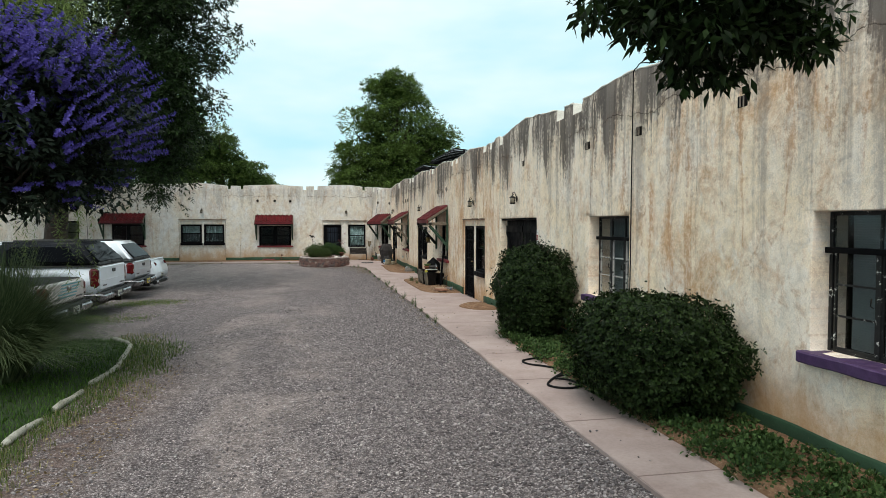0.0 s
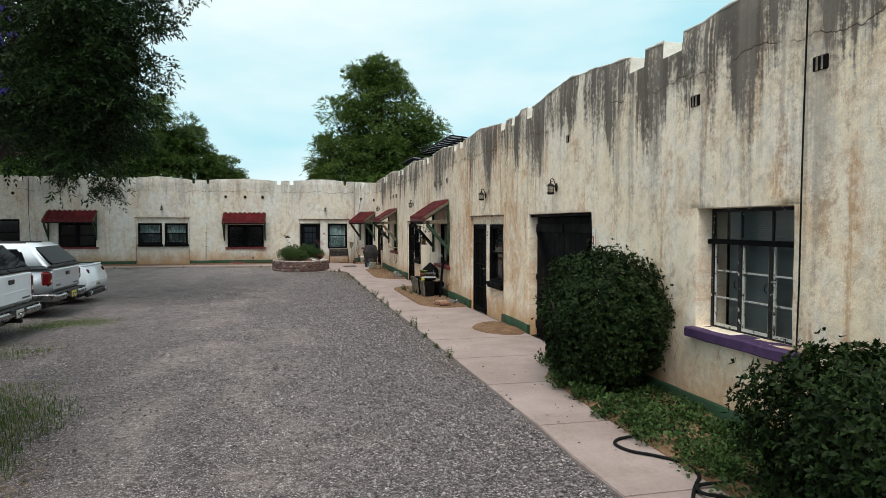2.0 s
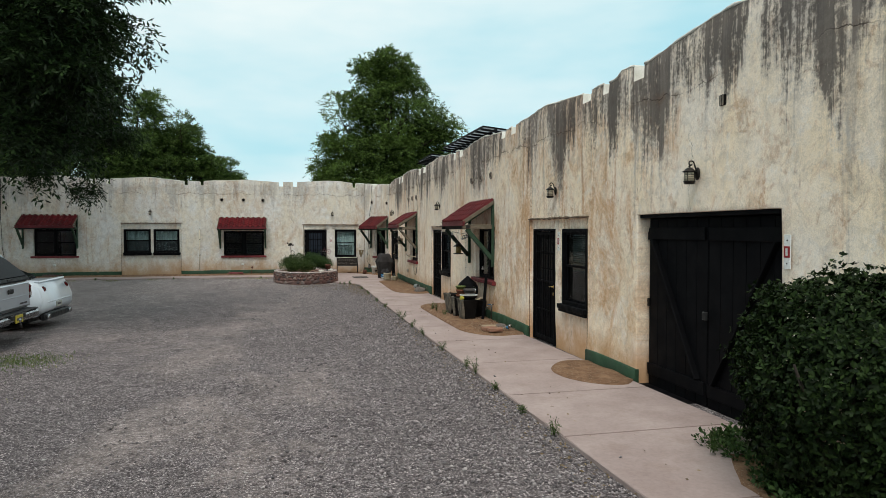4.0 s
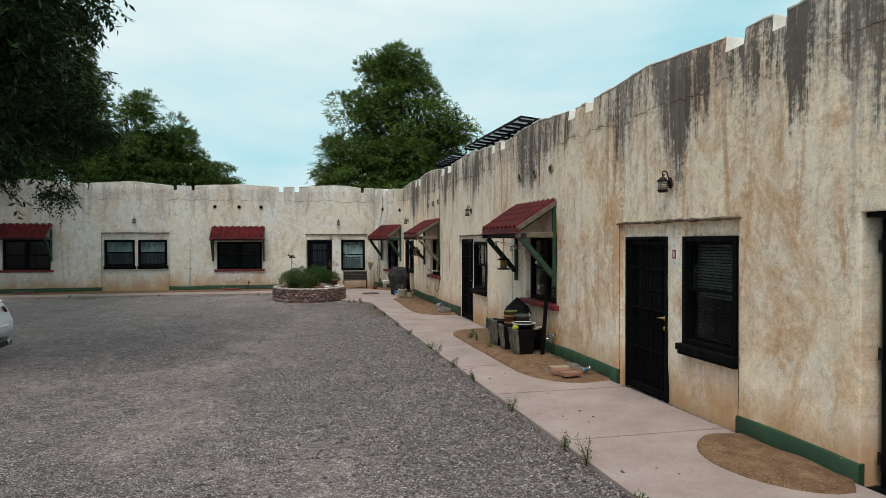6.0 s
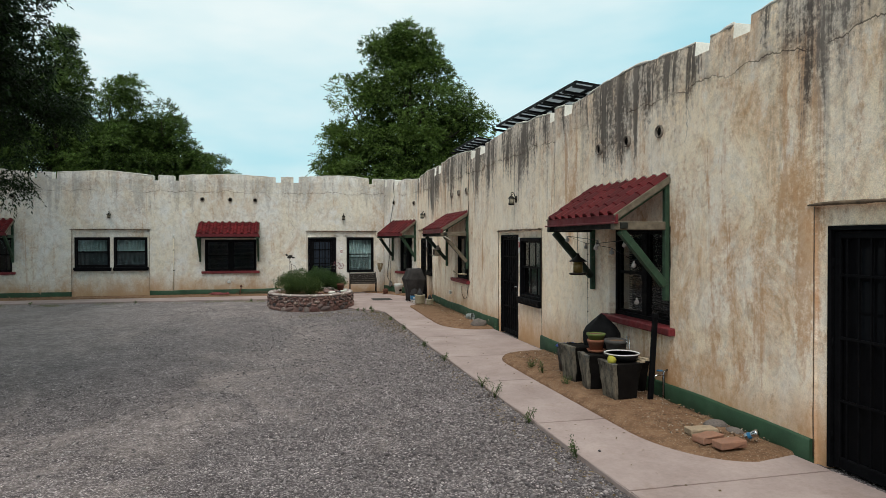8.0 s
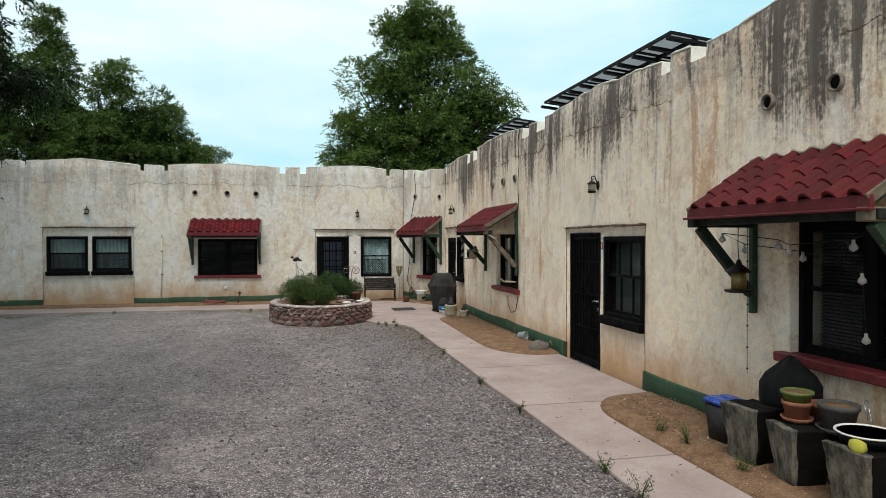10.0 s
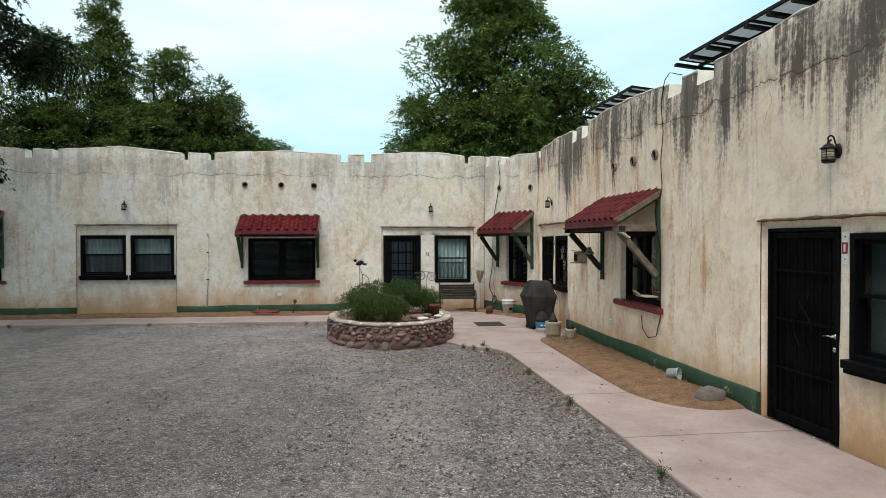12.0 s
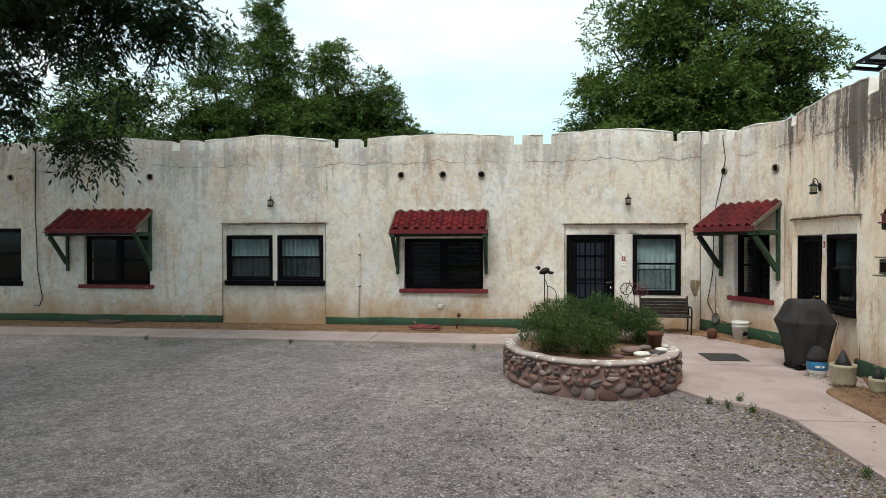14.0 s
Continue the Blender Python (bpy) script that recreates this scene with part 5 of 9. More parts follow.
REED = leaf_mat("fountain_grass_blade", (0.040, 0.070, 0.030), (0.20, 0.25, 0.125), 0.40)
PETAL = leaf_mat("violet_flower", (0.050, 0.036, 0.22), (0.17, 0.135, 0.50), 0.35)


def grow(rng, blobs, n):
    """Clump centres in a crown made of lobes (centre, radii), mostly near the outside, with an uneven skin."""
    vol = np.array([r[0] * r[1] * r[2] for c, r in blobs]) ** 0.55
    pick = rng.choice(len(blobs), n, p=vol / vol.sum())
    d = rng.normal(size=(n, 3))
    d /= np.linalg.norm(d, axis=1, keepdims=True)
    cs, rs = np.array([b[0] for b in blobs], float)[pick], np.array([b[1] for b in blobs], float)[pick]
    lump = np.array([0.88 + 0.30 * noise.noise(Vector(v * 1.9) + Vector((float(k), 0, 0))) for v, k in zip(d, pick)])
    return cs + d * rs * (rng.random(n)[:, None] ** 0.4) * lump[:, None]


def fronds(rng, base, axis, length, pairs, leaf, width, droop):
    """Pinnate leaves: pairs of narrow leaflets along a drooping stalk, and one at its tip. Vertices and faces."""
    n = len(base)
    axis = axis / (np.linalg.norm(axis, axis=1, keepdims=True) + 1e-9)
    side = np.cross(axis, rng.normal(size=(n, 3)) * 0.35 + (0, 0, 1))
    side /= np.linalg.norm(side, axis=1, keepdims=True) + 1e-9
    ln = length * (0.65 + 0.7 * rng.random(n))[:, None]
    down = np.array((0, 0, -1.0))
    out = []
    for i in range(2 * pairs + 1):
        tip = i == 2 * pairs
        s = 1.0 if tip else 0.18 + 0.80 * (i // 2 + 0.5) / pairs
        sign = 0.0 if tip else (1.0 if i % 2 else -1.0)
        p = base + axis * ln * s + down * ln * droop * s * s
        d = axis * (1.0 if tip else 0.45) + side * sign * 0.9 + down * (droop * s + 0.15) + rng.normal(size=(n, 3)) * 0.38
        d /= np.linalg.norm(d, axis=1, keepdims=True)
        w = np.cross(d, np.cross(axis, side) + rng.normal(size=(n, 3)) * 0.35)
        w /= np.linalg.norm(w, axis=1, keepdims=True) + 1e-9
        nor = np.cross(w, d)
        a, b = leaf * (0.75 + 0.5 * rng.random(n))[:, None], width * (0.8 + 0.4 * rng.random(n))[:, None]
        out.append(np.stack([p, p + d * a * 0.45 + w * b * 0.5 + nor * b * 0.2, p + d * a, p + d * a * 0.45 - w * b * 0.5 + nor * b * 0.2], 1))
    v = np.stack(out, 1).reshape(-1, 3)
    k = np.arange(len(v) // 4)[:, None] * 4
    return v, np.concatenate([k + (0, 1, 2), k + (0, 2, 3)], 1).reshape(-1, 3)


def crown_leaves(rng, blobs, count, size, per, leaf, width, pairs, droop):
    """A crown of rounded boughs with dark hollows between them; each bough is a dome of fronds."""
    heart = grow(rng, blobs, count)
    r = size * (0.55 + 0.9 * rng.random(count))
    n = count * per
    c, rad = np.repeat(heart, per, 0), np.repeat(r, per)
    d = rng.normal(size=(n, 3))
    d[:, 2] = np.where(rng.random(n) < 0.78, np.abs(d[:, 2]), d[:, 2])
    d /= np.linalg.norm(d, axis=1, keepdims=True)
    reach = 0.35 + 0.65 * rng.random(n) ** 0.45
    base = c + d * (1, 1, 0.62) * (rad * reach)[:, None]
    axis = d * (1, 1, 0.55) + rng.normal(size=(n, 3)) * 0.6
    v, f = fronds(rng, base, axis, leaf * 1.9, pairs, leaf, width, droop)
    return heart, v, f


def tree(name, base, trunk_h, trunk_r, blobs, clumps, per, clump_r, leaf, material, label, seed, lean=(0, 0), droop=0.25, limbs=9, sprays=0, pairs=0, slim=0.36):
    """Trunk, limbs and crown. pairs: leaflets to each side of a pinnate leaf; 0 for simple leaves."""
    rng = np.random.default_rng(seed)
    t = thing(name, pose(base[0], base[1], ground_z(*base)), label, "tree")
    o = np.array((base[0], base[1], ground_z(*base)))
    if pairs:
        centres, v, f = crown_leaves(rng, blobs, clumps, clump_r, per, leaf, leaf * slim, pairs, droop)
        v = v - o
    else:
        centres = grow(rng, blobs, clumps)
        v, f = leaf_cloud(centres - o, clump_r * (0.6 + 0.7 * rng.random(len(centres))), per, leaf, leaf * 0.42, droop, rng, 0.65)
    if sprays:
        # single twigs that stand out of the skin and break the outline
        tips = grow(rng, [(c, np.array(r) * 1.12) for c, r in blobs], sprays)
        heart = np.mean([c for c, r in blobs], 0)
        v2, f2 = fronds(rng, np.repeat(tips, 9, 0) - o + rng.normal(size=(sprays * 9, 3)) * clump_r * 0.2, np.repeat(tips - heart, 9, 0) + rng.normal(size=(sprays * 9, 3)) * 2.0, leaf * 2.4, max(pairs, 3), leaf, leaf * slim, droop)
        f = np.concatenate([f, f2 + len(v)])
        v = np.concatenate([v, v2])
    bm = bmesh.new()
    top = Vector((lean[0], lean[1], trunk_h))
    pts = [top * s + Vector((noise.noise(Vector((s * 3, seed, 0))), noise.noise(Vector((0, s * 3, seed))), 0)) * 0.22 * s for s in (0, 0.08, 0.3, 0.55, 0.8, 1.0)]
    tube(bm, pts, [trunk_r * k for k in (1.35, 1.08, 0.95, 0.85, 0.75, 0.65)], 12)
    part("trunk", bm, BARK, t)
    far = centres[rng.choice(len(centres), min(limbs, len(centres)), replace=False)]
    for p in far:
        p = Vector(p - o)
        bm = bmesh.new()
        start = pts[-1] * (0.72 + 0.28 * rng.random())
        mid = start.lerp(p, 0.5) + Vector((0, 0, 0.12 * (p - start).length))
        tube(bm, [start, start.lerp(mid, 0.5) + Vector(rng.normal(size=3) * 0.08), mid, mid.lerp(p, 0.5) + Vector(rng.normal(size=3) * 0.1), p], [trunk_r * k for k in (0.5, 0.4, 0.28, 0.17, 0.06)], 7)
        for _ in range(3):
            q = p + Vector(rng.normal(size=3) * clump_r * 0.45)
            tube(bm, [mid.lerp(p, 0.4 + 0.5 * rng.random()), mid.lerp(q, 0.7), q], [trunk_r * 0.12, trunk_r * 0.07, trunk_r * 0.025], 5)
        part("limb", bm, BARK, t)
    part("crown", raw_mesh("crown", v, f, material), None, t)
    return t


tree("walnut_tree", (5.6, 47.5), 5.0, 0.34, [((5.5, 47, 8.3), (3.6, 3.3, 3.5)), ((2.8, 47, 5.7), (1.7, 1.9, 1.9)), ((8.6, 47, 7.8), (1.7, 1.8, 2.6)), ((5.9, 47, 11.4), (2.3, 2.1, 1.4)), ((5.5, 46.5, 5.2), (3.6, 2.4, 1.8))],
     245, 80, 0.80, 0.15, LEAF_MID, "tall leafy green walnut tree behind the roofs", 19, limbs=16, sprays=170, pairs=3, droop=0.2, slim=0.42)
tree("pecan_tree", (-11.9, 52.0), 5.0, 0.30, [((-11.9, 52, 8.6), (1.5, 1.7, 3.6)), ((-11.9, 52, 10.4), (1.0, 1.1, 2.0)), ((-12.0, 52, 12.2), (0.7, 0.8, 1.0)), ((-13.2, 52, 6.2), (1.7, 1.9, 2.2)), ((-10.6, 52.0, 6.4), (1.6, 1.7, 2.6))], 135, 62, 0.58, 0.145, LEAF_FAR, "slender green tree with a tall spire behind the north roof", 12, limbs=8, sprays=60, pairs=3, droop=0.2, slim=0.42)
tree("pecan_tree", (-8.9, 51.5), 5.0, 0.30, [((-8.9, 51.3, 7.6), (1.6, 1.8, 3.1)), ((-10.2, 51.6, 6.4), (1.3, 1.6, 2.0)), ((-8.8, 51.2, 9.8), (0.9, 1.0, 1.3)), ((-9.6, 51, 5.8), (1.9, 1.9, 2.2))], 120, 62, 0.60, 0.145, LEAF_FAR, "green tree with a pointed crown behind the north roof", 13, limbs=8, sprays=50, pairs=3, droop=0.2, slim=0.42)
tree("pecan_tree", (-6.6, 52.5), 4.5, 0.30, [((-6.8, 52.2, 7.0), (1.5, 1.7, 2.5)), ((-7.6, 52.2, 6.4), (1.4, 1.8, 2.4)), ((-5.6, 52.6, 5.5), (1.3, 1.7, 1.9))], 105, 62, 0.56, 0.145, LEAF_FAR, "rounded green tree in the row behind", 14, limbs=6, sprays=44, pairs=3, droop=0.2, slim=0.42)
tree("pecan_tree", (-4.4, 54.5), 4.0, 0.26, [((-4.8, 54, 5.4), (1.3, 1.8, 2.0)), ((-3.7, 54.5, 4.7), (0.9, 1.5, 1.3))], 66, 58, 0.54, 0.15, LEAF_FAR, "low green tree at the end of the row", 15, limbs=6, sprays=30, pairs=3, droop=0.2, slim=0.42)
tree("pecan_tree", (-14.6, 53.0), 4.5, 0.30, [((-14.7, 52.5, 8.0), (1.5, 1.8, 3.2)), ((-14.5, 52.5, 10.9), (0.8, 0.9, 1.0)), ((-15.6, 52, 5.8), (1.9, 1.9, 2.2))], 95, 66, 0.62, 0.145, LEAF_FAR, "tall green tree behind the north roof", 16, limbs=7, sprays=50, pairs=3, droop=0.2, slim=0.42)
tree("pecan_tree", (-18.6, 50.5), 4.5, 0.32, [((-18.4, 50, 7.2), (2.5, 2.2, 3.4)), ((-16.8, 49, 5.2), (1.9, 1.9, 2.0)), ((-20.8, 50, 6.2), (1.9, 2.0, 2.6))], 120, 50, 0.72, 0.17, LEAF_FAR, "broad green tree at the end of the north wing", 17, limbs=7, sprays=50, pairs=3, droop=0.2, slim=0.42)
tree("pecan_tree", (-28.0, 46.0), 4.5, 0.32, [((-28, 46, 7.0), (3.6, 2.8, 4.2))], 60, 40, 1.1, 0.26, LEAF_FAR, "broad green tree beyond the parking row", 18, limbs=6, sprays=30, pairs=3, droop=0.2, slim=0.42)

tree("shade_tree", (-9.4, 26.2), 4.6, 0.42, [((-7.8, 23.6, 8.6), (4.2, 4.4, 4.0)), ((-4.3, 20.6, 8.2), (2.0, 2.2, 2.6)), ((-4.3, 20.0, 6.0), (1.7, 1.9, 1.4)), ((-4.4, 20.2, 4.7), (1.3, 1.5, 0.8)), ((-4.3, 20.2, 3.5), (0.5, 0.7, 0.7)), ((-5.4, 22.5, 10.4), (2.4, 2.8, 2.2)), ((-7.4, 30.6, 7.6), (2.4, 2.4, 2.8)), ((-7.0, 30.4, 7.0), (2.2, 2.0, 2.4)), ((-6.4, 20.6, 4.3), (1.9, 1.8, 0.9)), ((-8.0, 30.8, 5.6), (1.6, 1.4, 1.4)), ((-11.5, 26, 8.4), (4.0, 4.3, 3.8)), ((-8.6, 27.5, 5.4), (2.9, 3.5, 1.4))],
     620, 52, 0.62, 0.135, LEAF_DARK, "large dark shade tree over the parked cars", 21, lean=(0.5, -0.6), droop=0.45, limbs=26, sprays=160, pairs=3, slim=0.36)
# the high lobe at (-9.8, 34.0) is added to shade the north wall
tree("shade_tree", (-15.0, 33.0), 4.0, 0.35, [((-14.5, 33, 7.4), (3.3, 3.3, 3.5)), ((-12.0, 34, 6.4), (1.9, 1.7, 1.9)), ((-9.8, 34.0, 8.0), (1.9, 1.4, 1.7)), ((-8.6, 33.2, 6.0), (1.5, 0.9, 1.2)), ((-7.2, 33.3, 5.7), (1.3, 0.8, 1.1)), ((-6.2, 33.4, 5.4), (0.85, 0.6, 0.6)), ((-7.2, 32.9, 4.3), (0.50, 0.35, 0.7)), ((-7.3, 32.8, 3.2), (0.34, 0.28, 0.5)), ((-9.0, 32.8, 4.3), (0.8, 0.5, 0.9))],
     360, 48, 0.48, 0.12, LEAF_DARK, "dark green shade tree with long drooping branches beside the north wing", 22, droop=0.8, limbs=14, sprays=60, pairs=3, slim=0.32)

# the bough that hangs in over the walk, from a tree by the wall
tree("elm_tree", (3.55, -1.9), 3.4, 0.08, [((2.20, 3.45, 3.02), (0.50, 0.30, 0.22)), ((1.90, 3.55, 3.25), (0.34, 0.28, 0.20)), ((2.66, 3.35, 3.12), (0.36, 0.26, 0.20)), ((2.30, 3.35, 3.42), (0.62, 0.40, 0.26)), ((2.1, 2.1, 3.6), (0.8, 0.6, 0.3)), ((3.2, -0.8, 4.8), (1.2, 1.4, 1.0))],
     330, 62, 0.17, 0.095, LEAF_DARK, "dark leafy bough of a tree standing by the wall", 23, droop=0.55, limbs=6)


# ---- shrubs ----
def whorls(rng, centres, axes, per, length, width):
    """Rosettes of leaves round each twig end."""
    n = len(centres) * per
    c, a = np.repeat(centres, per, 0), np.repeat(axes, per, 0)
    side = np.cross(a, rng.normal(size=(n, 3)))
    side /= np.linalg.norm(side, axis=1, keepdims=True)
    ax = side * 0.85 + a * (0.15 + 0.7 * rng.random(n))[:, None]
    ax /= np.linalg.norm(ax, axis=1, keepdims=True)
    wing = np.cross(a, ax)
    wing /= np.linalg.norm(wing, axis=1, keepdims=True) + 1e-9
    ln, wd = length * (0.7 + 0.6 * rng.random(n))[:, None], width * (0.8 + 0.4 * rng.random(n))[:, None]
    nor = np.cross(ax, wing)
    v = np.stack([c, c + ax * ln * 0.62 + wing * wd * 0.5 + nor * wd * 0.12, c + ax * ln - nor * wd * 0.1, c + ax * ln * 0.62 - wing * wd * 0.5 + nor * wd * 0.12], 1)
    b = np.arange(n)[:, None] * 4
    return v.reshape(-1, 3), np.concatenate([b + (0, 1, 2), b + (0, 2, 3)], 1).reshape(-1, 3)


def shrub(x, y, r, h, n, label, seed, tall=1.0):
    """A clipped evergreen: many rosettes on a lumpy skin, a thinner layer within, and woody stems."""
    rng = np.random.default_rng(seed)
    s = thing("shrub", pose(x, y, ground_z(x, y)), label, "shrub")
    d = rng.normal(size=(n, 3))
    d /= np.linalg.norm(d, axis=1, keepdims=True)
    lump = np.array([1.03 + 0.16 * noise.noise(Vector(v * 2.2) + Vector((seed, 0, 0))) + 0.12 * noise.noise(Vector(v * 7.0)) for v in d])
    depth = np.where(rng.random(n) < 0.7, 1.02 - 0.16 * rng.random(n), 0.6 + 0.3 * rng.random(n))
    # a rounded block rather than a ball
    e = 2.45 if h < 1.3 else 2.15
    k = 1.0 / (np.abs(d) ** e).sum(1) ** (1 / e)
    p = d * (k * lump * depth)[:, None] * (r[0], r[1], h / 2) + (0, 0, h / 2 + 0.04)
    out = rng.random(n) < 0.02
    p[out] += d[out] * (0.06 + 0.10 * rng.random(out.sum()))[:, None]
    keep = p[:, 2] > 0.03
    ax = d + rng.normal(size=(n, 3)) * 0.35 + (0, 0, 0.25)
    ax /= np.linalg.norm(ax, axis=1, keepdims=True)
    v, f = whorls(rng, p[keep], ax[keep], 5, 0.041, 0.020)
    part("foliage", raw_mesh("foliage", v, f, LEAF_SHRUB), None, s)
    for i in range(7):
        bm = bmesh.new()
        e = Vector((rng.normal() * r[0] * 0.45, rng.normal() * r[1] * 0.45, h * 0.7))
        tube(bm, [(e.x * 0.15, e.y * 0.15, 0), (e.x * 0.6, e.y * 0.6, h * 0.35), e], [0.03, 0.02, 0.008], 6)
        part("stem", bm, BARK, s)
    return s


shrub(3.52, 6.24, (0.74, 1.02), 1.14, 14000, "broad dark green evergreen shrub under the steel window", 31)
shrub(3.64, 10.36, (0.60, 0.88), 1.54, 13000, "tall rounded dark green evergreen shrub by the walk", 32)
shrub(3.60, 1.2, (0.55, 0.8), 1.05, 1400, "dark green evergreen shrub at the wall foot", 33)

rng = np.random.default_rng(41)
n = 640
cx, cy = 3.10 + 0.90 * rng.random(n) ** 0.9, 2.0 + 9.9 * rng.random(n)
edge = 3.06 + 0.08 * np.sin(cy * 2.3) + np.where(cy > 10.9, 0.35, 0.0)
keep = cx > edge
cz = 0.05 + 0.07 * rng.random(n) * (1.3 - (cx - 3.16))
v, f = leaf_cloud(np.stack([cx, cy, cz], 1)[keep], np.full(keep.sum(), 0.13), 78, 0.040, 0.030, -0.35, rng, 0.7)
tagged(new("ground_cover", raw_mesh("ground_cover", v, f, LEAF_COVER)), "low leafy green ground cover at the wall foot", "ground cover", kind="stuff")


# ---- grass ----
def blades(rng, pts, height, width, bend=0.5):
    n = len(pts)
    a = rng.random(n) * math.tau
    dirv = np.stack([np.cos(a), np.sin(a), np.zeros(n)], 1)
    side = np.stack([-np.sin(a), np.cos(a), np.zeros(n)], 1)
    h = height * (0.5 + 0.8 * rng.random(n))[:, None]
    w = width * (0.7 + 0.6 * rng.random(n))[:, None]
    b = bend * (0.3 + rng.random(n))[:, None] * h
    up = np.array((0, 0, 1.0))
    v = np.stack([pts - side * w / 2, pts + side * w / 2, pts + up * h * 0.6 + dirv * b * 0.35 + side * w * 0.35, pts + up * h * 0.6 + dirv * b * 0.35 - side * w * 0.35, pts + up * h * 0.92 + dirv * b], 1)
    k = np.arange(n)[:, None] * 5
    return v.reshape(-1, 3), np.concatenate([k + (0, 1, 2), k + (0, 2, 3), k + (3, 2, 4)], 1).reshape(-1, 3)


def meadow(name, label, poly_test, box_, n, height, material, seed, width=0.006):
    rng = np.random.default_rng(seed)
    x, y = box_[0] + (box_[1] - box_[0]) * rng.random(n), box_[2] + (box_[3] - box_[2]) * rng.random(n)
    ok = np.array([poly_test(a, b, r) for a, b, r in zip(x, y, rng.random(n))])
    x, y = x[ok], y[ok]
    z = np.array([yard_height(a, b) - 0.005 for a, b in zip(x, y)])
    v, f = blades(rng, np.stack([x, y, z], 1), height, width)
    return tagged(new(name, raw_mesh(name, v, f, material)), label, "grass", kind="stuff")


def kerb_x(y):
    return float(np.interp(y, [-4, 6.0, 9.3, 10.95, 11.6], [-2.7, -2.66, -2.60, -2.84, -3.24]))


def fade(a, b, s):
    return noise.noise(Vector((a * s, b * s, 2)))


LAWN = worn("lawn_soil", (0.020, 0.036, 0.010), (0.014, 0.022, 0.008), 5.0, 0.95)
bm = bmesh.new()
rows = []
for i in range(33):
    y = -4 + 15.6 * i / 32
    rows.append([bm.verts.new((x, y, yard_height(x, y) + h)) for x, h in ((kerb_x(y), 0.01), (kerb_x(y) - 0.2, 0.03), (-6.0, 0.03), (-12.0, 0.02))])
for r0, r1 in zip(rows, rows[1:]):
    for k in range(3):
        bm.faces.new((r0[k], r0[k + 1], r1[k + 1], r1[k])).smooth = True
tagged(part("lawn", bm, LAWN), "mown green lawn with a log border", "lawn", kind="structure")
meadow("lawn_grass", "short green lawn grass", lambda a, b, r: a < kerb_x(b) + 0.02 and b < 11.7, (-6.0, -2.5, 3.5, 11.7), 48000, 0.085, GRASS, 51, 0.009)
meadow("verge_grass", "straggling green and dry grass at the lawn's edge", lambda a, b, r: kerb_x(b) < a < kerb_x(b) + 0.62 + 0.5 * fade(a, b, 0.8) and r < 1.1 - (a - kerb_x(b)) and (fade(a, b, 1.3) > -0.25), (-3.3, -1.6, 4.0, 12.2), 9000, 0.08, GRASS_DRY, 52)
meadow("verge_grass", "straggling green grass beyond the log border", lambda a, b, r: kerb_x(b) < a < kerb_x(b) + 0.30 + 0.5 * max(0.0, b - 6.5) / 4 + 0.4 * fade(a, b, 0.9) and r < (1.15 - 1.1 * (a - kerb_x(b))) * min(1.0, max(0.0, (12.1 - b) / 1.2)), (-3.3, -1.4, 4.0, 12.2), 30000, 0.065, GRASS_VERGE, 53, 0.007)


def tuft_cover(a, b, r, reach):
    """Grass between the parked cars, thinning out towards the gravel."""
    rows_ = max(math.exp(-((b - 14.5) / 0.55) ** 2), math.exp(-((b - 17.4) / 0.55) ** 2))
    return r < rows_ * min(1.0, max(0.0, (reach - a) / 0.9)) * (0.75 + 0.9 * fade(a, b, 1.1))


meadow("parking_grass", "patchy grass under the parked cars", lambda a, b, r: tuft_cover(a, b, r, -3.25 + 0.3 * fade(a, b, 0.8)), (-6.4, -2.9, 13.2, 18.8), 60000, 0.035, GRASS_VERGE, 54, 0.009)
meadow("parking_grass", "patchy dry grass beside the parked cars", lambda a, b, r: tuft_cover(a, b, r, -2.95 + 0.4 * fade(a, b, 0.8)), (-5.6, -2.6, 13.0, 18.8), 9000, 0.045, GRASS_DRY, 55)
meadow("yard_weeds", "thin dry weeds in the gravel by the planter", lambda a, b, r: fade(a, b, 0.9) > 0.16, (0.2, 2.3, 28.6, 31.2), 2600, 0.04, GRASS_DRY, 56, 0.005)
meadow("yard_weeds", "thin weeds along the north walk", lambda a, b, r: fade(a, b, 1.4) > 0.1, (-9.0, -0.8, 34.2, 34.75), 3000, 0.06, GRASS_DRY, 57, 0.005)

# fountain grass
rng = np.random.default_rng(61)
n = 6800
a, rr = rng.random(n) * math.tau, rng.random(n) ** 0.5 * 0.34
p0 = np.stack([rr * np.cos(a), rr * np.sin(a), np.zeros(n)], 1)
lean = 0.25 + 1.15 * rng.random(n)
hgt = 0.66 + 0.58 * rng.random(n)
aa = a + rng.normal(size=n) * 0.35
dirv, side = np.stack([np.cos(aa), np.sin(aa), np.zeros(n)], 1), np.stack([-np.sin(aa), np.cos(aa), np.zeros(n)], 1)
vs = []
for s in (0.0, 0.3, 0.6, 0.85, 1.0):
    c = p0 + dirv * (lean * s ** 1.5)[:, None] * 1.05 + np.array((0, 0, 1.0)) * (hgt * (1.75 * s - 0.95 * lean * s * s))[:, None].clip(-0.02, 9)
    w = 0.009 * (1.05 - s)
    vs += [c - side * w, c + side * w]
v = np.stack(vs, 1).reshape(-1, 3)
k = np.arange(n)[:, None] * 10
f = np.concatenate([k + (2 * i, 2 * i + 1, 2 * i + 3, 2 * i + 2) for i in range(4)], 1).reshape(-1, 4)
fg = thing("fountain_grass", pose(-3.85, 8.7, 0.02), "large arching clump of grey-green fountain grass on the lawn", "ornamental grass")
part("blades", raw_mesh("blades", v, f, REED), None, fg)

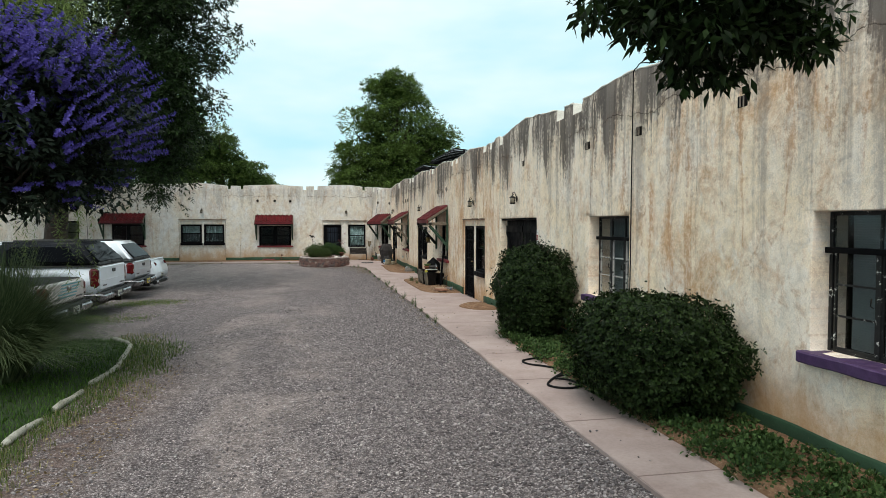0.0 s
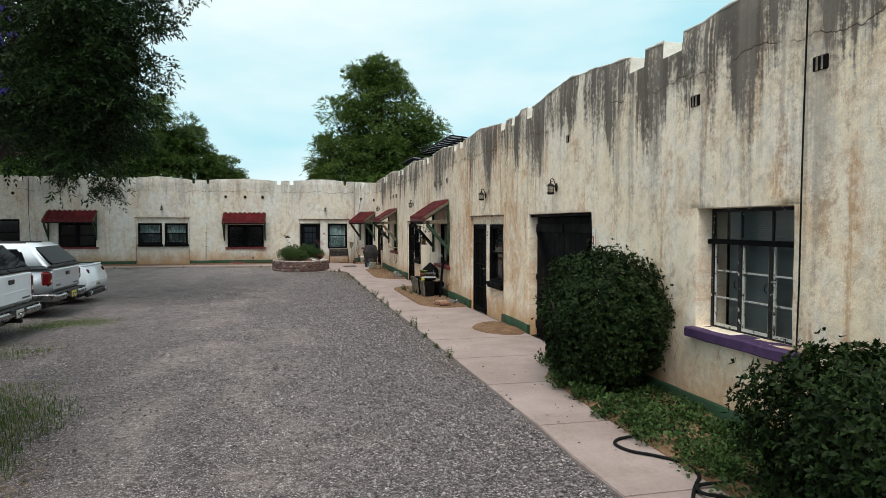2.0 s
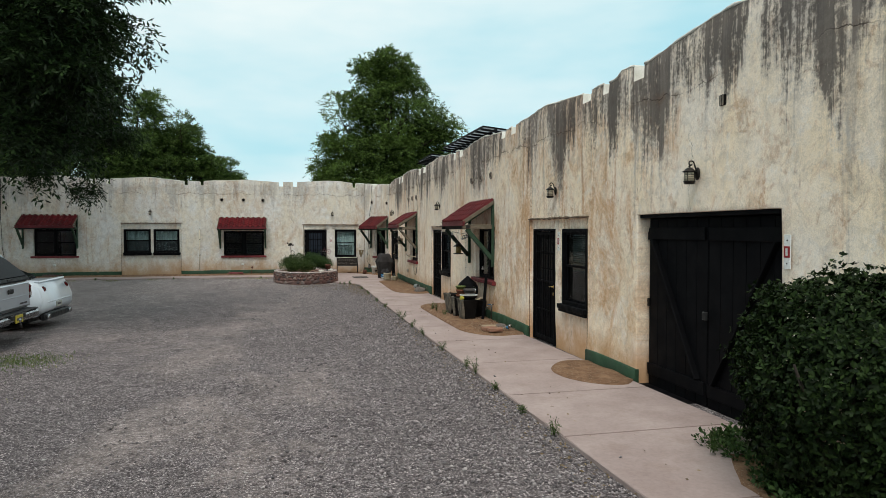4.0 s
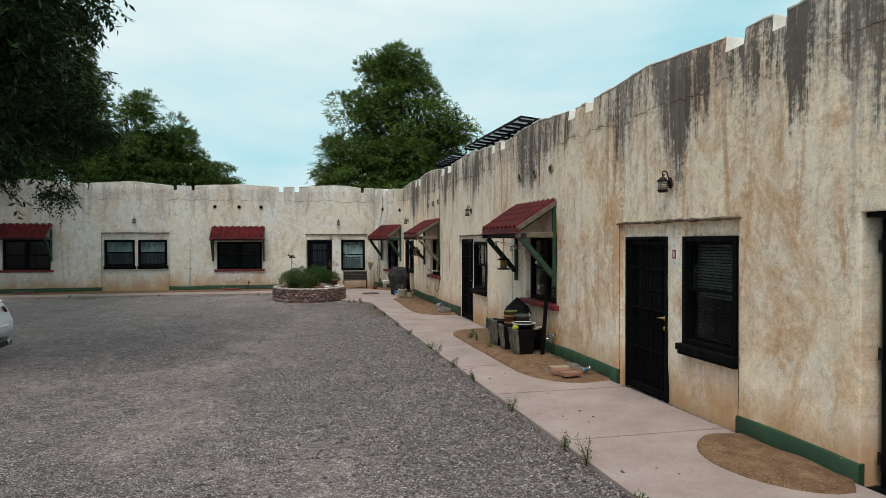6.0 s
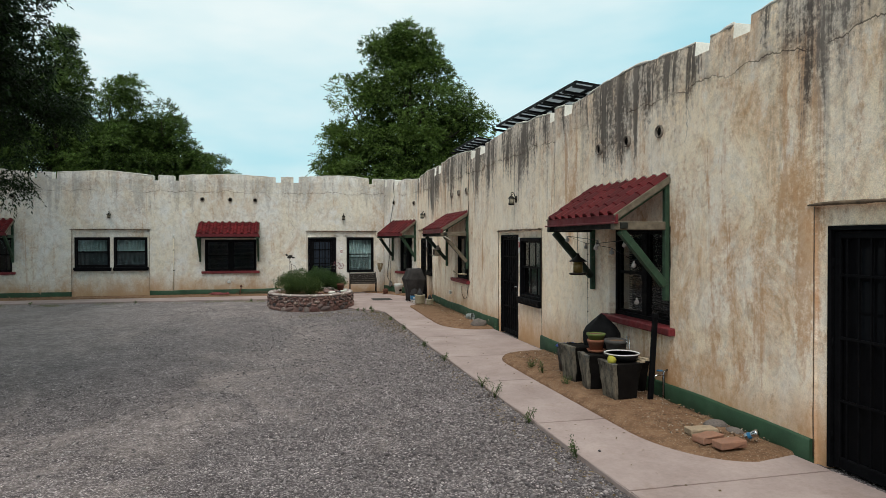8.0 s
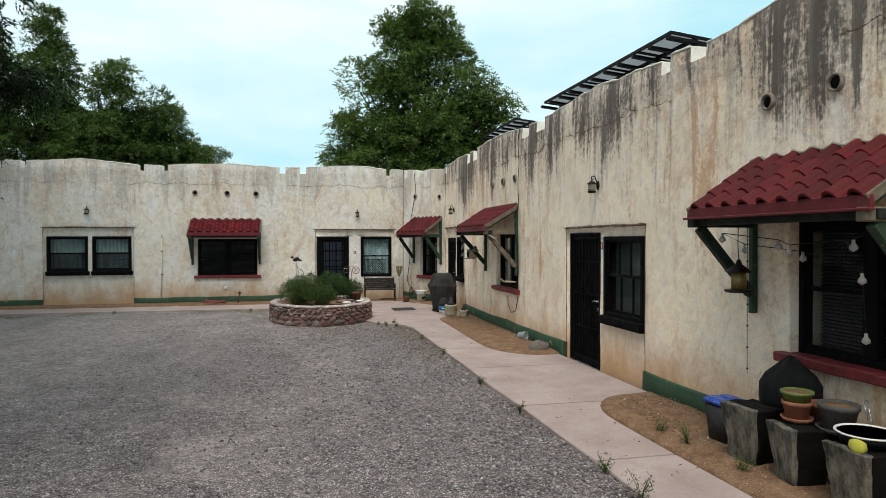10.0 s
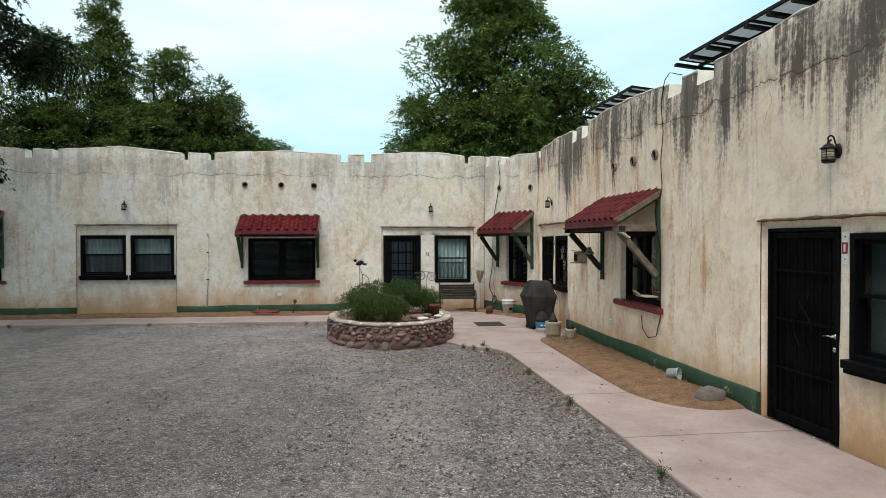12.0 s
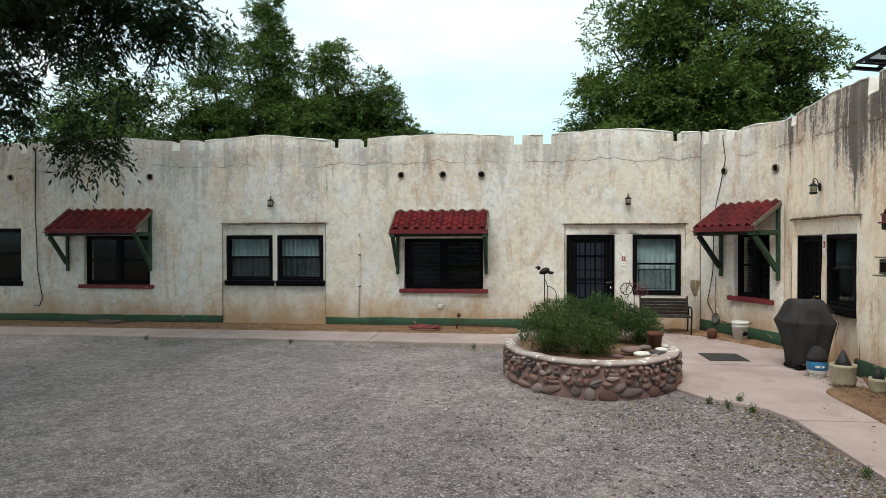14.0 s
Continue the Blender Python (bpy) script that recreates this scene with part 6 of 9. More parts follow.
# log border of the lawn
LOG = worn("whitish_log", (0.42, 0.41, 0.36), (0.20, 0.19, 0.15), 9.0, 0.9, bump=0.5)
for y0, y1 in ((4.3, 5.55), (5.65, 6.1), (6.2, 6.95), (7.25, 8.05), (8.35, 9.35), (9.4, 10.95)):
    bm = bmesh.new()
    tube(bm, [(kerb_x(y0 + (y1 - y0) * s) + random.uniform(-0.012, 0.012), y0 + (y1 - y0) * s, 0.03 + 0.010 * math.sin(s * 5 + y0)) for s in (0, 0.03, 0.3, 0.6, 0.97, 1)], [0.02, 0.036, 0.038, 0.035, 0.033, 0.018], 9)
    tagged(part("border_log", bm, LOG), "weathered whitish log edging the lawn", "log", "logs along the lawn")
bm = bmesh.new()
tube(bm, [(-2.86, 10.98, 0.04), (-2.95, 11.15, 0.045), (-3.25, 11.6, 0.04), (-3.3, 11.66, 0.03)], [0.02, 0.035, 0.032, 0.015], 8)
tagged(part("border_log", bm, LOG), "weathered whitish log edging the lawn", "log", "logs along the lawn")

# chaste tree in flower
rng = np.random.default_rng(71)
blobs = [((-4.05, 8.2, 3.0), (1.8, 1.6, 1.15)), ((-2.8, 8.3, 3.2), (0.9, 1.0, 0.9)), ((-3.4, 8.0, 3.70), (0.95, 1.0, 0.48)), ((-3.6, 8.3, 2.5), (1.4, 1.2, 0.5))]
vt = tree("chaste_tree", (-4.7, 8.4), 1.5, 0.11, blobs, 330, 75, 0.30, 0.10, LEAF_VITEX, "chaste tree covered in violet flower spikes", 72, droop=0.2, limbs=18, sprays=120)
m = 1200
d = rng.normal(size=(m, 3))
d /= np.linalg.norm(d, axis=1, keepdims=True)
pick = rng.choice(4, m, p=[0.3, 0.32, 0.3, 0.08])
c = np.array([b[0] for b in blobs])[pick] + d * np.array([b[1] for b in blobs])[pick] * (0.85 + 0.25 * rng.random(m))[:, None]
ax = d * (1, 1, 0.6) + (0.25, 0, 0.42)
ax /= np.linalg.norm(ax, axis=1, keepdims=True)
good = (c[:, 2] > 2.75) | ((c[:, 2] > 2.2) & (rng.random(m) < 0.3))
c, ax = c[good], ax[good]
cs, axs, ln = [], [], 0.22
for s in np.linspace(0, 1, 13):
    cs.append(c + ax * (ln * s) * (0.8 + 0.5 * rng.random(len(c)))[:, None])
    axs.append(ax)
cs, axs = np.concatenate(cs), np.concatenate(axs)
v, f = whorls(rng, cs - (-4.7, 8.4, 0.0), axs, 6, 0.031, 0.016)
part("blossom", raw_mesh("blossom", v, f, PETAL), None, vt, "violet flower spikes")

# weeping willow strands
rng = np.random.default_rng(81)
wt = tree("willow_tree", (-7.2, 10.6), 4.2, 0.2, [((-6.3, 10.6, 5.6), (1.6, 1.6, 1.0)), ((-4.8, 10.6, 5.4), (1.0, 1.0, 0.6))], 70, 60, 0.4, 0.11, LEAF_WILLOW, "weeping willow with long yellow-green strands", 82, droop=0.9, limbs=12)
pts, axs = [], []
for i in range(95):
    x, y = -4.9 + 1.7 * rng.random(), 9.9 + 1.3 * rng.random()
    zt, zb = 5.3 + 0.6 * rng.random(), 0.75 + 2.8 * rng.random() ** 0.6
    for z in np.arange(zb, zt, 0.05):
        s = (zt - z) / (zt - zb)
        pts.append((x + 0.12 * math.sin(s * 2 + i), y + 0.1 * math.cos(s * 2.3 + i), z))
        axs.append((0.2 * math.sin(i), 0.2 * math.cos(i), -1.0))
v, f = whorls(rng, np.array(pts) - (-7.2, 10.6, 0.0), np.array(axs) / 1.02, 3, 0.095, 0.014)
tagged(part("weeping_foliage", raw_mesh("weeping_foliage", v, f, LEAF_WILLOW), None, wt, "hanging yellow-green strands"), kind="stuff")


# dry leaves blown against the walk and into the beds
LITTER = leaf_mat("dry_leaf", (0.075, 0.050, 0.028), (0.30, 0.22, 0.12), 0.15)
rng = np.random.default_rng(58)
spots = []
for x0, x1, y0, y1, k, z in ((1.75, 2.42, 26.5, 31.0, 1500, 0.012), (2.0, 2.42, 11.0, 26.5, 900, 0.012), (-0.6, 1.9, 29.6, 31.0, 500, 0.012), (3.3, 4.1, 30.6, 32.2, 420, 0.105), (3.3, 4.1, 27.0, 30.6, 160, 0.10), (3.3, 4.1, 19.0, 23.0, 160, 0.10), (2.5, 4.0, 35.4, 36.8, 160, 0.06), (-2.6, -1.7, 4.5, 9.5, 700, 0.012), (2.45, 3.1, 8.0, 31.0, 130, 0.045)):
    far_ = rng.random(k) ** 0.6
    px, py = x0 + (x1 - x0) * far_, y0 + (y1 - y0) * rng.random(k)
    spots += [(a, b, yard_height(a, b) + z) for a, b in zip(px, py)]
v, f = leaf_cloud(np.array(spots), np.full(len(spots), 0.012), 1, 0.036, 0.016, 0.0, rng, 0.5, 0.0, 0.12)
tagged(new("leaf_litter", raw_mesh("leaf_litter", v, f, LITTER)), "dry brown leaves strewn along the walk and beds", "leaf litter", kind="stuff")

# ---- weeds along the walk ----
def weed(x, y, h, seed, z=0.0):
    rng = np.random.default_rng(seed)
    w = thing("weed", pose(x, y, ground_z(x, y) + z), "straggly green weed at the edge of the walk", "weed", "weeds along the walk")
    bm = bmesh.new()
    tips = []
    for i in range(6):
        a, l = rng.random() * math.tau, h * (0.5 + 0.6 * rng.random())
        e = Vector((math.cos(a) * l * 0.4, math.sin(a) * l * 0.4, l))
        tube(bm, [(0, 0, 0), (e.x * 0.3, e.y * 0.3, l * 0.5), e], [0.004, 0.003, 0.0015], 4)
        tips += [e * s for s in (0.35, 0.55, 0.75, 0.95)]
    part("stems", bm, LEAF_HERB, w)
    v, f = leaf_cloud(np.array(tips), np.full(len(tips), 0.03), 7, 0.028, 0.007, 0.0, rng)
    part("leaves", raw_mesh("leaves", v, f, LEAF_HERB), None, w)


for i, (x, y, h) in enumerate(((2.36, 14.2, 0.16), (2.38, 15.1, 0.30), (2.36, 15.5, 0.2), (2.35, 16.9, 0.22), (2.37, 18.5, 0.25), (2.36, 19.6, 0.2), (2.35, 20.7, 0.35), (2.38, 21.3, 0.22), (2.33, 23.2, 0.15), (2.30, 24.6, 0.15), (2.35, 12.4, 0.2), (2.34, 13.2, 0.12), (1.9, 30.7, 0.10), (2.1, 30.5, 0.12), (1.75, 30.9, 0.08),
                               (2.3, 28.6, 0.12), (2.33, 26.9, 0.14), (3.32, 21.6, 0.3), (3.3, 22.0, 0.22), (3.35, 20.9, 0.18), (3.9, 26.7, 0.16), (2.1, 30.95, 0.15), (-1.2, 34.4, 0.12), (-4.6, 34.6, 0.1), (-7.5, 34.75, 0.12), (3.55, 11.75, 0.2), (3.4, 11.55, 0.16))):
    weed(x, y, h * 0.75, 900 + i, 0.01 if x < 3 else 0.06)


# ---- loose gravel ----
def pebbles(name, label, n, test, box_, size, seed, material):
    rng = np.random.default_rng(seed)
    x, y = box_[0] + (box_[1] - box_[0]) * rng.random(n), box_[2] + (box_[3] - box_[2]) * rng.random(n) ** 1.35
    ok = np.array([test(a, b, r) for a, b, r in zip(x, y, rng.random(n))])
    x, y = x[ok], y[ok]
    m = len(x)
    z = np.array([yard_height(a, b) for a, b in zip(x, y)])
    octa = np.array([(1, 0, 0), (0, 1, 0), (-1, 0, 0), (0, -1, 0), (0, 0, 1), (0, 0, -1)], float)
    s = size * (0.5 + rng.random(m) ** 2 * 1.2)
    v = octa[None] * (0.65 + 0.7 * rng.random((m, 6, 1))) * (1, 1, 0.65)
    a = rng.random(m) * math.tau
    ca, sa = np.cos(a)[:, None], np.sin(a)[:, None]
    v = np.stack([v[..., 0] * ca - v[..., 1] * sa, v[..., 0] * sa + v[..., 1] * ca, v[..., 2] + 0.25 * v[..., 0]], -1)
    v = v * s[:, None, None] + np.stack([x, y, z + s * 0.35], 1)[:, None]
    tri = np.array([(0, 1, 4), (1, 2, 4), (2, 3, 4), (3, 0, 4), (1, 0, 5), (2, 1, 5), (3, 2, 5), (0, 3, 5)])
    f = (np.arange(m)[:, None, None] * 6 + tri[None]).reshape(-1, 3)
    return tagged(new(name, raw_mesh(name, v.reshape(-1, 3), f, material)), label, "gravel", kind="stuff")


_m = Nodes("loose_stone", 0.85, 0.0, 0.3)
_m.bump(_m.noise(60.0, 3), 0.3, 0.004)
STONE_MIX = _m.colour(_m.ramp(_m.island(), (0.0, (0.075, 0.066, 0.070)), (0.4, (0.160, 0.142, 0.147)), (0.75, (0.275, 0.246, 0.248)), (0.95, (0.40, 0.355, 0.355)), (1.0, (0.47, 0.43, 0.42))))
pebbles("gravel_bank", "thick grey crushed gravel beside the walk", 72000, lambda a, b, r: r < min(1.0, 0.06 + 0.95 * max(0, a + 0.3) / 2.6 + 0.25 * fade(a, b, 0.6)), (-0.8, 2.40, 1.6, 31.0), 0.0128, 91, STONE_MIX)
pebbles("gravel_scatter", "thin grey gravel over trodden earth", 32000, lambda a, b, r: r < 0.5 + 0.7 * fade(a * 1.0, b * 0.5, 0.6), (-3.0, 0.8, 2.2, 33.0), 0.0105, 92, STONE_MIX)
pebbles("stray_gravel", "single gravel stones strayed on to the walk", 1500, lambda a, b, r: r < 0.10 * math.exp(-(a - 2.40) / 0.18), (2.40, 3.1, 2.0, 26.0), 0.013, 93, STONE_MIX)
stray = bpy.data.objects["stray_gravel"]
stray.location.z = 0.036

_b = Nodes("bed_stone", 0.9, 0.0, 0.2)
BED_STONE = _b.colour(_b.ramp(_b.island(), (0.0, (0.06, 0.04, 0.03)), (0.5, (0.20, 0.135, 0.09)), (0.85, (0.32, 0.25, 0.19)), (1.0, (0.48, 0.42, 0.36))))
beds = pebbles("bed_stones", "small stones and crumbs strewn on the bare earth beds", 5200, lambda a, b, r: (18.3 < b < 23.3 or 26.9 < b < 31.9) and r < 0.75 + 0.5 * fade(a, b, 0.9), (3.40, 4.12, 18.2, 32.0), 0.0085, 94, BED_STONE)
beds.location.z = 0.088


# ---- parked vehicles ----
def car_paint(name, base, metal=0.0, rough=0.28):
    m = Nodes(name, rough, metal, 0.5)
    m.bsdf.inputs["Coat Weight"].default_value = 0.6
    m.bsdf.inputs["Coat Roughness"].default_value = 0.08
    # a patchy film of dust on the paint
    overlay = m.ramp(m.noise(2.5, 6, 0.65), (0.35, 0.0), (0.75, 0.35))
    return m.colour(m.mix(overlay, base, tuple(0.55 * v + 0.10 * w for v, w in zip(base, (0.9, 0.8, 0.65)))))


PAINT_WHITE = car_paint("white_car_paint", (0.80, 0.86, 0.93))
PAINT_SILVER = car_paint("silver_car_paint", (0.50, 0.55, 0.61), 0.3)
PAINT_GREY = car_paint("champagne_grey_paint", (0.58, 0.55, 0.52), 0.25)
PAINT_BLACK = worn("black_cap_paint", (0.012, 0.013, 0.017), (0.007, 0.007, 0.010), 3.0, 0.35, spec=0.12)
CAR_GLASS = plain_glass("tinted_car_glass", (0.006, 0.007, 0.009), 0.06, 0.012)
LAMP_RED = worn("red_tail_lamp", (0.16, 0.004, 0.006), (0.035, 0.002, 0.003), 7.0, 0.12)
LAMP_CLEAR = worn("clear_lamp", (0.55, 0.50, 0.48), (0.4, 0.36, 0.34), 9.0, 0.15)
BUMPER_METAL = worn("dull_chrome_bumper", (0.36, 0.36, 0.37), (0.20, 0.20, 0.21), 5.0, 0.22, 0.9)
BUMPER_BLACK = worn("black_plastic_bumper", (0.022, 0.022, 0.024), (0.014, 0.014, 0.015), 6.0, 0.6)
PLATE = worn("number_plate", (0.55, 0.56, 0.50), (0.45, 0.46, 0.40), 9.0, 0.5)
PLATE_YELLOW = worn("yellow_number_plate", (0.62, 0.50, 0.06), (0.5, 0.4, 0.05), 9.0, 0.5)
TEAL = worn("teal_decal", (0.12, 0.38, 0.42), (0.08, 0.28, 0.32), 9.0, 0.5)
GREY_MARK = worn("grey_badge", (0.10, 0.09, 0.10), (0.06, 0.055, 0.06), 9.0, 0.5)


def side_solid(profile, half, arches, wheel_r, z_arch, taper=0.0, bevel=0.05):
    """A body from its side outline (x, z), wheel arches cut out of the lower edge, drawn out to the width 2 * half."""
    pts = list(profile)
    low = pts[-1][1]
    for ax in sorted(arches):
        k = 9
        ang = math.acos(min(1.0, max(-1.0, (low - z_arch) / wheel_r))) if abs(low - z_arch) < wheel_r else math.pi / 2
        pts += [(ax - wheel_r * math.sin(ang * (1 - 2 * i / k)), z_arch + wheel_r * math.cos(ang * (1 - 2 * i / k))) for i in range(k + 1)]
    bm = bmesh.new()
    f = bm.faces.new([bm.verts.new((x, -half, z)) for x, z in pts])
    r = bmesh.ops.extrude_face_region(bm, geom=[f])
    for v in r["geom"]:
        if isinstance(v, bmesh.types.BMVert):
            v.co.y = half
    bmesh.ops.recalc_face_normals(bm, faces=bm.faces)
    if taper:
        zt = max(p[1] for p in pts)
        for v in bm.verts:
            v.co.y *= 1 - taper * max(0.0, v.co.z - 0.55) / (zt - 0.55)
    bmesh.ops.bevel(bm, geom=[e for e in bm.edges if e.calc_face_angle(0) > 0.9], offset=bevel, segments=3, affect="EDGES", clamp_overlap=True)
    for f in bm.faces:
        f.smooth = True
    return bm


def prism(bottom, top, z0, z1, bevel=0.04):
    """A cabin or cap: rectangles (x0, x1, half) at two heights."""
    bm = bmesh.new()
    lo = [bm.verts.new((x, y, z0)) for x, y in ((bottom[0], -bottom[2]), (bottom[1], -bottom[2]), (bottom[1], bottom[2]), (bottom[0], bottom[2]))]
    hi = [bm.verts.new((x, y, z1)) for x, y in ((top[0], -top[2]), (top[1], -top[2]), (top[1], top[2]), (top[0], top[2]))]
    bm.faces.new(lo[::-1]), bm.faces.new(hi)
    for k in range(4):
        bm.faces.new((lo[k], lo[(k + 1) % 4], hi[(k + 1) % 4], hi[k]))
    bmesh.ops.bevel(bm, geom=[e for e in bm.edges], offset=bevel, segments=3, affect="EDGES")
    for f in bm.faces:
        f.smooth = True
    return bm


def plate4(a, b, c, d, thick=0.012, bevel=0.02):
    """A flat pane with four corners, thickened outwards."""
    a, b, c, d = (Vector(p) for p in (a, b, c, d))
    nrm = (b - a).cross(d - a).normalized() * thick
    bm = bmesh.new()
    lo, hi = [bm.verts.new(p - nrm) for p in (a, b, c, d)], [bm.verts.new(p + nrm) for p in (a, b, c, d)]
    bm.faces.new(lo[::-1]), bm.faces.new(hi)
    for k in range(4):
        bm.faces.new((lo[k], lo[(k + 1) % 4], hi[(k + 1) % 4], hi[k]))
    up = [e for e in bm.edges if (e.verts[0] in lo) != (e.verts[1] in lo)]
    bmesh.ops.bevel(bm, geom=up, offset=bevel, segments=3, affect="EDGES")
    return bm


def wheel(car, x, y, r, side):
    w = part("wheel", turned([(0.0, -0.10), (r * 0.62, -0.10), (r * 0.66, -0.11), (r * 0.95, -0.11), (r, -0.08), (r, 0.08), (r * 0.95, 0.11), (r * 0.66, 0.11), (r * 0.62, 0.08), (0.0, 0.06)], 28, pose(x, y, r, 90)), RUBBER, car)
    part("rim", turned([(0.0, 0.07), (r * 0.2, 0.085), (r * 0.3, 0.06), (r * 0.55, 0.07), (r * 0.62, 0.10), (r * 0.60, 0.03), (0.0, 0.02)], 20, pose(x, y, r, 90 * side)), CHROME, w)
    for k in range(5):
        t = k * math.tau / 5
        part("spoke", timber((x, y - side * 0.092, r), (x + 0.6 * r * math.cos(t), y - side * 0.088, r + 0.6 * r * math.sin(t)), 0.05, 0.016, 0), CHROME, w)


def pickup(rear, yc, half, top, paint, label, cap=None, cap_top=None, bumper=BUMPER_METAL, zb=0.42, deck=1.05, length=5.3, decal=None, plate=PLATE, lamp_h=0.30, name="pickup_truck", tilt=0.0, seed=0):
    """A parked pickup seen from behind; its rear faces +X. deck: the height of the bed's rail."""
    car = thing(name, pose(rear, yc, ground_z(rear, yc) - 0.01, 0, 0, tilt), label, "pickup truck")
    body = side_solid([(0.0, zb + 0.10), (0.0, deck), (-1.75, deck), (-1.78, deck - 0.02), (-length + 1.5, deck - 0.02), (-length + 0.35, deck - 0.08), (-length, deck - 0.22), (-length, zb), (-length + 0.1, zb - 0.02)], half, [-length + 0.95, -1.12], 0.44, 0.36, 0.05)
    body = part("body", body, paint, car)
    # cab
    cabin = part("cabin", prism((-length + 1.55, -1.82, half * 0.94), (-length + 2.15, -2.0, half * 0.78), deck - 0.04, top, 0.07), paint, car)
    for s in (-1, 1):
        part("side_window", plate4((-length + 1.95, s * half * 0.915, deck + 0.04), (-2.02, s * half * 0.915, deck + 0.04), (-2.1, s * half * 0.825, top - 0.09), (-length + 2.3, s * half * 0.825, top - 0.09), 0.014), CAR_GLASS, cabin)
    part("rear_window", plate4((-1.83, -half * 0.72, deck + 0.05), (-1.83, half * 0.72, deck + 0.05), (-1.97, half * 0.64, top - 0.08), (-1.97, -half * 0.64, top - 0.08), 0.02), CAR_GLASS, cabin)
    part("bed_well", boxes((-1.72, -0.06, -half + 0.10, half - 0.10, deck - 0.01, deck + 0.012)), BUMPER_BLACK, car)
    if cap:
        ct = cap_top
        cp = part("camper_cap", prism((-1.85, 0.0, half * 0.97), (-1.95, -0.42, half * 0.80), deck + 0.012, ct, 0.06), cap, car)
        part("rear_hatch_glass", plate4((-0.01, -half * 0.80, deck + 0.09), (-0.01, half * 0.80, deck + 0.09), (-0.36, half * 0.69, ct - 0.085), (-0.36, -half * 0.69, ct - 0.085), 0.020, 0.04), CAR_GLASS, cp)
        part("hatch_strip", plate4((0.012, -half * 0.86, deck + 0.03), (0.012, half * 0.86, deck + 0.03), (-0.012, half * 0.83, deck + 0.085), (-0.012, -half * 0.83, deck + 0.085), 0.012, 0.01), BUMPER_BLACK, cp)
        part("hatch_handle", boxes((-0.0, 0.03, -0.06, 0.06, deck + 0.05, deck + 0.08), bevel=0.008), BUMPER_BLACK, cp)
        for s in (-1, 1):
            part("side_window", plate4((-1.72, s * half * 0.955, deck + 0.10), (-0.42, s * half * 0.955, deck + 0.10), (-0.56, s * half * 0.845, ct - 0.11), (-1.76, s * half * 0.845, ct - 0.11), 0.014, 0.06), CAR_GLASS, cp)
        part("seam", boxes((-1.86, 0.01, -half * 0.985, half * 0.985, deck + 0.0, deck + 0.02), bevel=0.004), BUMPER_BLACK, cp)
        for s in (-0.45, 0.45):
            part("roof_rail", boxes((-1.8, -0.6, s * half - 0.02, s * half + 0.02, ct - 0.004, ct + 0.03), bevel=0.006), BUMPER_BLACK, cp)
    gate = part("tailgate", boxes((-0.03, 0.035, -half + 0.17, half - 0.17, zb + 0.17, deck - 0.015), bevel=0.018), paint, car)
    part("gate_handle", boxes((0.035, 0.055, -0.11, 0.11, deck - 0.17, deck - 0.09), bevel=0.012), BUMPER_BLACK if cap else CHROME, gate)
    part("gate_crease", boxes((0.034, 0.042, -half + 0.25, half - 0.25, zb + 0.36, zb + 0.375), bevel=0.003), paint, gate)
    for s in (-1, 1):
        lamp = part("tail_lamp", boxes((-0.16, 0.022, min(s * (half - 0.15), s * (half + 0.004)), max(s * (half - 0.15), s * (half + 0.004)), deck - 0.05 - lamp_h, deck - 0.05), bevel=0.045), LAMP_RED, car, "red tail lamp")
        part("reversing_lamp", boxes((0.018, 0.028, min(s * (half - 0.13), s * (half - 0.03)), max(s * (half - 0.13), s * (half - 0.03)), deck - 0.06 - lamp_h * 0.72, deck - 0.06 - lamp_h * 0.5), bevel=0.006), LAMP_CLEAR, lamp)
    bp = part("bumper", boxes((0.0, 0.155, -half + 0.02, half - 0.02, zb - 0.06, zb + 0.10), bevel=0.05), bumper, car, "dull metal step bumper")
    for s in (-1, 1):
        part("bumper_end", boxes((-0.34, 0.10, min(s * (half - 0.06), s * (half + 0.012)), max(s * (half - 0.06), s * (half + 0.012)), zb - 0.055, zb + 0.10), bevel=0.03), bumper, bp)
    part("step_recess", boxes((0.05, 0.161, -0.30, 0.30, zb + 0.01, zb + 0.098), bevel=0.01), BUMPER_BLACK, bp)
    part("step_pad", boxes((-0.04, 0.14, -half + 0.05, half - 0.05, zb + 0.095, zb + 0.118), bevel=0.008), BUMPER_BLACK, bp)
    pl = part("number_plate", boxes((0.158, 0.172, -0.15, 0.15, zb - 0.05, zb + 0.085), bevel=0.004), plate, bp)
    part("plate_bar", boxes((0.172, 0.175, -0.11, 0.11, zb - 0.005, zb + 0.04)), GREY_MARK, bp)
    part("tow_hitch", boxes((-0.1, 0.2, -0.035, 0.035, zb - 0.14, zb - 0.07), bevel=0.01), IRON, car)
    part("tow_ball", turned([(0.0, 0), (0.02, 0), (0.018, 0.04), (0.03, 0.055), (0.03, 0.08), (0.0, 0.1)], 12, pose(0.17, 0, zb - 0.07)), CHROME, car)
    part("underside", boxes((-length + 0.3, -0.15, -half + 0.22, half - 0.22, 0.22, zb + 0.05)), BUMPER_BLACK, car)
    for x in (-length + 0.95, -1.12):
        for s in (-1, 1):
            wheel(car, x, s * (half - 0.13), 0.36, s)
    part("badge", boxes((0.034, 0.04, -half + 0.28, -half + 0.55, zb + 0.24, zb + 0.275), bevel=0.003), GREY_MARK, gate)
    part("badge", boxes((0.034, 0.04, half - 0.6, half - 0.28, zb + 0.22, zb + 0.25), bevel=0.003), GREY_MARK, gate)
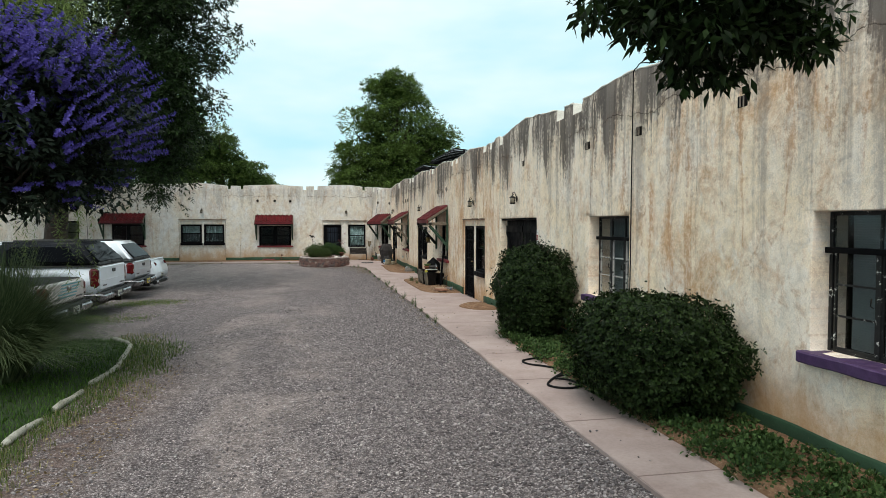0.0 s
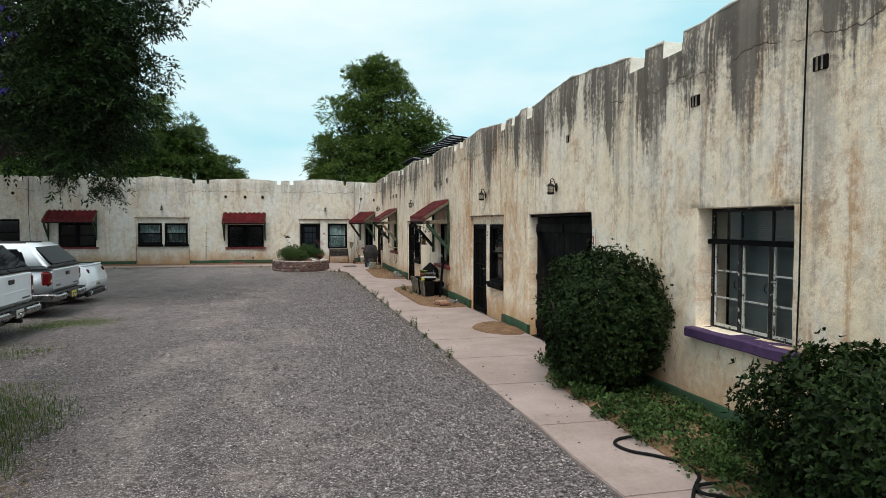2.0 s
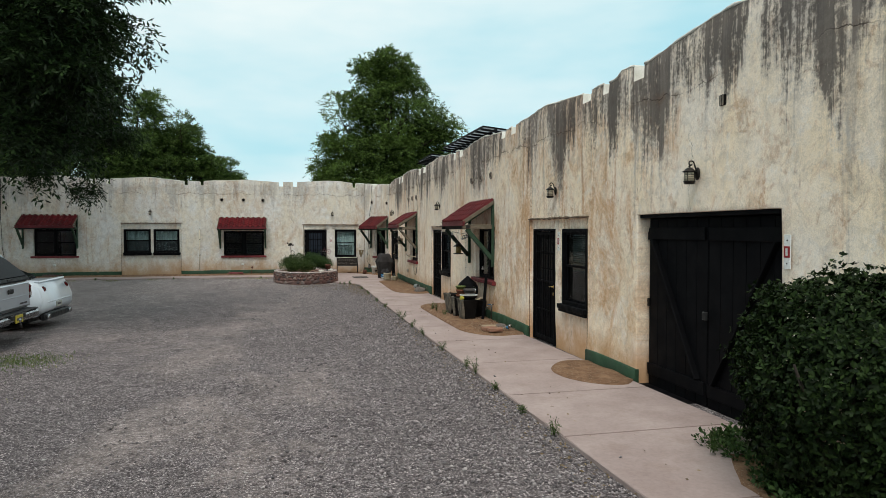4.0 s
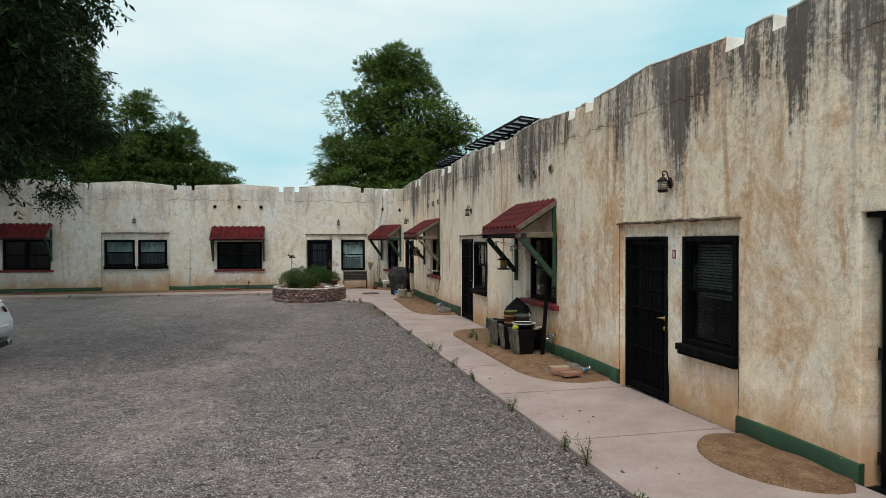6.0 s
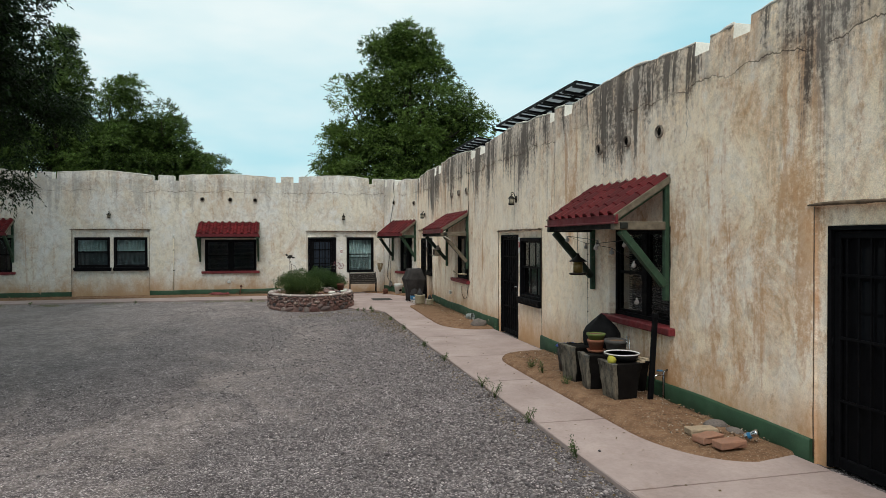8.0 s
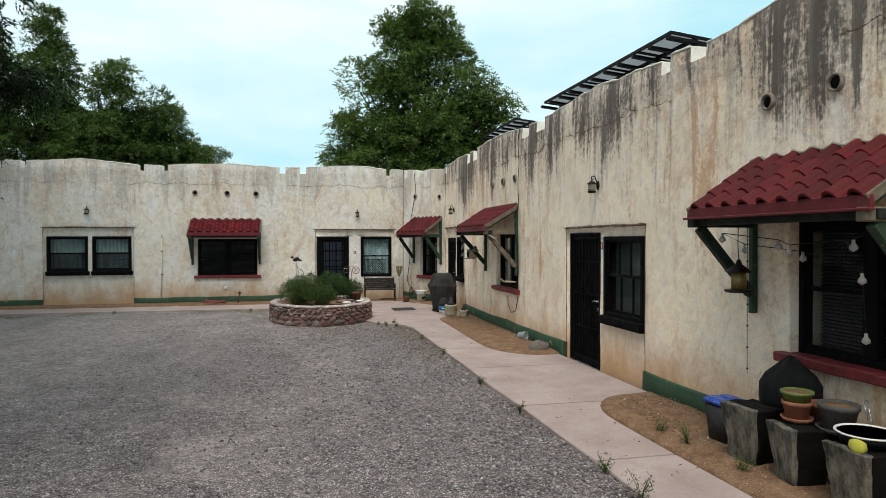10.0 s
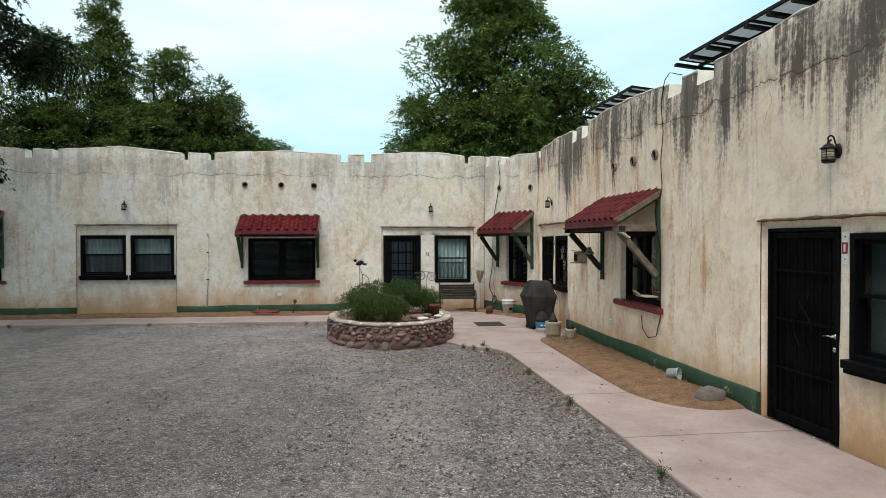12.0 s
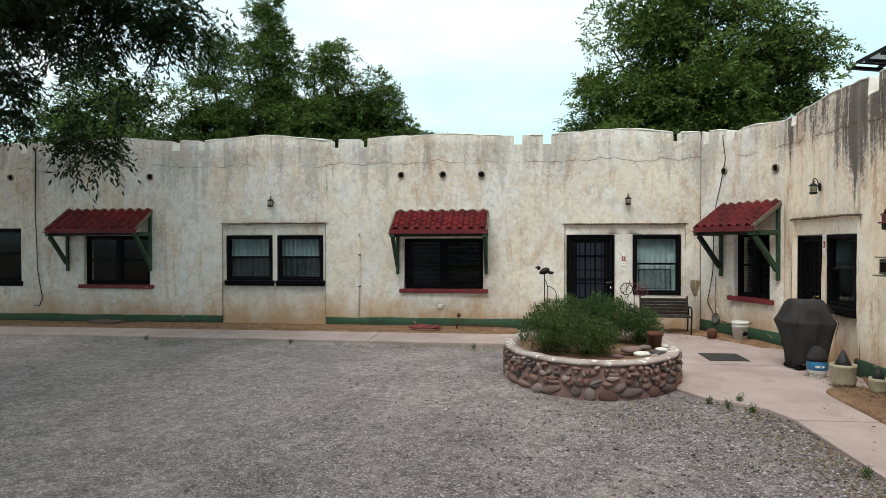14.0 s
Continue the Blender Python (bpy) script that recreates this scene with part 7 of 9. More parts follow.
    if decal == "side":
        for a, b, z in ((-1.25, -0.86, 0.16), (-0.98, -0.55, 0.10)):
            part("side_decal", boxes((a, b, -half - 0.004, -half + 0.01, deck - z - 0.05, deck - z + 0.01), bevel=0.003), GREY_MARK, body)
    if decal == "gate":
        for k in range(5):
            part("teal_decal", boxes((0.035, 0.039, -half * 0.55 + 0.05 * k, half * 0.35 + 0.07 * k, zb + 0.26 + 0.055 * k, zb + 0.285 + 0.055 * k)), TEAL, gate, "faded teal lettering")
    return car


pickup(-4.66, 19.22, 0.99, 1.52, PAINT_SILVER, "silver pickup with a white camper cap, parked in the row", PAINT_WHITE, 1.57, zb=0.44, deck=1.05, decal="side", plate=PLATE_YELLOW)
pickup(-4.47, 15.80, 1.05, 1.60, PAINT_WHITE, "white pickup with a black camper cap, parked in the row", PAINT_BLACK, 1.62, zb=0.42, deck=1.10, lamp_h=0.40, length=5.6)
pickup(-4.44, 12.95, 0.98, 1.62, PAINT_GREY, "pale grey open pickup with teal lettering on its tailgate", None, None, zb=0.38, deck=0.93, decal="gate", length=5.5)


def sedan():
    car = thing("sedan", pose(-4.70, 21.72, ground_z(-4.5, 21.7) - 0.01), "white saloon car with a sculpted rear, parked in the row", "car")
    L, half = 4.8, 0.90
    prof = [(-0.06, 0.30), (0.02, 0.46), (0.03, 0.62), (-0.03, 0.80), (-0.10, 0.93), (-0.22, 0.96), (-0.62, 0.955), (-1.25, 0.96), (-3.3, 0.93), (-4.3, 0.80), (-L + 0.1, 0.62), (-L, 0.40), (-L + 0.15, 0.22)]
    body = part("body", side_solid(prof, half, [-L + 0.95, -1.05], 0.37, 0.33, 0.12, 0.06), PAINT_WHITE, car)
    cabin = part("cabin", prism((-3.4, -0.55, half * 0.86), (-2.55, -1.45, half * 0.62), 0.93, 1.38, 0.09), PAINT_WHITE, car)
    part("rear_window", plate4((-0.60, -half * 0.70, 0.97), (-0.60, half * 0.70, 0.97), (-1.36, half * 0.52, 1.335), (-1.36, -half * 0.52, 1.335), 0.03, 0.06), CAR_GLASS, cabin)
    for s in (-1, 1):
        part("side_window", plate4((-3.1, s * half * 0.82, 0.98), (-1.0, s * half * 0.82, 0.98), (-1.55, s * half * 0.655, 1.32), (-2.55, s * half * 0.655, 1.32), 0.02, 0.05), CAR_GLASS, cabin)
        lamp = part("tail_lamp", plate4((-0.36, s * (half * 0.945), 0.80), (0.0, s * half * 0.70, 0.77), (-0.03, s * half * 0.66, 0.87), (-0.34, s * (half * 0.92), 0.885), 0.03, 0.02), LAMP_RED, car, "slim red tail lamp")
        part("exhaust", turned([(0.0, 0), (0.05, 0), (0.055, 0.06), (0.04, 0.065), (0.0, 0.03)], 14, pose(0.0, s * 0.62, 0.27, 0, 90, 0)), CHROME, car)
    part("deck_lip", boxes((-0.20, -0.08, -half * 0.78, half * 0.78, 0.945, 0.985), bevel=0.018), PAINT_WHITE, body)
    part("diffuser", boxes((-0.10, 0.015, -half * 0.80, half * 0.80, 0.20, 0.34), bevel=0.03), BUMPER_BLACK, car)
    part("bumper_crease", boxes((-0.02, 0.036, -half * 0.74, half * 0.74, 0.545, 0.57), bevel=0.008), PAINT_WHITE, body)
    pl = part("number_plate", boxes((0.02, 0.034, -0.16, 0.16, 0.42, 0.53), bevel=0.004), PLATE, car)
    part("plate_bar", boxes((0.034, 0.037, -0.11, 0.11, 0.455, 0.495)), GREY_MARK, pl)
    part("underside", boxes((-L + 0.3, -0.3, -half + 0.2, half - 0.2, 0.16, 0.36)), BUMPER_BLACK, car)
    for x in (-L + 0.95, -1.05):
        for s in (-1, 1):
            wheel(car, x, s * (half - 0.12), 0.325, s)
    return car


sedan()


# ---- roof solar panels ----
CELL = leaf_mat("clear_backed_solar_glass", (0.46, 0.49, 0.51), (0.54, 0.57, 0.59), 0.65, 0.2)
ALU_BLACK = worn("black_panel_frame", (0.008, 0.009, 0.011), (0.005, 0.005, 0.006), 8.0, 0.6, spec=0.1)


def solar_array(y0, y1, n, label):
    a = thing("solar_array", pose(5.6, y0, 5.0, 0, 6, 0), label, "solar panels", "roof solar panels")
    step = (y1 - y0) / n
    for i in range(n):
        u = step * i
        p = part("panel", boxes((0.02, 1.62, u + 0.035, u + step - 0.035, -0.006, 0.006)), CELL, a)
        part("panel_frame", boxes((0.0, 1.65, u + 0.01, u + 0.04, -0.022, 0.022), (0.0, 1.65, u + step - 0.04, u + step - 0.01, -0.022, 0.022), (0.0, 0.035, u + 0.04, u + step - 0.04, -0.03, 0.022), (1.62, 1.65, u + 0.04, u + step - 0.04, -0.022, 0.022)), ALU_BLACK, p)
        bm = bmesh.new()
        for j in range(8):
            for k in range(5):
                bmesh.ops.create_cube(bm, size=1.0, matrix=Matrix.Translation((0.11 + 0.195 * j, u + 0.10 + (step - 0.2) * (k + 0.5) / 5, -0.009)) @ Matrix.Rotation(radians(45), 4, "Z") @ Matrix.Diagonal((0.03, 0.03, 0.002, 1)))
        tagged(part("cell_marks", bm, WHITE_PLASTIC, p), kind="stuff")
        if i % 2 == 0:
            part("junction_box", boxes((1.2, 1.36, u + step * 0.45, u + step * 0.6, -0.04, -0.006), bevel=0.008), ALU_BLACK, p)
    for x in (0.42, 1.22):
        part("rail", boxes((x - 0.025, x + 0.025, -0.05, y1 - y0 + 0.05, -0.075, -0.022), bevel=0.004), ALU_BLACK, a)
    k = max(2, 2 * n)
    for i in range(k + 1):
        u = (y1 - y0) * i / k
        part("cross_rail", boxes((-0.05, 1.66, u - 0.05, u + 0.05, -0.125, -0.075), bevel=0.004), ALU_BLACK, a)
        if i % 4 == 0:
            for x in (0.42, 1.22):
                part("post", boxes((x - 0.03, x + 0.03, u - 0.03, u + 0.03, -1.60 + 0.11 * x, -0.12)), ALU_BLACK, a)
    return a


solar_array(25.5, 30.72, 5, "row of framed solar panels above the east parapet")
solar_array(32.72, 35.58, 3, "short row of framed solar panels above the east parapet")


# ---- stone planter ----
MORTAR = worn("red_mortar", (0.27, 0.165, 0.145), (0.15, 0.090, 0.080), 6.0, 0.92, bump=0.5, fine=40.0)
RIM = worn("cement_rim", (0.50, 0.43, 0.40), (0.27, 0.20, 0.18), 3.5, 0.9, bump=0.5, chips=(0.66, 0.62, 0.56), chip_at=0.56)
_m = Nodes("river_stone", 0.75, 0.0, 0.3)
_c = _m.ramp(_m.rand(), (0.0, (0.10, 0.048, 0.042)), (0.3, (0.27, 0.15, 0.125)), (0.55, (0.20, 0.13, 0.115)), (0.78, (0.07, 0.068, 0.074)), (1.0, (0.44, 0.33, 0.28)))
_c = _m.mix(0.6, _c, _m.ramp(_m.noise(22.0, 5, 0.7), (0.3, 0.45), (0.65, 1.1)), "MULTIPLY")
_m.bump(_m.noise(30.0, 5), 0.35, 0.01)
RIVER_STONE = _m.colour(_c)


def pebble_mesh(name, seed, material, rough=0.30):
    bm = bmesh.new()
    bmesh.ops.create_icosphere(bm, subdivisions=2, radius=1.0)
    for v in bm.verts:
        v.co *= 1 + rough * noise.noise(v.co * 1.3 + Vector((seed, 0, 0))) + 0.05 * noise.noise(v.co * 3.1 + Vector((0, seed, 0)))
    for f in bm.faces:
        f.smooth = True
    return mesh_of(name, bm, material)


PX, PY, PRX, PRY, PH = 0.56, 32.46, 1.20, 1.55, 0.45
pl = thing("stone_planter", pose(PX, PY, ground_z(PX, PY)), "oval planter built of rounded red river stones with a cement rim", "planter")


def oval(r, t):
    return r * PRX * math.cos(t), r * PRY * math.sin(t)


bm, rings, K = bmesh.new(), [], 72
for r, z in ((0.985, -0.05), (0.98, 0.15), (0.97, PH - 0.03), (0.84, PH - 0.03), (0.80, 0.2)):
    rings.append([bm.verts.new((*oval(r, k * math.tau / K), z)) for k in range(K)])
for r0, r1 in zip(rings, rings[1:]):
    for k in range(K):
        bm.faces.new((r0[k], r0[(k + 1) % K], r1[(k + 1) % K], r1[k])).smooth = True
part("planter_wall", bm, MORTAR, pl, "red mortar wall")
bm, rings = bmesh.new(), []
for r, z in ((0.95, PH - 0.05), (0.985, PH - 0.045), (0.998, PH - 0.022), (0.985, PH + 0.002), (0.94, PH + 0.012), (0.875, PH + 0.004), (0.85, PH - 0.05)):
    rings.append([bm.verts.new((*oval(r + 0.012 * noise.noise(Vector((math.cos(k * 0.5), k * 0.21, z))), k * math.tau / K), z + 0.012 * noise.noise(Vector((k * 0.3, 0, 5))))) for k in range(K)])
for r0, r1 in zip(rings, rings[1:]):
    for k in range(K):
        bm.faces.new((r0[k], r0[(k + 1) % K], r1[(k + 1) % K], r1[k])).smooth = True
part("rim", bm, RIM, pl, "worn pale cement rim")
bm = bmesh.new()
ring = [bm.verts.new((*oval(0.80, k * math.tau / K), PH - 0.06)) for k in range(K)]
mid = bm.verts.new((0, 0, PH + 0.0))
for k in range(K):
    bm.faces.new((ring[k], ring[(k + 1) % K], mid)).smooth = True
part("earth_fill", bm, SOIL, pl)
PEBBLES = [pebble_mesh("stone", s * 7.3, RIVER_STONE) for s in range(6)]
rnd = random.Random(5)
for row, (z, sz) in enumerate(((0.065, 0.095), (0.165, 0.060), (0.240, 0.052), (0.305, 0.046), (0.365, 0.040))):
    t = rnd.random()
    while t < math.tau + 0.2 * row:
        w = sz * rnd.uniform(0.5, 1.7)
        x, y = oval(0.985, t)
        if not (math.radians(55) < (t % math.tau) < math.radians(125)):
            m = Matrix.Translation((x, y, z + rnd.uniform(-0.028, 0.028))) @ Matrix.Rotation(math.atan2(y * PRX, x * PRY) , 4, "Z") @ Matrix.Rotation(rnd.uniform(-0.45, 0.45), 4, "X") @ Matrix.Diagonal((0.026 + 0.026 * rnd.random(), w * 0.9, sz * rnd.uniform(0.45, 0.9), 1))
            part("stone", rnd.choice(PEBBLES), None, pl, m=m)
        t += (2 * w + rnd.uniform(0.008, 0.05)) / math.hypot(PRX * math.sin(t), PRY * math.cos(t))

zt = ground_z(PX, PY) + PH


def herb(name, x, y, r, h, n, label, seed, material=None):
    """A bushy herb: upright twigs and fine leaves."""
    rng = np.random.default_rng(seed)
    t = thing(name, pose(x, y, zt - 0.03), label, "plant")
    c = grow(rng, [((0, 0, h * 0.45), (r[0], r[1], h * 0.5))], n)
    c[:, 2] = np.abs(c[:, 2])
    v, f = leaf_cloud(c, np.full(len(c), 0.075), 34, 0.045, 0.010, -0.5, rng)
    part("foliage", raw_mesh("foliage", v, f, material or LEAF_HERB), None, t)
    for i in range(26):
        bm = bmesh.new()
        e = Vector(c[rng.integers(len(c))]) + Vector((0, 0, 0.08 + 0.06 * rng.random()))
        tube(bm, [(e.x * 0.3, e.y * 0.3, 0), (e.x * 0.8, e.y * 0.8, e.z * 0.6), e], [0.005, 0.003, 0.0015], 4)
        part("stem", bm, LEAF_HERB, t)
    return t


herb("lavender", -0.02, 31.85, (0.44, 0.52), 0.62, 240, "bushy yellow-green lavender in the stone planter", 101)
herb("lavender", 0.52, 31.70, (0.42, 0.44), 0.56, 210, "bushy grey-green lavender in the stone planter", 102)
herb("lavender", 0.16, 32.70, (0.50, 0.58), 0.74, 270, "tall bushy grey-green lavender in the stone planter", 104)
herb("mint_bush", 0.82, 32.85, (0.54, 0.62), 0.78, 330, "bright green leafy herb in the stone planter", 103, LEAF_COVER)
herb("mint_bush", 1.30, 32.75, (0.38, 0.50), 0.56, 210, "dark green leafy herb beside the rusty pot", 105, LEAF_COVER)

for i, (x, y, s, m) in enumerate(((1.10, 31.45, 0.10, WHITEWASH), (1.30, 31.60, 0.09, RIVER_STONE), (1.42, 31.85, 0.08, WHITEWASH), (1.22, 31.95, 0.11, RIVER_STONE), (1.50, 32.15, 0.09, WHITEWASH), (1.02, 31.75, 0.13, RIVER_STONE), (1.42, 32.4, 0.10, RIVER_STONE), (0.78, 31.3, 0.07, RIVER_STONE), (1.25, 31.42, 0.06, RIVER_STONE), (1.53, 32.55, 0.07, WHITEWASH))):
    tagged(part("loose_rock", pebble_mesh("loose_rock", 20 + i * 3.7, m, 0.3), None, m=Matrix.Translation((x, y, zt + s * 0.22)) @ Matrix.Rotation(i * 1.3, 4, "Z") @ Matrix.Diagonal((s * 1.1, s * 0.75, s * 0.36, 1))), "loose pale or reddish rock laid on the planter rim", "rock", "rocks on the planter")
RUST = worn("rusty_metal", (0.16, 0.055, 0.03), (0.07, 0.028, 0.018), 9.0, 0.85)
TERRACOTTA = worn("terracotta", (0.34, 0.13, 0.07), (0.22, 0.085, 0.05), 8.0, 0.85)


def pot(x, y, z, r, h, material, label, saucer=False, name="flower_pot", filled=True):
    p = thing(name, pose(x, y, z), label, "pot")
    part("pot_wall", turned([(0.0, 0.0), (r * 0.72, 0.0), (r * 0.97, h * 0.78), (r * 1.06, h * 0.80), (r * 1.06, h), (r * 0.96, h), (r * 0.90, h * 0.85), (0.0, h * 0.84)], 22), material, p)
    if filled:
        part("potting_soil", turned([(0.0, h * 0.84), (r * 0.9, h * 0.84), (r * 0.85, h * 0.90), (0.0, h * 0.92)], 18), SOIL, p)
    if saucer:
        part("saucer", turned([(0.0, -0.004), (r * 0.95, -0.004), (r * 1.15, 0.03), (r * 1.08, 0.03), (r * 0.9, 0.008), (0.0, 0.008)], 20), material, p)
    return p


pot(1.38, 32.05, zt, 0.10, 0.22, RUST, "rusty metal pot among the planter rocks")

# garden ornaments on stakes
orn = thing("bird_stake", pose(-0.03, 33.35, zt + 0.10), "black iron garden stake with a bird and a ring", "garden ornament")
part("stake", piped([(0, 0, -0.15), (0, 0, 0.72), (0.0, 0, 0.82)], 0.009, 6), IRON, orn)
part("stake", piped([(0.05, 0, -0.15), (0.05, 0, 0.62), (0.015, 0, 0.74)], 0.007, 6), IRON, orn)
part("ring", piped([(0.05 + 0.14 * math.sin(t), 0, 0.47 + 0.16 * math.cos(t)) for t in np.linspace(0, math.pi, 14)], 0.007, 6), IRON, orn)
bm = bmesh.new()
lathe(bm, [(0.0, -0.10), (0.03, -0.07), (0.055, -0.01), (0.045, 0.05), (0.02, 0.08), (0.0, 0.09)], 12, pose(0, 0, 0.87, 0, 70, 20))
lathe(bm, [(0.0, -0.035), (0.03, -0.015), (0.034, 0.012), (0.012, 0.035), (0.0, 0.06)], 10, pose(-0.09, 0.0, 0.92, 0, -80, 0))
tube(bm, [(0.06, 0, 0.85), (0.12, 0.01, 0.84), (0.15, 0.02, 0.86)], [0.03, 0.028, 0.004], 6)
part("bird", bm, IRON, orn, "dark metal bird")

bike = thing("bicycle_ornament", pose(1.38, 33.6, zt + 0.22) @ Matrix.Scale(0.70, 4), "small red wire bicycle on a garden stake", "garden ornament")
BIKE_RED = worn("faded_red_wire", (0.26, 0.06, 0.08), (0.15, 0.04, 0.05), 9.0, 0.6)
part("stake", piped([(0, 0, -0.4), (0, 0, 0.62)], 0.009, 6), IRON, bike)
for cx_, nm in ((-0.17, 0), (0.17, 1)):
    w = part("wheel", piped([(cx_ + 0.13 * math.cos(t), 0, 0.66 - 0.02 * nm + 0.13 * math.sin(t)) for t in np.linspace(0, math.tau, 22)], 0.011, 6), BIKE_RED if nm else IRON, bike)
    for k in range(8):
        t = k * math.tau / 8
        part("spoke", piped([(cx_, 0, 0.66 - 0.02 * nm), (cx_ + 0.125 * math.cos(t), 0, 0.66 - 0.02 * nm + 0.125 * math.sin(t))], 0.005, 4), BIKE_RED if nm else IRON, w)
part("frame", piped([(-0.17, 0, 0.66), (-0.10, 0, 0.80), (0.08, 0, 0.76), (0.17, 0, 0.64), (0.0, 0, 0.64), (-0.10, 0, 0.80)], 0.008, 6), BIKE_RED, bike)
part("handlebar", piped([(-0.06, 0.05, 0.86), (-0.11, 0.0, 0.85), (-0.10, 0, 0.80)], 0.007, 6), BIKE_RED, bike)
part("saddle", turned([(0.0, 0), (0.04, 0.0), (0.035, 0.015), (0.0, 0.02)], 10, pose(0.07, 0, 0.79)), IRON, bike)

# ---- bench, broom, bucket and the things in the corner ----
gz = ground_z(3, 36) + 0.035
BENCH_WOOD = worn("dark_bench_wood", (0.045, 0.036, 0.031), (0.018, 0.015, 0.013), 9.0, 0.8, spec=0.2)
bench = thing("garden_bench", pose(2.50, 36.66, gz, 0, 0, -3) @ Matrix.Diagonal((0.74, 0.85, 0.85, 1)), "dark weathered slatted garden bench with black iron ends against the wall", "bench")
for i in range(6):
    part("seat_slat", boxes((-0.62, 0.62, -0.47 + 0.074 * i, -0.405 + 0.074 * i, 0.40, 0.43), bevel=0.005), BENCH_WOOD, bench)
for i in range(5):
    part("back_slat", timber((-0.62, -0.04 + 0.018 * i, 0.47 + 0.076 * i), (0.62, -0.04 + 0.018 * i, 0.47 + 0.076 * i), 0.026, 0.074), BENCH_WOOD, bench)
for s in (-0.62, 0.62):
    end = part("bench_end", piped(rounded([(s, -0.46, 0.0), (s, -0.44, 0.22), (s, -0.48, 0.40), (s, -0.48, 0.57), (s, -0.40, 0.63), (s, -0.16, 0.62), (s, -0.10, 0.56), (s, -0.14, 0.52), (s, -0.06, 0.44), (s, 0.05, 0.86)], 2), 0.022, 8), IRON, bench, "black iron bench end")
    part("leg", piped([(s, -0.05, 0.42), (s, -0.04, 0.2), (s, 0.02, 0.0)], 0.022, 8), IRON, end)
    part("seat_rail", piped([(s, -0.46, 0.39), (s, -0.06, 0.39)], 0.016, 6), IRON, end)

STRAW = worn("broom_straw", (0.28, 0.21, 0.12), (0.15, 0.11, 0.065), 30.0, 0.95, bump=0.8, fine=90.0)
HANDLE = worn("broom_handle", (0.42, 0.34, 0.24), (0.30, 0.24, 0.17), 8.0, 0.7)
broom = thing("broom", pose(3.10, 36.45, gz, -21, 6, 8) @ Matrix.Scale(0.88, 4), "straw broom leaning head up against the wall", "broom")
part("handle", piped([(0, 0, 0.0), (0, 0, 0.98)], 0.013, 8), HANDLE, broom)
bm = bmesh.new()
rng = np.random.default_rng(5)
for i in range(90):
    a, b = rng.uniform(-1, 1), rng.uniform(-1, 1)
    tube(bm, [(a * 0.03, b * 0.015, 0.92), (a * 0.09, b * 0.025, 1.08), (a * 0.125 + 0.02, b * 0.02, 1.26 + 0.03 * rng.random())], [0.004, 0.006, 0.004], 4)
tagged(part("bristles", bm, STRAW, broom, "frayed straw bristles"), kind="stuff")
part("binding", turned([(0.0, 0.90), (0.035, 0.90), (0.045, 0.97), (0.05, 1.0), (0.0, 1.0)], 12), STRAW, broom)

bucket = thing("plastic_bucket", pose(3.62, 35.55, gz, 0, 0, 20), "white plastic bucket with a printed dark mark", "bucket")
part("shell", turned([(0.0, 0.0), (0.115, 0.0), (0.145, 0.33), (0.158, 0.335), (0.158, 0.365), (0.148, 0.37), (0.138, 0.36), (0.112, 0.02), (0.0, 0.02)], 26), WHITE_PLASTIC, bucket)
for z in (0.28, 0.31):
    part("hoop", turned([(0.0, z), (0.148, z), (0.152, z + 0.006), (0.148, z + 0.012), (0.0, z + 0.012)], 26), WHITE_PLASTIC, bucket)
part("printed_mark", plate4((-0.06, -0.131, 0.12), (0.05, -0.131, 0.12), (0.06, -0.139, 0.19), (-0.05, -0.139, 0.19), 0.004, 0.02), RUBBER, bucket, "plain dark printed patch")
jar = thing("lantern_jar", pose(3.22, 35.88, gz), "small brown metal candle lantern on the paving", "lantern")
part("jar_body", turned([(0.0, 0.0), (0.085, 0.0), (0.09, 0.16), (0.07, 0.18), (0.0, 0.19)], 16), RUST, jar)
part("bail", piped([(-0.08, 0, 0.16), (-0.04, 0, 0.24), (0.04, 0, 0.24), (0.08, 0, 0.16)], 0.005, 5), IRON, jar)
pan = thing("dustpan", CORNER.m(1.70, 0.03, 0.0), "grey dustpan hung by a cord on the wall", "dustpan")
part("pan", turned([(0.0, -0.012), (0.10, -0.008), (0.105, 0.014), (0.09, 0.008), (0.0, 0.004)], 18, pose(0.0, 0.01, 0.24, -80)), BUMPER_METAL, pan)
part("cord", piped([(0, 0.01, 0.30), (0.02, 0.012, 0.7), (0.0, 0.012, 1.08)], 0.006, 5), IRON, pan)

_m = Nodes("ribbed_rubber_mat", 0.85)
_m.bump(_m.cells(60.0), 0.5, 0.01)
mat = tagged(part("door_mat", boxes((2.50, 3.10, 33.50, 34.15, gz - 0.002, gz + 0.012), bevel=0.005), _m.colour((0.030, 0.027, 0.026))), "black rubber door mat on the pink paving", "door mat")

_m = Nodes("grill_cover_cloth", 0.7, 0.0, 0.15)
_m.bump(_m.noise(90.0, 3), 0.25, 0.004)
COVER = _m.colour(_m.mix(_m.ramp(_m.noise(3.0, 5), (0.35, 0.0), (0.7, 1.0)), (0.022, 0.020, 0.020), (0.050, 0.046, 0.046)))


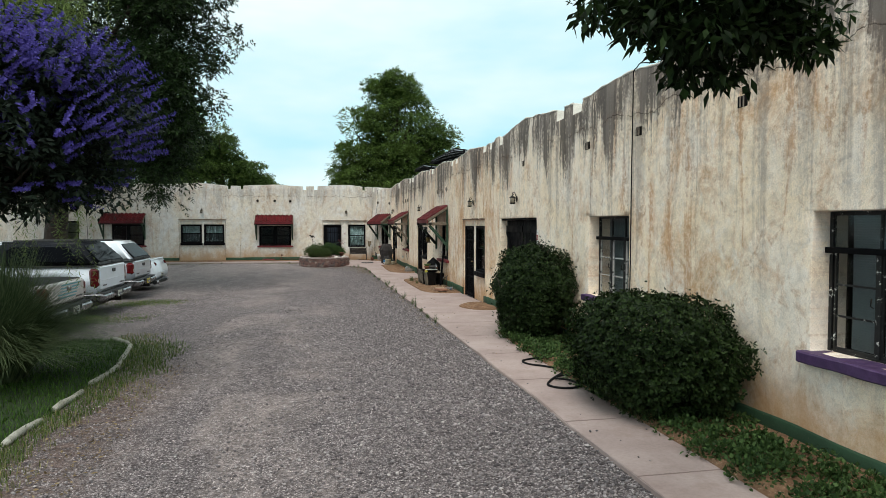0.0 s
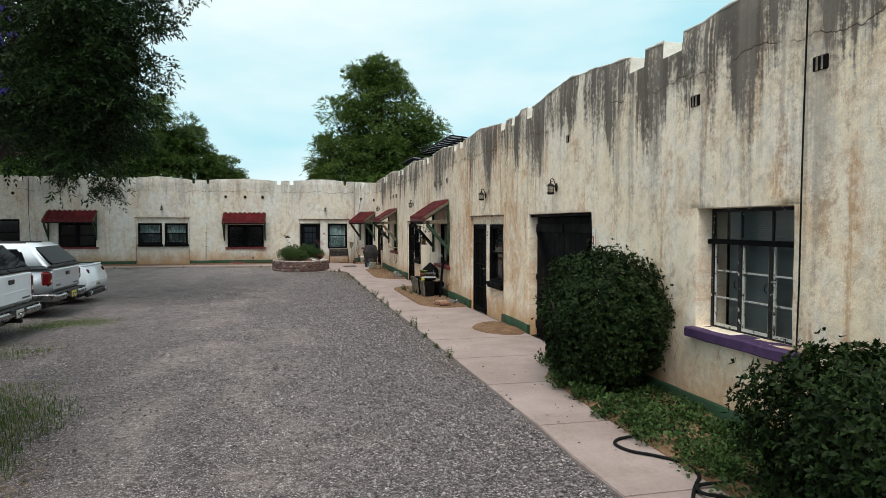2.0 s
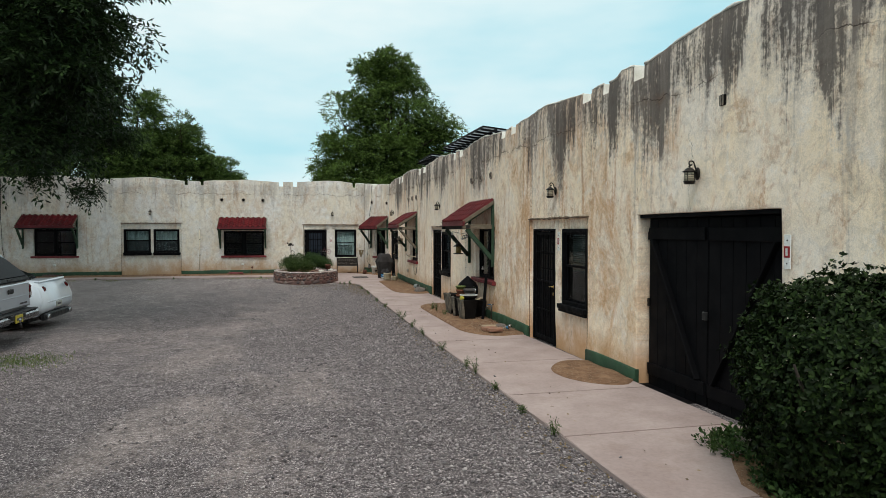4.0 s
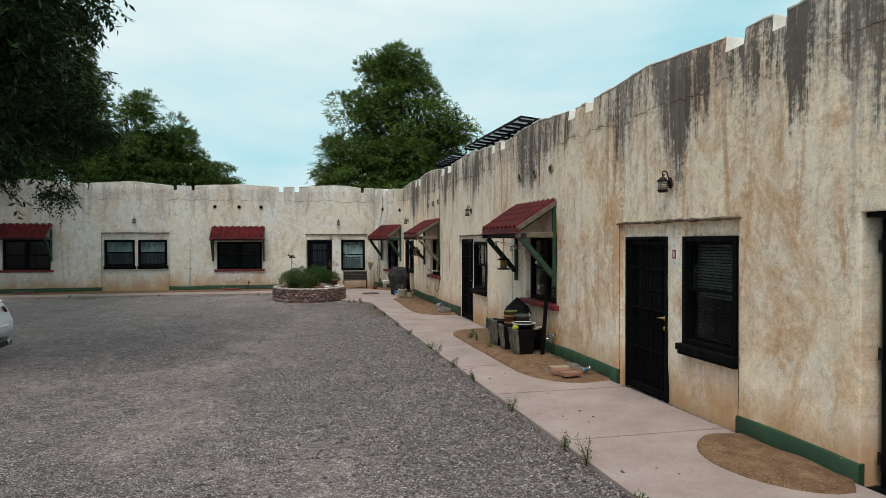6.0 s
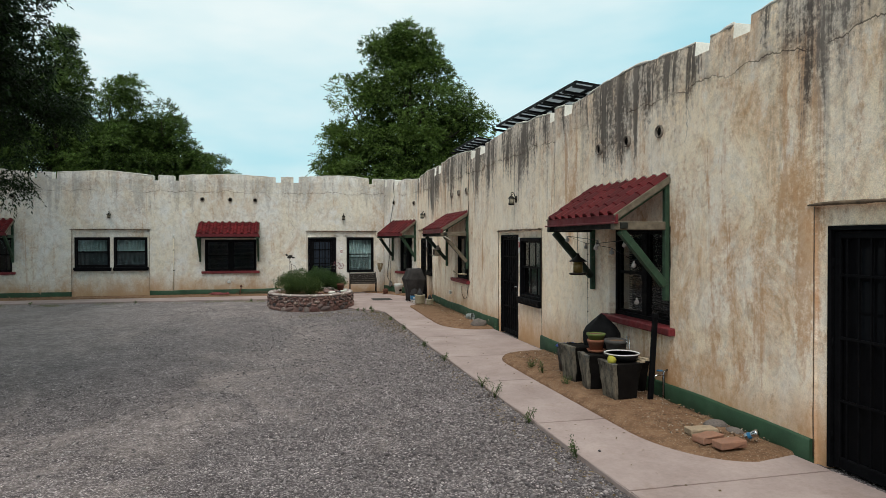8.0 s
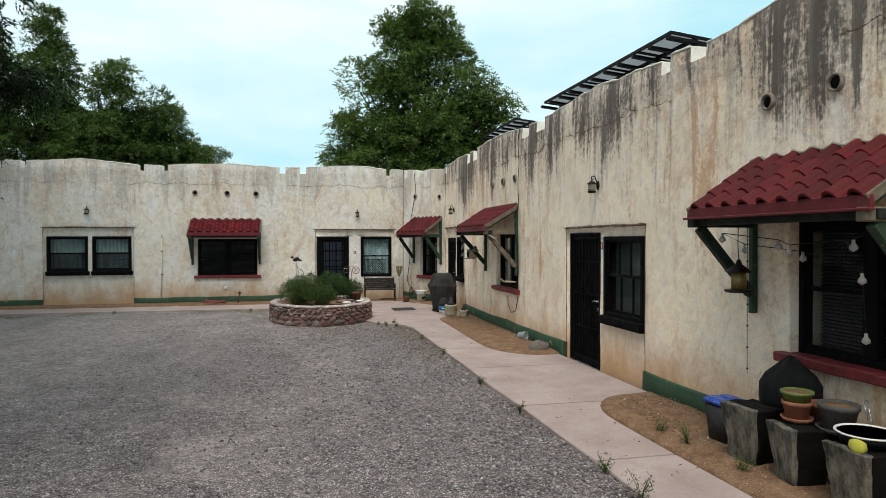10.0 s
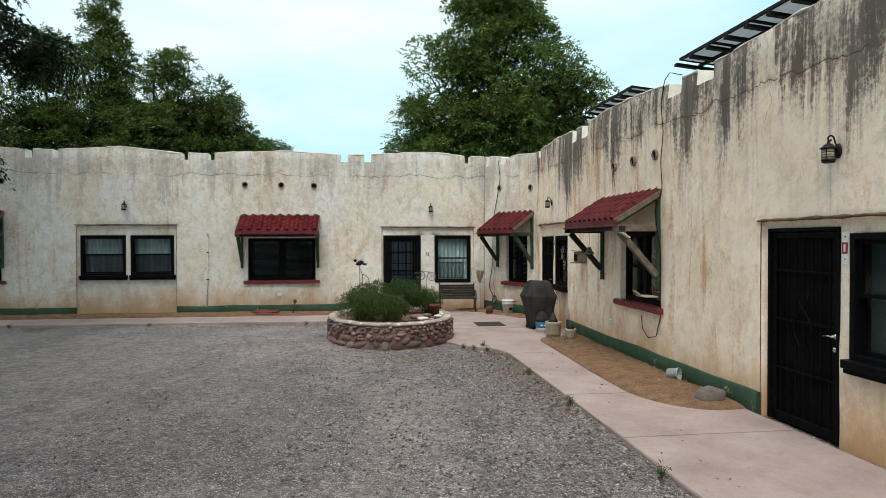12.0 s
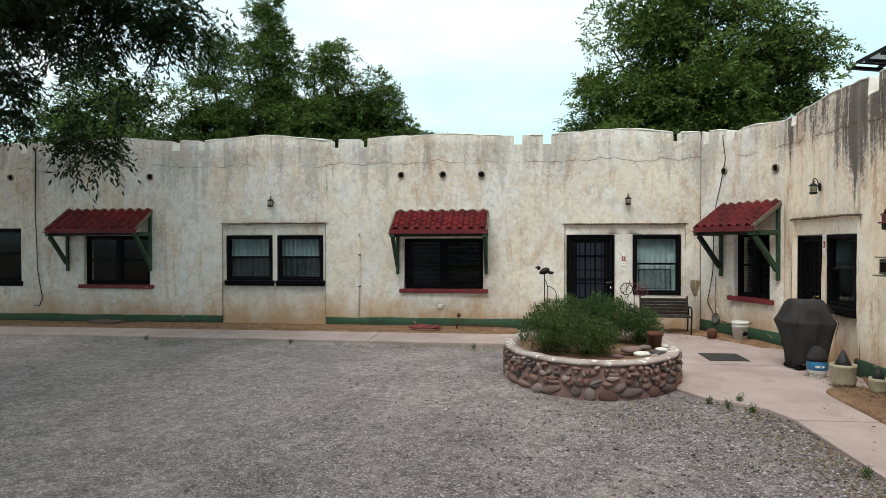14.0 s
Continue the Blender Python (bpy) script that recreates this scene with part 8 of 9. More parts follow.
def covered_grill(x, y, turn):
    """A cloth cover over a grill with two side shelves: a narrow hood, sloping shoulders, sharp shelf corners, the skirt drawn in below."""
    g = thing("covered_grill", pose(x, y, gz, 0, 0, turn) @ Matrix.Scale(0.93, 4), "barbecue grill under a dark grey draped fabric cover on castors", "grill")
    bm, rings = bmesh.new(), []
    K = 40
    for z, hx, hy, power, sag in ((0.07, 0.38, 0.25, 4.0, 0.8), (0.18, 0.39, 0.26, 4.0, 0.8), (0.36, 0.42, 0.275, 5.0, 0.7), (0.54, 0.465, 0.295, 7.0, 0.5), (0.70, 0.515, 0.315, 12.0, 0.2), (0.728, 0.525, 0.322, 14.0, 0.08),
                                  (0.745, 0.515, 0.318, 14.0, 0.05), (0.84, 0.44, 0.30, 9.0, 0.10), (0.93, 0.385, 0.285, 8.0, 0.08), (1.02, 0.345, 0.24, 8.0, 0.05), (1.06, 0.325, 0.18, 8.0, 0.04), (1.075, 0.28, 0.10, 6.0, 0.0)):
        ring = []
        for k in range(K):
            t = k * math.tau / K
            c, s = math.cos(t), math.sin(t)
            e = 1.0 / (abs(c) ** power + abs(s) ** power) ** (1 / power)
            wave = 0.075 * math.sin(t * 7 + z * 2.2) + 0.045 * math.sin(t * 13 - z * 4.0) + 0.10 * noise.noise(Vector((c * 2.2, s * 2.2, z * 1.6)))
            q = 1 + wave * sag
            lift = 0.035 * noise.noise(Vector((c * 1.6, s * 1.6, 7))) + (0.045 * math.sin(t * 3 + 1.1) if z < 0.15 else 0.0)
            ring.append(bm.verts.new((c * e * hx * 0.64 * q + 0.03 * max(0.0, z - 0.74), s * e * hy * q, z + lift)))
        rings.append(ring)
    for r0, r1 in zip(rings, rings[1:]):
        for k in range(K):
            bm.faces.new((r0[k], r0[(k + 1) % K], r1[(k + 1) % K], r1[k])).smooth = True
    bm.faces.new(rings[-1]), bm.faces.new(rings[0][::-1])
    cover = part("cover", bm, COVER, g)
    for s in (-1, 1):
        part("seam", piped([(s * 0.18, -0.14, 1.07), (s * 0.225, -0.255, 0.99), (s * 0.26, -0.295, 0.90), (s * 0.335, -0.318, 0.755), (s * 0.31, -0.295, 0.55)], 0.005, 5), COVER, cover)
    for s in (-0.19, 0.19):
        for q in (-0.17, 0.17):
            part("castor", turned([(0.0, -0.018), (0.035, -0.018), (0.04, 0.0), (0.035, 0.018), (0.0, 0.018)], 14, pose(s, q, 0.04, 90)), RUBBER, g)
            part("leg", piped([(s, q, 0.05), (s, q, 0.24)], 0.014, 6), IRON, g)


covered_grill(3.69, 33.05, 10)
BLUE = worn("blue_paint", (0.03, 0.17, 0.33), (0.02, 0.11, 0.24), 8.0, 0.4)
tank = thing("propane_tank", pose(3.60, 32.44, gz) @ Matrix.Scale(0.85, 4), "white propane tank with a blue printed band under a dark hood", "gas bottle")
part("hood", turned([(0.0, 0.50), (0.05, 0.49), (0.11, 0.43), (0.145, 0.33), (0.158, 0.262), (0.150, 0.262), (0.0, 0.34)], 20), COVER, tank, "dark cloth hood")
part("shell", turned([(0.0, 0.02), (0.11, 0.03), (0.148, 0.09), (0.152, 0.22), (0.14, 0.28), (0.09, 0.325), (0.0, 0.335)], 24), WHITE_PLASTIC, tank)
part("band", turned([(0.150, 0.12), (0.154, 0.13), (0.154, 0.25), (0.147, 0.262)], 24), BLUE, tank, "blue printed band")
part("printed_bar", plate4((-0.09, -0.137, 0.165), (0.05, -0.15, 0.165), (0.05, -0.15, 0.20), (-0.09, -0.137, 0.20), 0.008, 0.01), WHITE_PLASTIC, tank)
part("foot_ring", turned([(0.0, 0.0), (0.11, 0.0), (0.11, 0.04), (0.0, 0.04)], 20), WHITE_PLASTIC, tank)
part("collar", turned([(0.075, 0.31), (0.09, 0.31), (0.085, 0.41), (0.075, 0.41)], 18), WHITE_PLASTIC, tank)
part("valve", turned([(0.0, 0.32), (0.02, 0.32), (0.02, 0.37), (0.035, 0.37), (0.035, 0.385), (0.0, 0.39)], 12), BRASS, tank)
CREAM_CLAY = worn("cream_glazed_crock", (0.44, 0.40, 0.29), (0.34, 0.30, 0.21), 5.0, 0.35)


def crock(x, y, r, h, label, tool):
    p = thing("stoneware_crock", pose(x, y, ground_z(x, y) + 0.06), label, "crock")
    part("shell", turned([(0.0, 0.0), (r * 0.92, 0.0), (r, 0.05), (r, h - 0.05), (r * 1.05, h - 0.04), (r * 1.05, h), (r * 0.93, h), (r * 0.9, h - 0.06), (0.0, h - 0.08)], 26), CREAM_CLAY, p)
    part("funnel", turned([(0.0, h - 0.05), (r * 0.8, h - 0.05), (r * 0.45, h + 0.06), (r * 0.12, h + 0.14 * tool), (0.0, h + 0.15 * tool)], 16), BUMPER_BLACK, p, "dark upturned funnel")


crock(3.64, 31.82, 0.145, 0.27, "cream stoneware crock with a dark funnel in it", 1.2)
crock(3.85, 31.42, 0.10, 0.18, "small cream stoneware crock on the earth", 0.8)
ROCK = worn("field_stone", (0.22, 0.185, 0.165), (0.10, 0.085, 0.08), 9.0, 0.9, bump=0.6, fine=40)


def rock(x, y, s, label, seed, material=None, flat=0.6, z=0.05):
    return tagged(part("field_rock", pebble_mesh("field_rock", seed, material or ROCK, 0.35), None, m=Matrix.Translation((x, y, ground_z(x, y) + z + s * flat * 0.5)) @ Matrix.Rotation(seed, 4, "Z") @ Matrix.Diagonal((s * 1.2, s * 0.9, s * flat, 1))), label, "rock", "stones lying in the beds")


rock(3.92, 26.75, 0.15, "brown fieldstone in the earth bed", 3.1, flat=0.85, z=0.03)
rock(3.75, 28.55, 0.09, "flat grey stone on the earth", 4.4, flat=0.25)
rock(3.98, 18.85, 0.10, "dark brown rock by the wall", 6.2)
rock(4.02, 18.62, 0.08, "dark brown rock by the wall", 7.9)
rock(3.85, 11.72, 0.09, "dark stone at the foot of the black doors", 8.8)
pail = thing("enamel_pail", pose(4.02, 27.78, ground_z(4, 27.8) + 0.14, 84, 0, 40) @ Matrix.Scale(0.68, 4), "pale grey enamel pail lying on its side by the wall", "pail")
part("shell", turned([(0.0, 0.0), (0.10, 0.0), (0.115, 0.2), (0.12, 0.2), (0.122, 0.22), (0.112, 0.22), (0.105, 0.02), (0.0, 0.02)], 20, pose(0, 0, -0.11)), worn("pale_enamel", (0.46, 0.50, 0.50), (0.34, 0.37, 0.37), 8.0, 0.5), pail)
part("bail", piped([(-0.115, 0, 0.09), (-0.08, 0, 0.17), (0.08, 0, 0.17), (0.115, 0, 0.09)], 0.004, 5), IRON, pail)
BRICK = worn("old_brick", (0.34, 0.17, 0.11), (0.24, 0.13, 0.09), 9.0, 0.92, bump=0.5)
PALE_STONE = worn("pale_flagstone", (0.42, 0.32, 0.22), (0.30, 0.23, 0.16), 7.0, 0.92, bump=0.5)
for i, (x, y, z, a, m, nm) in enumerate(((3.60, 18.44, 0.075, 14, BRICK, "brick"), (3.66, 18.24, 0.080, 6, BRICK, "brick"), (3.66, 18.63, 0.078, -6, PALE_STONE, "flagstone"))):
    bm = boxes((-0.13, 0.13, -0.065, 0.065, -0.03, 0.03))
    bmesh.ops.subdivide_edges(bm, edges=bm.edges[:], cuts=2)
    for v in bm.verts:
        v.co += Vector((noise.noise(v.co * 9 + Vector((i, 0, 0))), noise.noise(v.co * 8 + Vector((0, i, 0))), 0)) * 0.015
    tagged(part(nm, soften(bm, 0.006), m, m=pose(x, y, z - 0.02, 0, 0, a)), "loose brick or flagstone lying in the earth bed", "brick", "loose bricks by the door")
can = thing("crushed_can", pose(3.95, 18.32, 0.09, 60, 10, 30), "crushed drink can by the wall", "can")
part("shell", turned([(0.0, -0.06), (0.028, -0.06), (0.033, -0.045), (0.026, 0.0), (0.033, 0.045), (0.028, 0.06), (0.0, 0.06)], 14), CHROME, can)
part("printed_band", turned([(0.0305, -0.035), (0.0315, -0.03), (0.0275, -0.003), (0.0265, 0.0)], 14), BLUE, can)

# ---- clutter under the second awning ----
g2 = ground_z(3.6, 20.8) + 0.05
_m = Nodes("carved_stump", 0.9, 0.0, 0.25)
_c = _m.mix(_m.ramp(_m.noise(9.0, 8, 0.75, _m.scaled(1.0, 1.0, 0.5)), (0.40, 0.0), (0.60, 1.0)), (0.035, 0.031, 0.027), (0.19, 0.165, 0.13))
_c = _m.mix(_m.ramp(_m.noise(4.0, 4, 0.6), (0.60, 0.0), (0.72, 0.55)), _c, (0.05, 0.085, 0.11))
_m.bump(_m.noise(22.0, 6, 0.7, _m.scaled(1.6, 1.6, 0.5)), 0.9, 0.02)
STUMP = _m.colour(_c)


def stump(x, y, w, d, h, turn, label, seed):
    """A hewn block: a black splayed body with a thick weathered face."""
    s = thing("carved_block", pose(x, y, g2 - 0.02, 0, 0, turn), label, "block", "carved blocks under the awning")
    def hewn(x0, x1, y0, y1, z1, rough, shift):
        bm = boxes((x0, x1, y0, y1, 0, z1))
        bmesh.ops.subdivide_edges(bm, edges=bm.edges[:], cuts=4, use_grid_fill=True)
        for v in bm.verts:
            k = 0.80 + 0.34 * (v.co.z / h)
            v.co.x *= k
            v.co.y *= k
            q = v.co + Vector((seed * 3.1 + shift, 0, 0))
            v.co += Vector((noise.noise(q * 6), noise.noise(q * 7 + Vector((0, 9, 0))), 0.6 * noise.noise(q * 6 + Vector((0, 0, 5))))) * rough
        return soften(bm, 0.006)

    part("charred_body", hewn(-w, w, -d, d, h, 0.022, 0.0), DEEP_BLACK, s, "black body")
    part("carved_face", hewn(-w - 0.04, -w + 0.012, -d * 0.94, d * 0.94, h + 0.012, 0.016, 4.0), STUMP, s, "grey carved face with blue stains")
    return s


stump(3.66, 20.10, 0.14, 0.16, 0.47, 4, "grey carved block with a black side and a wok on it", 1.0)
stump(3.62, 20.62, 0.13, 0.14, 0.47, -6, "grey carved block with flower pots on it", 2.0)
stump(3.62, 21.12, 0.14, 0.16, 0.50, 8, "grey blue-tinged carved block", 3.0)
stump(3.98, 20.45, 0.13, 0.15, 0.42, 0, "dark carved block against the wall", 4.0)
trash = thing("recycling_bin", pose(3.72, 21.62, g2, 0, 0, 5) @ Matrix.Scale(0.78, 4), "small black bin with a bright blue hinged lid", "bin")
part("bin_body", prism((-0.13, 0.13, 0.14), (-0.17, 0.17, 0.18), 0.0, 0.46, 0.02), BUMPER_BLACK, trash)
BLUE_LID = worn("bright_blue_plastic", (0.02, 0.075, 0.42), (0.015, 0.05, 0.32), 6.0, 0.35)
lid = part("lid", prism((-0.19, 0.19, 0.21), (-0.16, 0.16, 0.18), 0.465, 0.52, 0.014), BLUE_LID, trash, "bright blue lid")
part("lid_grip", boxes((-0.14, -0.02, -0.15, 0.15, 0.518, 0.532), (0.02, 0.14, -0.15, 0.15, 0.518, 0.532), bevel=0.008), BLUE_LID, lid)
hood = thing("covered_kettle_grill", pose(3.92, 21.08, g2 + 0.44, 0, 0, 15), "small kettle grill under a black hood cover", "grill")
bm, rings = bmesh.new(), []
for z, r in ((0.0, 0.22), (0.08, 0.235), (0.2, 0.235), (0.28, 0.19), (0.36, 0.10), (0.42, 0.03), (0.43, 0.0)):
    rings.append([bm.verts.new((max(r, 0.002) * math.cos(k * math.tau / 26) * (1 + 0.05 * math.sin(k * 1.7 + z * 9)), max(r, 0.002) * math.sin(k * math.tau / 26) * (1 + 0.05 * math.cos(k * 1.3)), z + 0.01 * math.sin(k))) for k in range(26)])
for r0, r1 in zip(rings, rings[1:]):
    for k in range(26):
        bm.faces.new((r0[k], r0[(k + 1) % 26], r1[(k + 1) % 26], r1[k])).smooth = True
bm.faces.new(rings[0][::-1])
part("cover", bm, RUBBER, hood, "black hood cover")
for k in range(3):
    t = k * math.tau / 3 + 0.5
    part("leg", piped([(0.12 * math.cos(t), 0.12 * math.sin(t), 0.05), (0.2 * math.cos(t), 0.2 * math.sin(t), -0.44)], 0.012, 6), IRON, hood)
OLIVE = worn("olive_plastic_pot", (0.15, 0.20, 0.05), (0.10, 0.14, 0.035), 6.0, 0.5)
GREY_POT = worn("sooty_clay_pot", (0.10, 0.09, 0.085), (0.05, 0.045, 0.042), 9.0, 0.85)
pot(3.66, 20.72, g2 + 0.46, 0.10, 0.15, TERRACOTTA, "terracotta flower pot on a carved block", True)
pot(3.66, 20.72, g2 + 0.585, 0.11, 0.10, OLIVE, "olive plastic pot nested in a clay pot")
pot(3.80, 20.48, g2 + 0.44, 0.13, 0.20, GREY_POT, "sooty grey clay pot on a carved block", True)
pot(3.90, 20.72, g2 + 0.42, 0.10, 0.16, TERRACOTTA, "dark red flower pot beside the kettle grill")
wok = thing("enamel_wok", pose(3.68, 20.12, g2 + 0.43), "black wok with a white enamel rim on a carved block", "wok")
part("bowl", turned([(0.0, 0.0), (0.08, 0.005), (0.16, 0.06), (0.19, 0.11), (0.195, 0.11), (0.17, 0.062), (0.09, 0.02), (0.0, 0.015)], 24), RUBBER, wok)
part("lining", turned([(0.0, 0.018), (0.088, 0.024), (0.166, 0.066), (0.186, 0.112), (0.18, 0.108), (0.09, 0.032), (0.0, 0.026)], 24), GREY_POT, wok, "sooty grey lining")
part("rim", turned([(0.182, 0.108), (0.198, 0.108), (0.198, 0.118), (0.182, 0.118), (0.182, 0.108)], 28), WHITE_PLASTIC, wok, "white enamel rim")
part("handle", piped([(0.15, 0.1, 0.10), (0.2, 0.18, 0.2), (0.21, 0.2, 0.26), (0.17, 0.2, 0.27), (0.16, 0.15, 0.14)], 0.005, 5), CHROME, wok)
YELLOW = worn("yellow_foam", (0.45, 0.42, 0.06), (0.35, 0.32, 0.04), 20.0, 0.9)
sponge = part("sponge", pebble_mesh("sponge", 9.0, YELLOW, 0.3), None, m=Matrix.Translation((3.50, 20.02, g2 + 0.49)) @ Matrix.Diagonal((0.05, 0.06, 0.05, 1)))
tagged(sponge, "yellow-green sponge hanging on the wok", "sponge")
for i in range(3):
    tagged(part("split_log", timber((3.82 + 0.05 * i, 19.98, g2 + 0.44 + 0.02 * i), (3.90, 20.24, g2 + 0.46), 0.05, 0.035), HANDLE), "short split firewood on a block", "firewood", "split firewood")
postm = thing("iron_post", pose(3.93, 19.94, g2 - 0.02, -4, 6, 0), "black iron post leaning against the sill", "post")
part("shaft", boxes((-0.03, 0.03, -0.02, 0.02, 0.0, 0.98), bevel=0.006), BLACK, postm)
part("cap", boxes((-0.036, 0.036, -0.026, 0.026, 0.96, 1.02), bevel=0.01), BLACK, postm)
tap = thing("garden_tap", EAST.m(20.02, 0.0, 0.0), "brass garden tap with a silver bib on a wall pipe", "tap")
part("pipe", piped([(0, 0.05, 0.0), (0, 0.05, 0.30), (0, 0.0, 0.32)], 0.014, 8), BUMPER_METAL, tap)
part("bib", piped([(0, 0.05, 0.26), (-0.0, 0.12, 0.27), (0, 0.17, 0.25), (0, 0.18, 0.20)], 0.014, 8), CHROME, tap)
part("wheel", turned([(0.0, 0), (0.035, 0.0), (0.035, 0.01), (0.0, 0.012)], 14, pose(0, 0.10, 0.31)), BLUE, tap)
dish = thing("metal_dish", pose(3.52, 19.80, ground_z(3.5, 19.8) + 0.055), "dull green metal dish on the earth", "dish")
part("dish_body", turned([(0.0, 0.0), (0.09, 0.0), (0.105, 0.03), (0.10, 0.035), (0.0, 0.03)], 20), worn("dull_green_enamel", (0.08, 0.11, 0.10), (0.05, 0.07, 0.065), 8.0, 0.5), dish)

# bird feeders and string lights
feeder = thing("lantern_feeder", EAST.m(21.62, 0.36, 1.33), "hanging seed feeder with a green tin roof", "bird feeder")
part("roof", turned([(0.0, 0.30), (0.015, 0.29), (0.03, 0.25), (0.115, 0.19), (0.12, 0.18), (0.0, 0.175)], 16), IRON, feeder)
part("seed_glass", turned([(0.0, 0.03), (0.065, 0.03), (0.065, 0.18), (0.0, 0.18)], 16), worn("seed_amber", (0.26, 0.17, 0.05), (0.16, 0.10, 0.03), 20.0, 0.35), feeder, "amber seed tube")
part("tray", turned([(0.0, 0.0), (0.11, 0.0), (0.125, 0.02), (0.118, 0.025), (0.0, 0.012)], 18), IRON, feeder)
part("hook", piped([(0, 0, 0.29), (0, 0.01, 0.42), (0.01, 0, 0.60)], 0.004, 5), IRON, feeder)
chain = thing("feeder_chain", EAST.m(21.80, 0.10, 0.0), "thin dark beaded wind-chime chain", "chain")
part("wire", piped([(0, 0.03, 1.98), (0.0, 0.03, 1.3), (0.01, 0.02, 0.55)], 0.003, 5), IRON, chain)
for i in range(6):
    part("bead", turned([(0.0, -0.012), (0.012, 0.0), (0.0, 0.012)], 8, pose(0.003, 0.026, 0.6 + 0.2 * i)), IRON, chain)
lights = thing("string_lights", EAST.m(19.96, 0.0, 0.0), "string of clear globe bulbs under the awning", "string lights")
lp = [(0.1, 0.55, 1.88), (0.5, 0.30, 1.80), (0.95, 0.45, 1.76), (1.3, 0.25, 1.80), (1.7, 0.5, 1.86), (1.85, 0.15, 1.76), (1.2, 0.1, 1.70), (0.6, 0.12, 1.55), (0.6, 0.08, 1.1)]
part("wire", piped(lp, 0.004, 5), IRON, lights)
for x, y, z in lp[1:]:
    part("bulb", turned([(0.0, 0.0), (0.012, 0.0), (0.012, -0.025), (0.03, -0.05), (0.03, -0.07), (0.0, -0.09)], 10, pose(x, y, z)), LAMP_CLEAR, lights, "clear globe bulb")

bf = thing("birdhouse_feeder", EAST.m(31.62, 0.10, 1.36) @ Matrix.Scale(0.7, 4), "weathered wooden box feeder hung on the wall", "bird feeder")
part("box_side", boxes((-0.17, 0.17, -0.13, 0.12, 0.03, 0.30), bevel=0.008), GREY_WOOD, bf)
part("roof_board", timber((0, -0.17, 0.30), (0, 0.18, 0.335), 0.42, 0.018), GREY_WOOD, bf)
# black plate painted as the shaded inside of the box
part("opening", boxes((-0.12, 0.12, 0.118, 0.126, 0.07, 0.24), bevel=0.01), DEEP_BLACK, bf)
part("perch", boxes((-0.20, 0.20, -0.10, 0.22, 0.0, 0.02), bevel=0.004), GREY_WOOD, bf)
tray = thing("bird_tray", EAST.m(28.62, 0.12, 0.98), "pale carved bird-shaped tray hung by the window", "bird feeder")
part("tray", boxes((-0.16, 0.16, -0.06, 0.14, 0.0, 0.022), bevel=0.008), HANDLE, tray)
part("wing", plate4((-0.05, 0.14, 0.02), (0.0, 0.16, 0.02), (-0.02, 0.26, 0.09), (-0.06, 0.25, 0.10), 0.006, 0.01), HANDLE, tray)
part("hanger", piped([(0.0, 0.0, 0.02), (0.0, -0.03, 0.2)], 0.004, 5), IRON, tray)
hang = thing("clay_bell", EAST.m(30.58, 0.30, 1.55), "small clay bell hung under the awning", "wind bell")
part("bell", turned([(0.0, 0.13), (0.03, 0.12), (0.05, 0.06), (0.085, 0.02), (0.08, 0.0), (0.0, 0.015)], 16), CLAY, hang)
part("cord", piped([(0, 0, 0.12), (0, 0, 0.42)], 0.004, 5), IRON, hang)
tagged(part("repair_plate", boxes((-0.07, 0.07, 0.0, 0.012, -0.10, 0.10), bevel=0.004), WHITEWASH, m=EAST.m(28.50, 0.56, 1.86) @ pose(0, 0, 0, 90, 0, 90) @ pose(0, 0, 0, 0, 0, 35)), "pale metal repair plate on the awning brace", "plate")


# ---- door number plaques, outlets, cables, hoses ----
PLAQUE_WHITE = worn("white_plaque_enamel", (0.86, 0.86, 0.84), (0.78, 0.78, 0.75), 5.0, 0.4)


def plaque(line, u, z, out):
    p = thing("number_plaque", line.m(u, out, z), "narrow white plaque with a red panel beside the door", "sign", "plaques beside the doors")
    part("board", boxes((-0.038, 0.038, 0.0, 0.012, -0.15, 0.15), bevel=0.003), PLAQUE_WHITE, p)
    part("red_panel", boxes((-0.034, 0.034, 0.012, 0.016, -0.05, 0.05), bevel=0.002), SIGN_RED, p, "dark red panel")
    part("plain_bar", boxes((-0.012, 0.012, 0.016, 0.018, -0.032, 0.032)), WHITE_PLASTIC, p)
    for z_ in (-0.10, 0.10):
        part("screw", turned([(0.0, 0), (0.008, 0.0), (0.006, 0.004), (0.0, 0.004)], 8, pose(0, 0.012, z_, -90)), IRON, p)


for line, u, z, out in ((EAST, 11.66, 1.70, 0.012), (EAST, 16.69, 1.71, -0.045), (EAST, 25.06, 1.72, -0.045), (EAST, 33.68, 1.74, -0.045), (NORTH, -1.79, 1.42, -0.045)):
    plaque(line, u, z, out)


def outlet(line, u, z):
    o = thing("outdoor_outlet", line.m(u, 0.006, z), "small white covered socket on the wall", "socket", "sockets on the walls")
    part("cover", boxes((-0.055, 0.055, 0.0, 0.04, -0.045, 0.045), bevel=0.008), WHITE_PLASTIC, o)
    part("flap", boxes((-0.045, 0.045, 0.04, 0.048, -0.035, 0.03), bevel=0.004), WHITE_PLASTIC, o)


outlet(EAST, 30.28, 0.42)
outlet(NORTH, 2.12, 0.38)
outlet(NORTH, 9.7, 0.42)


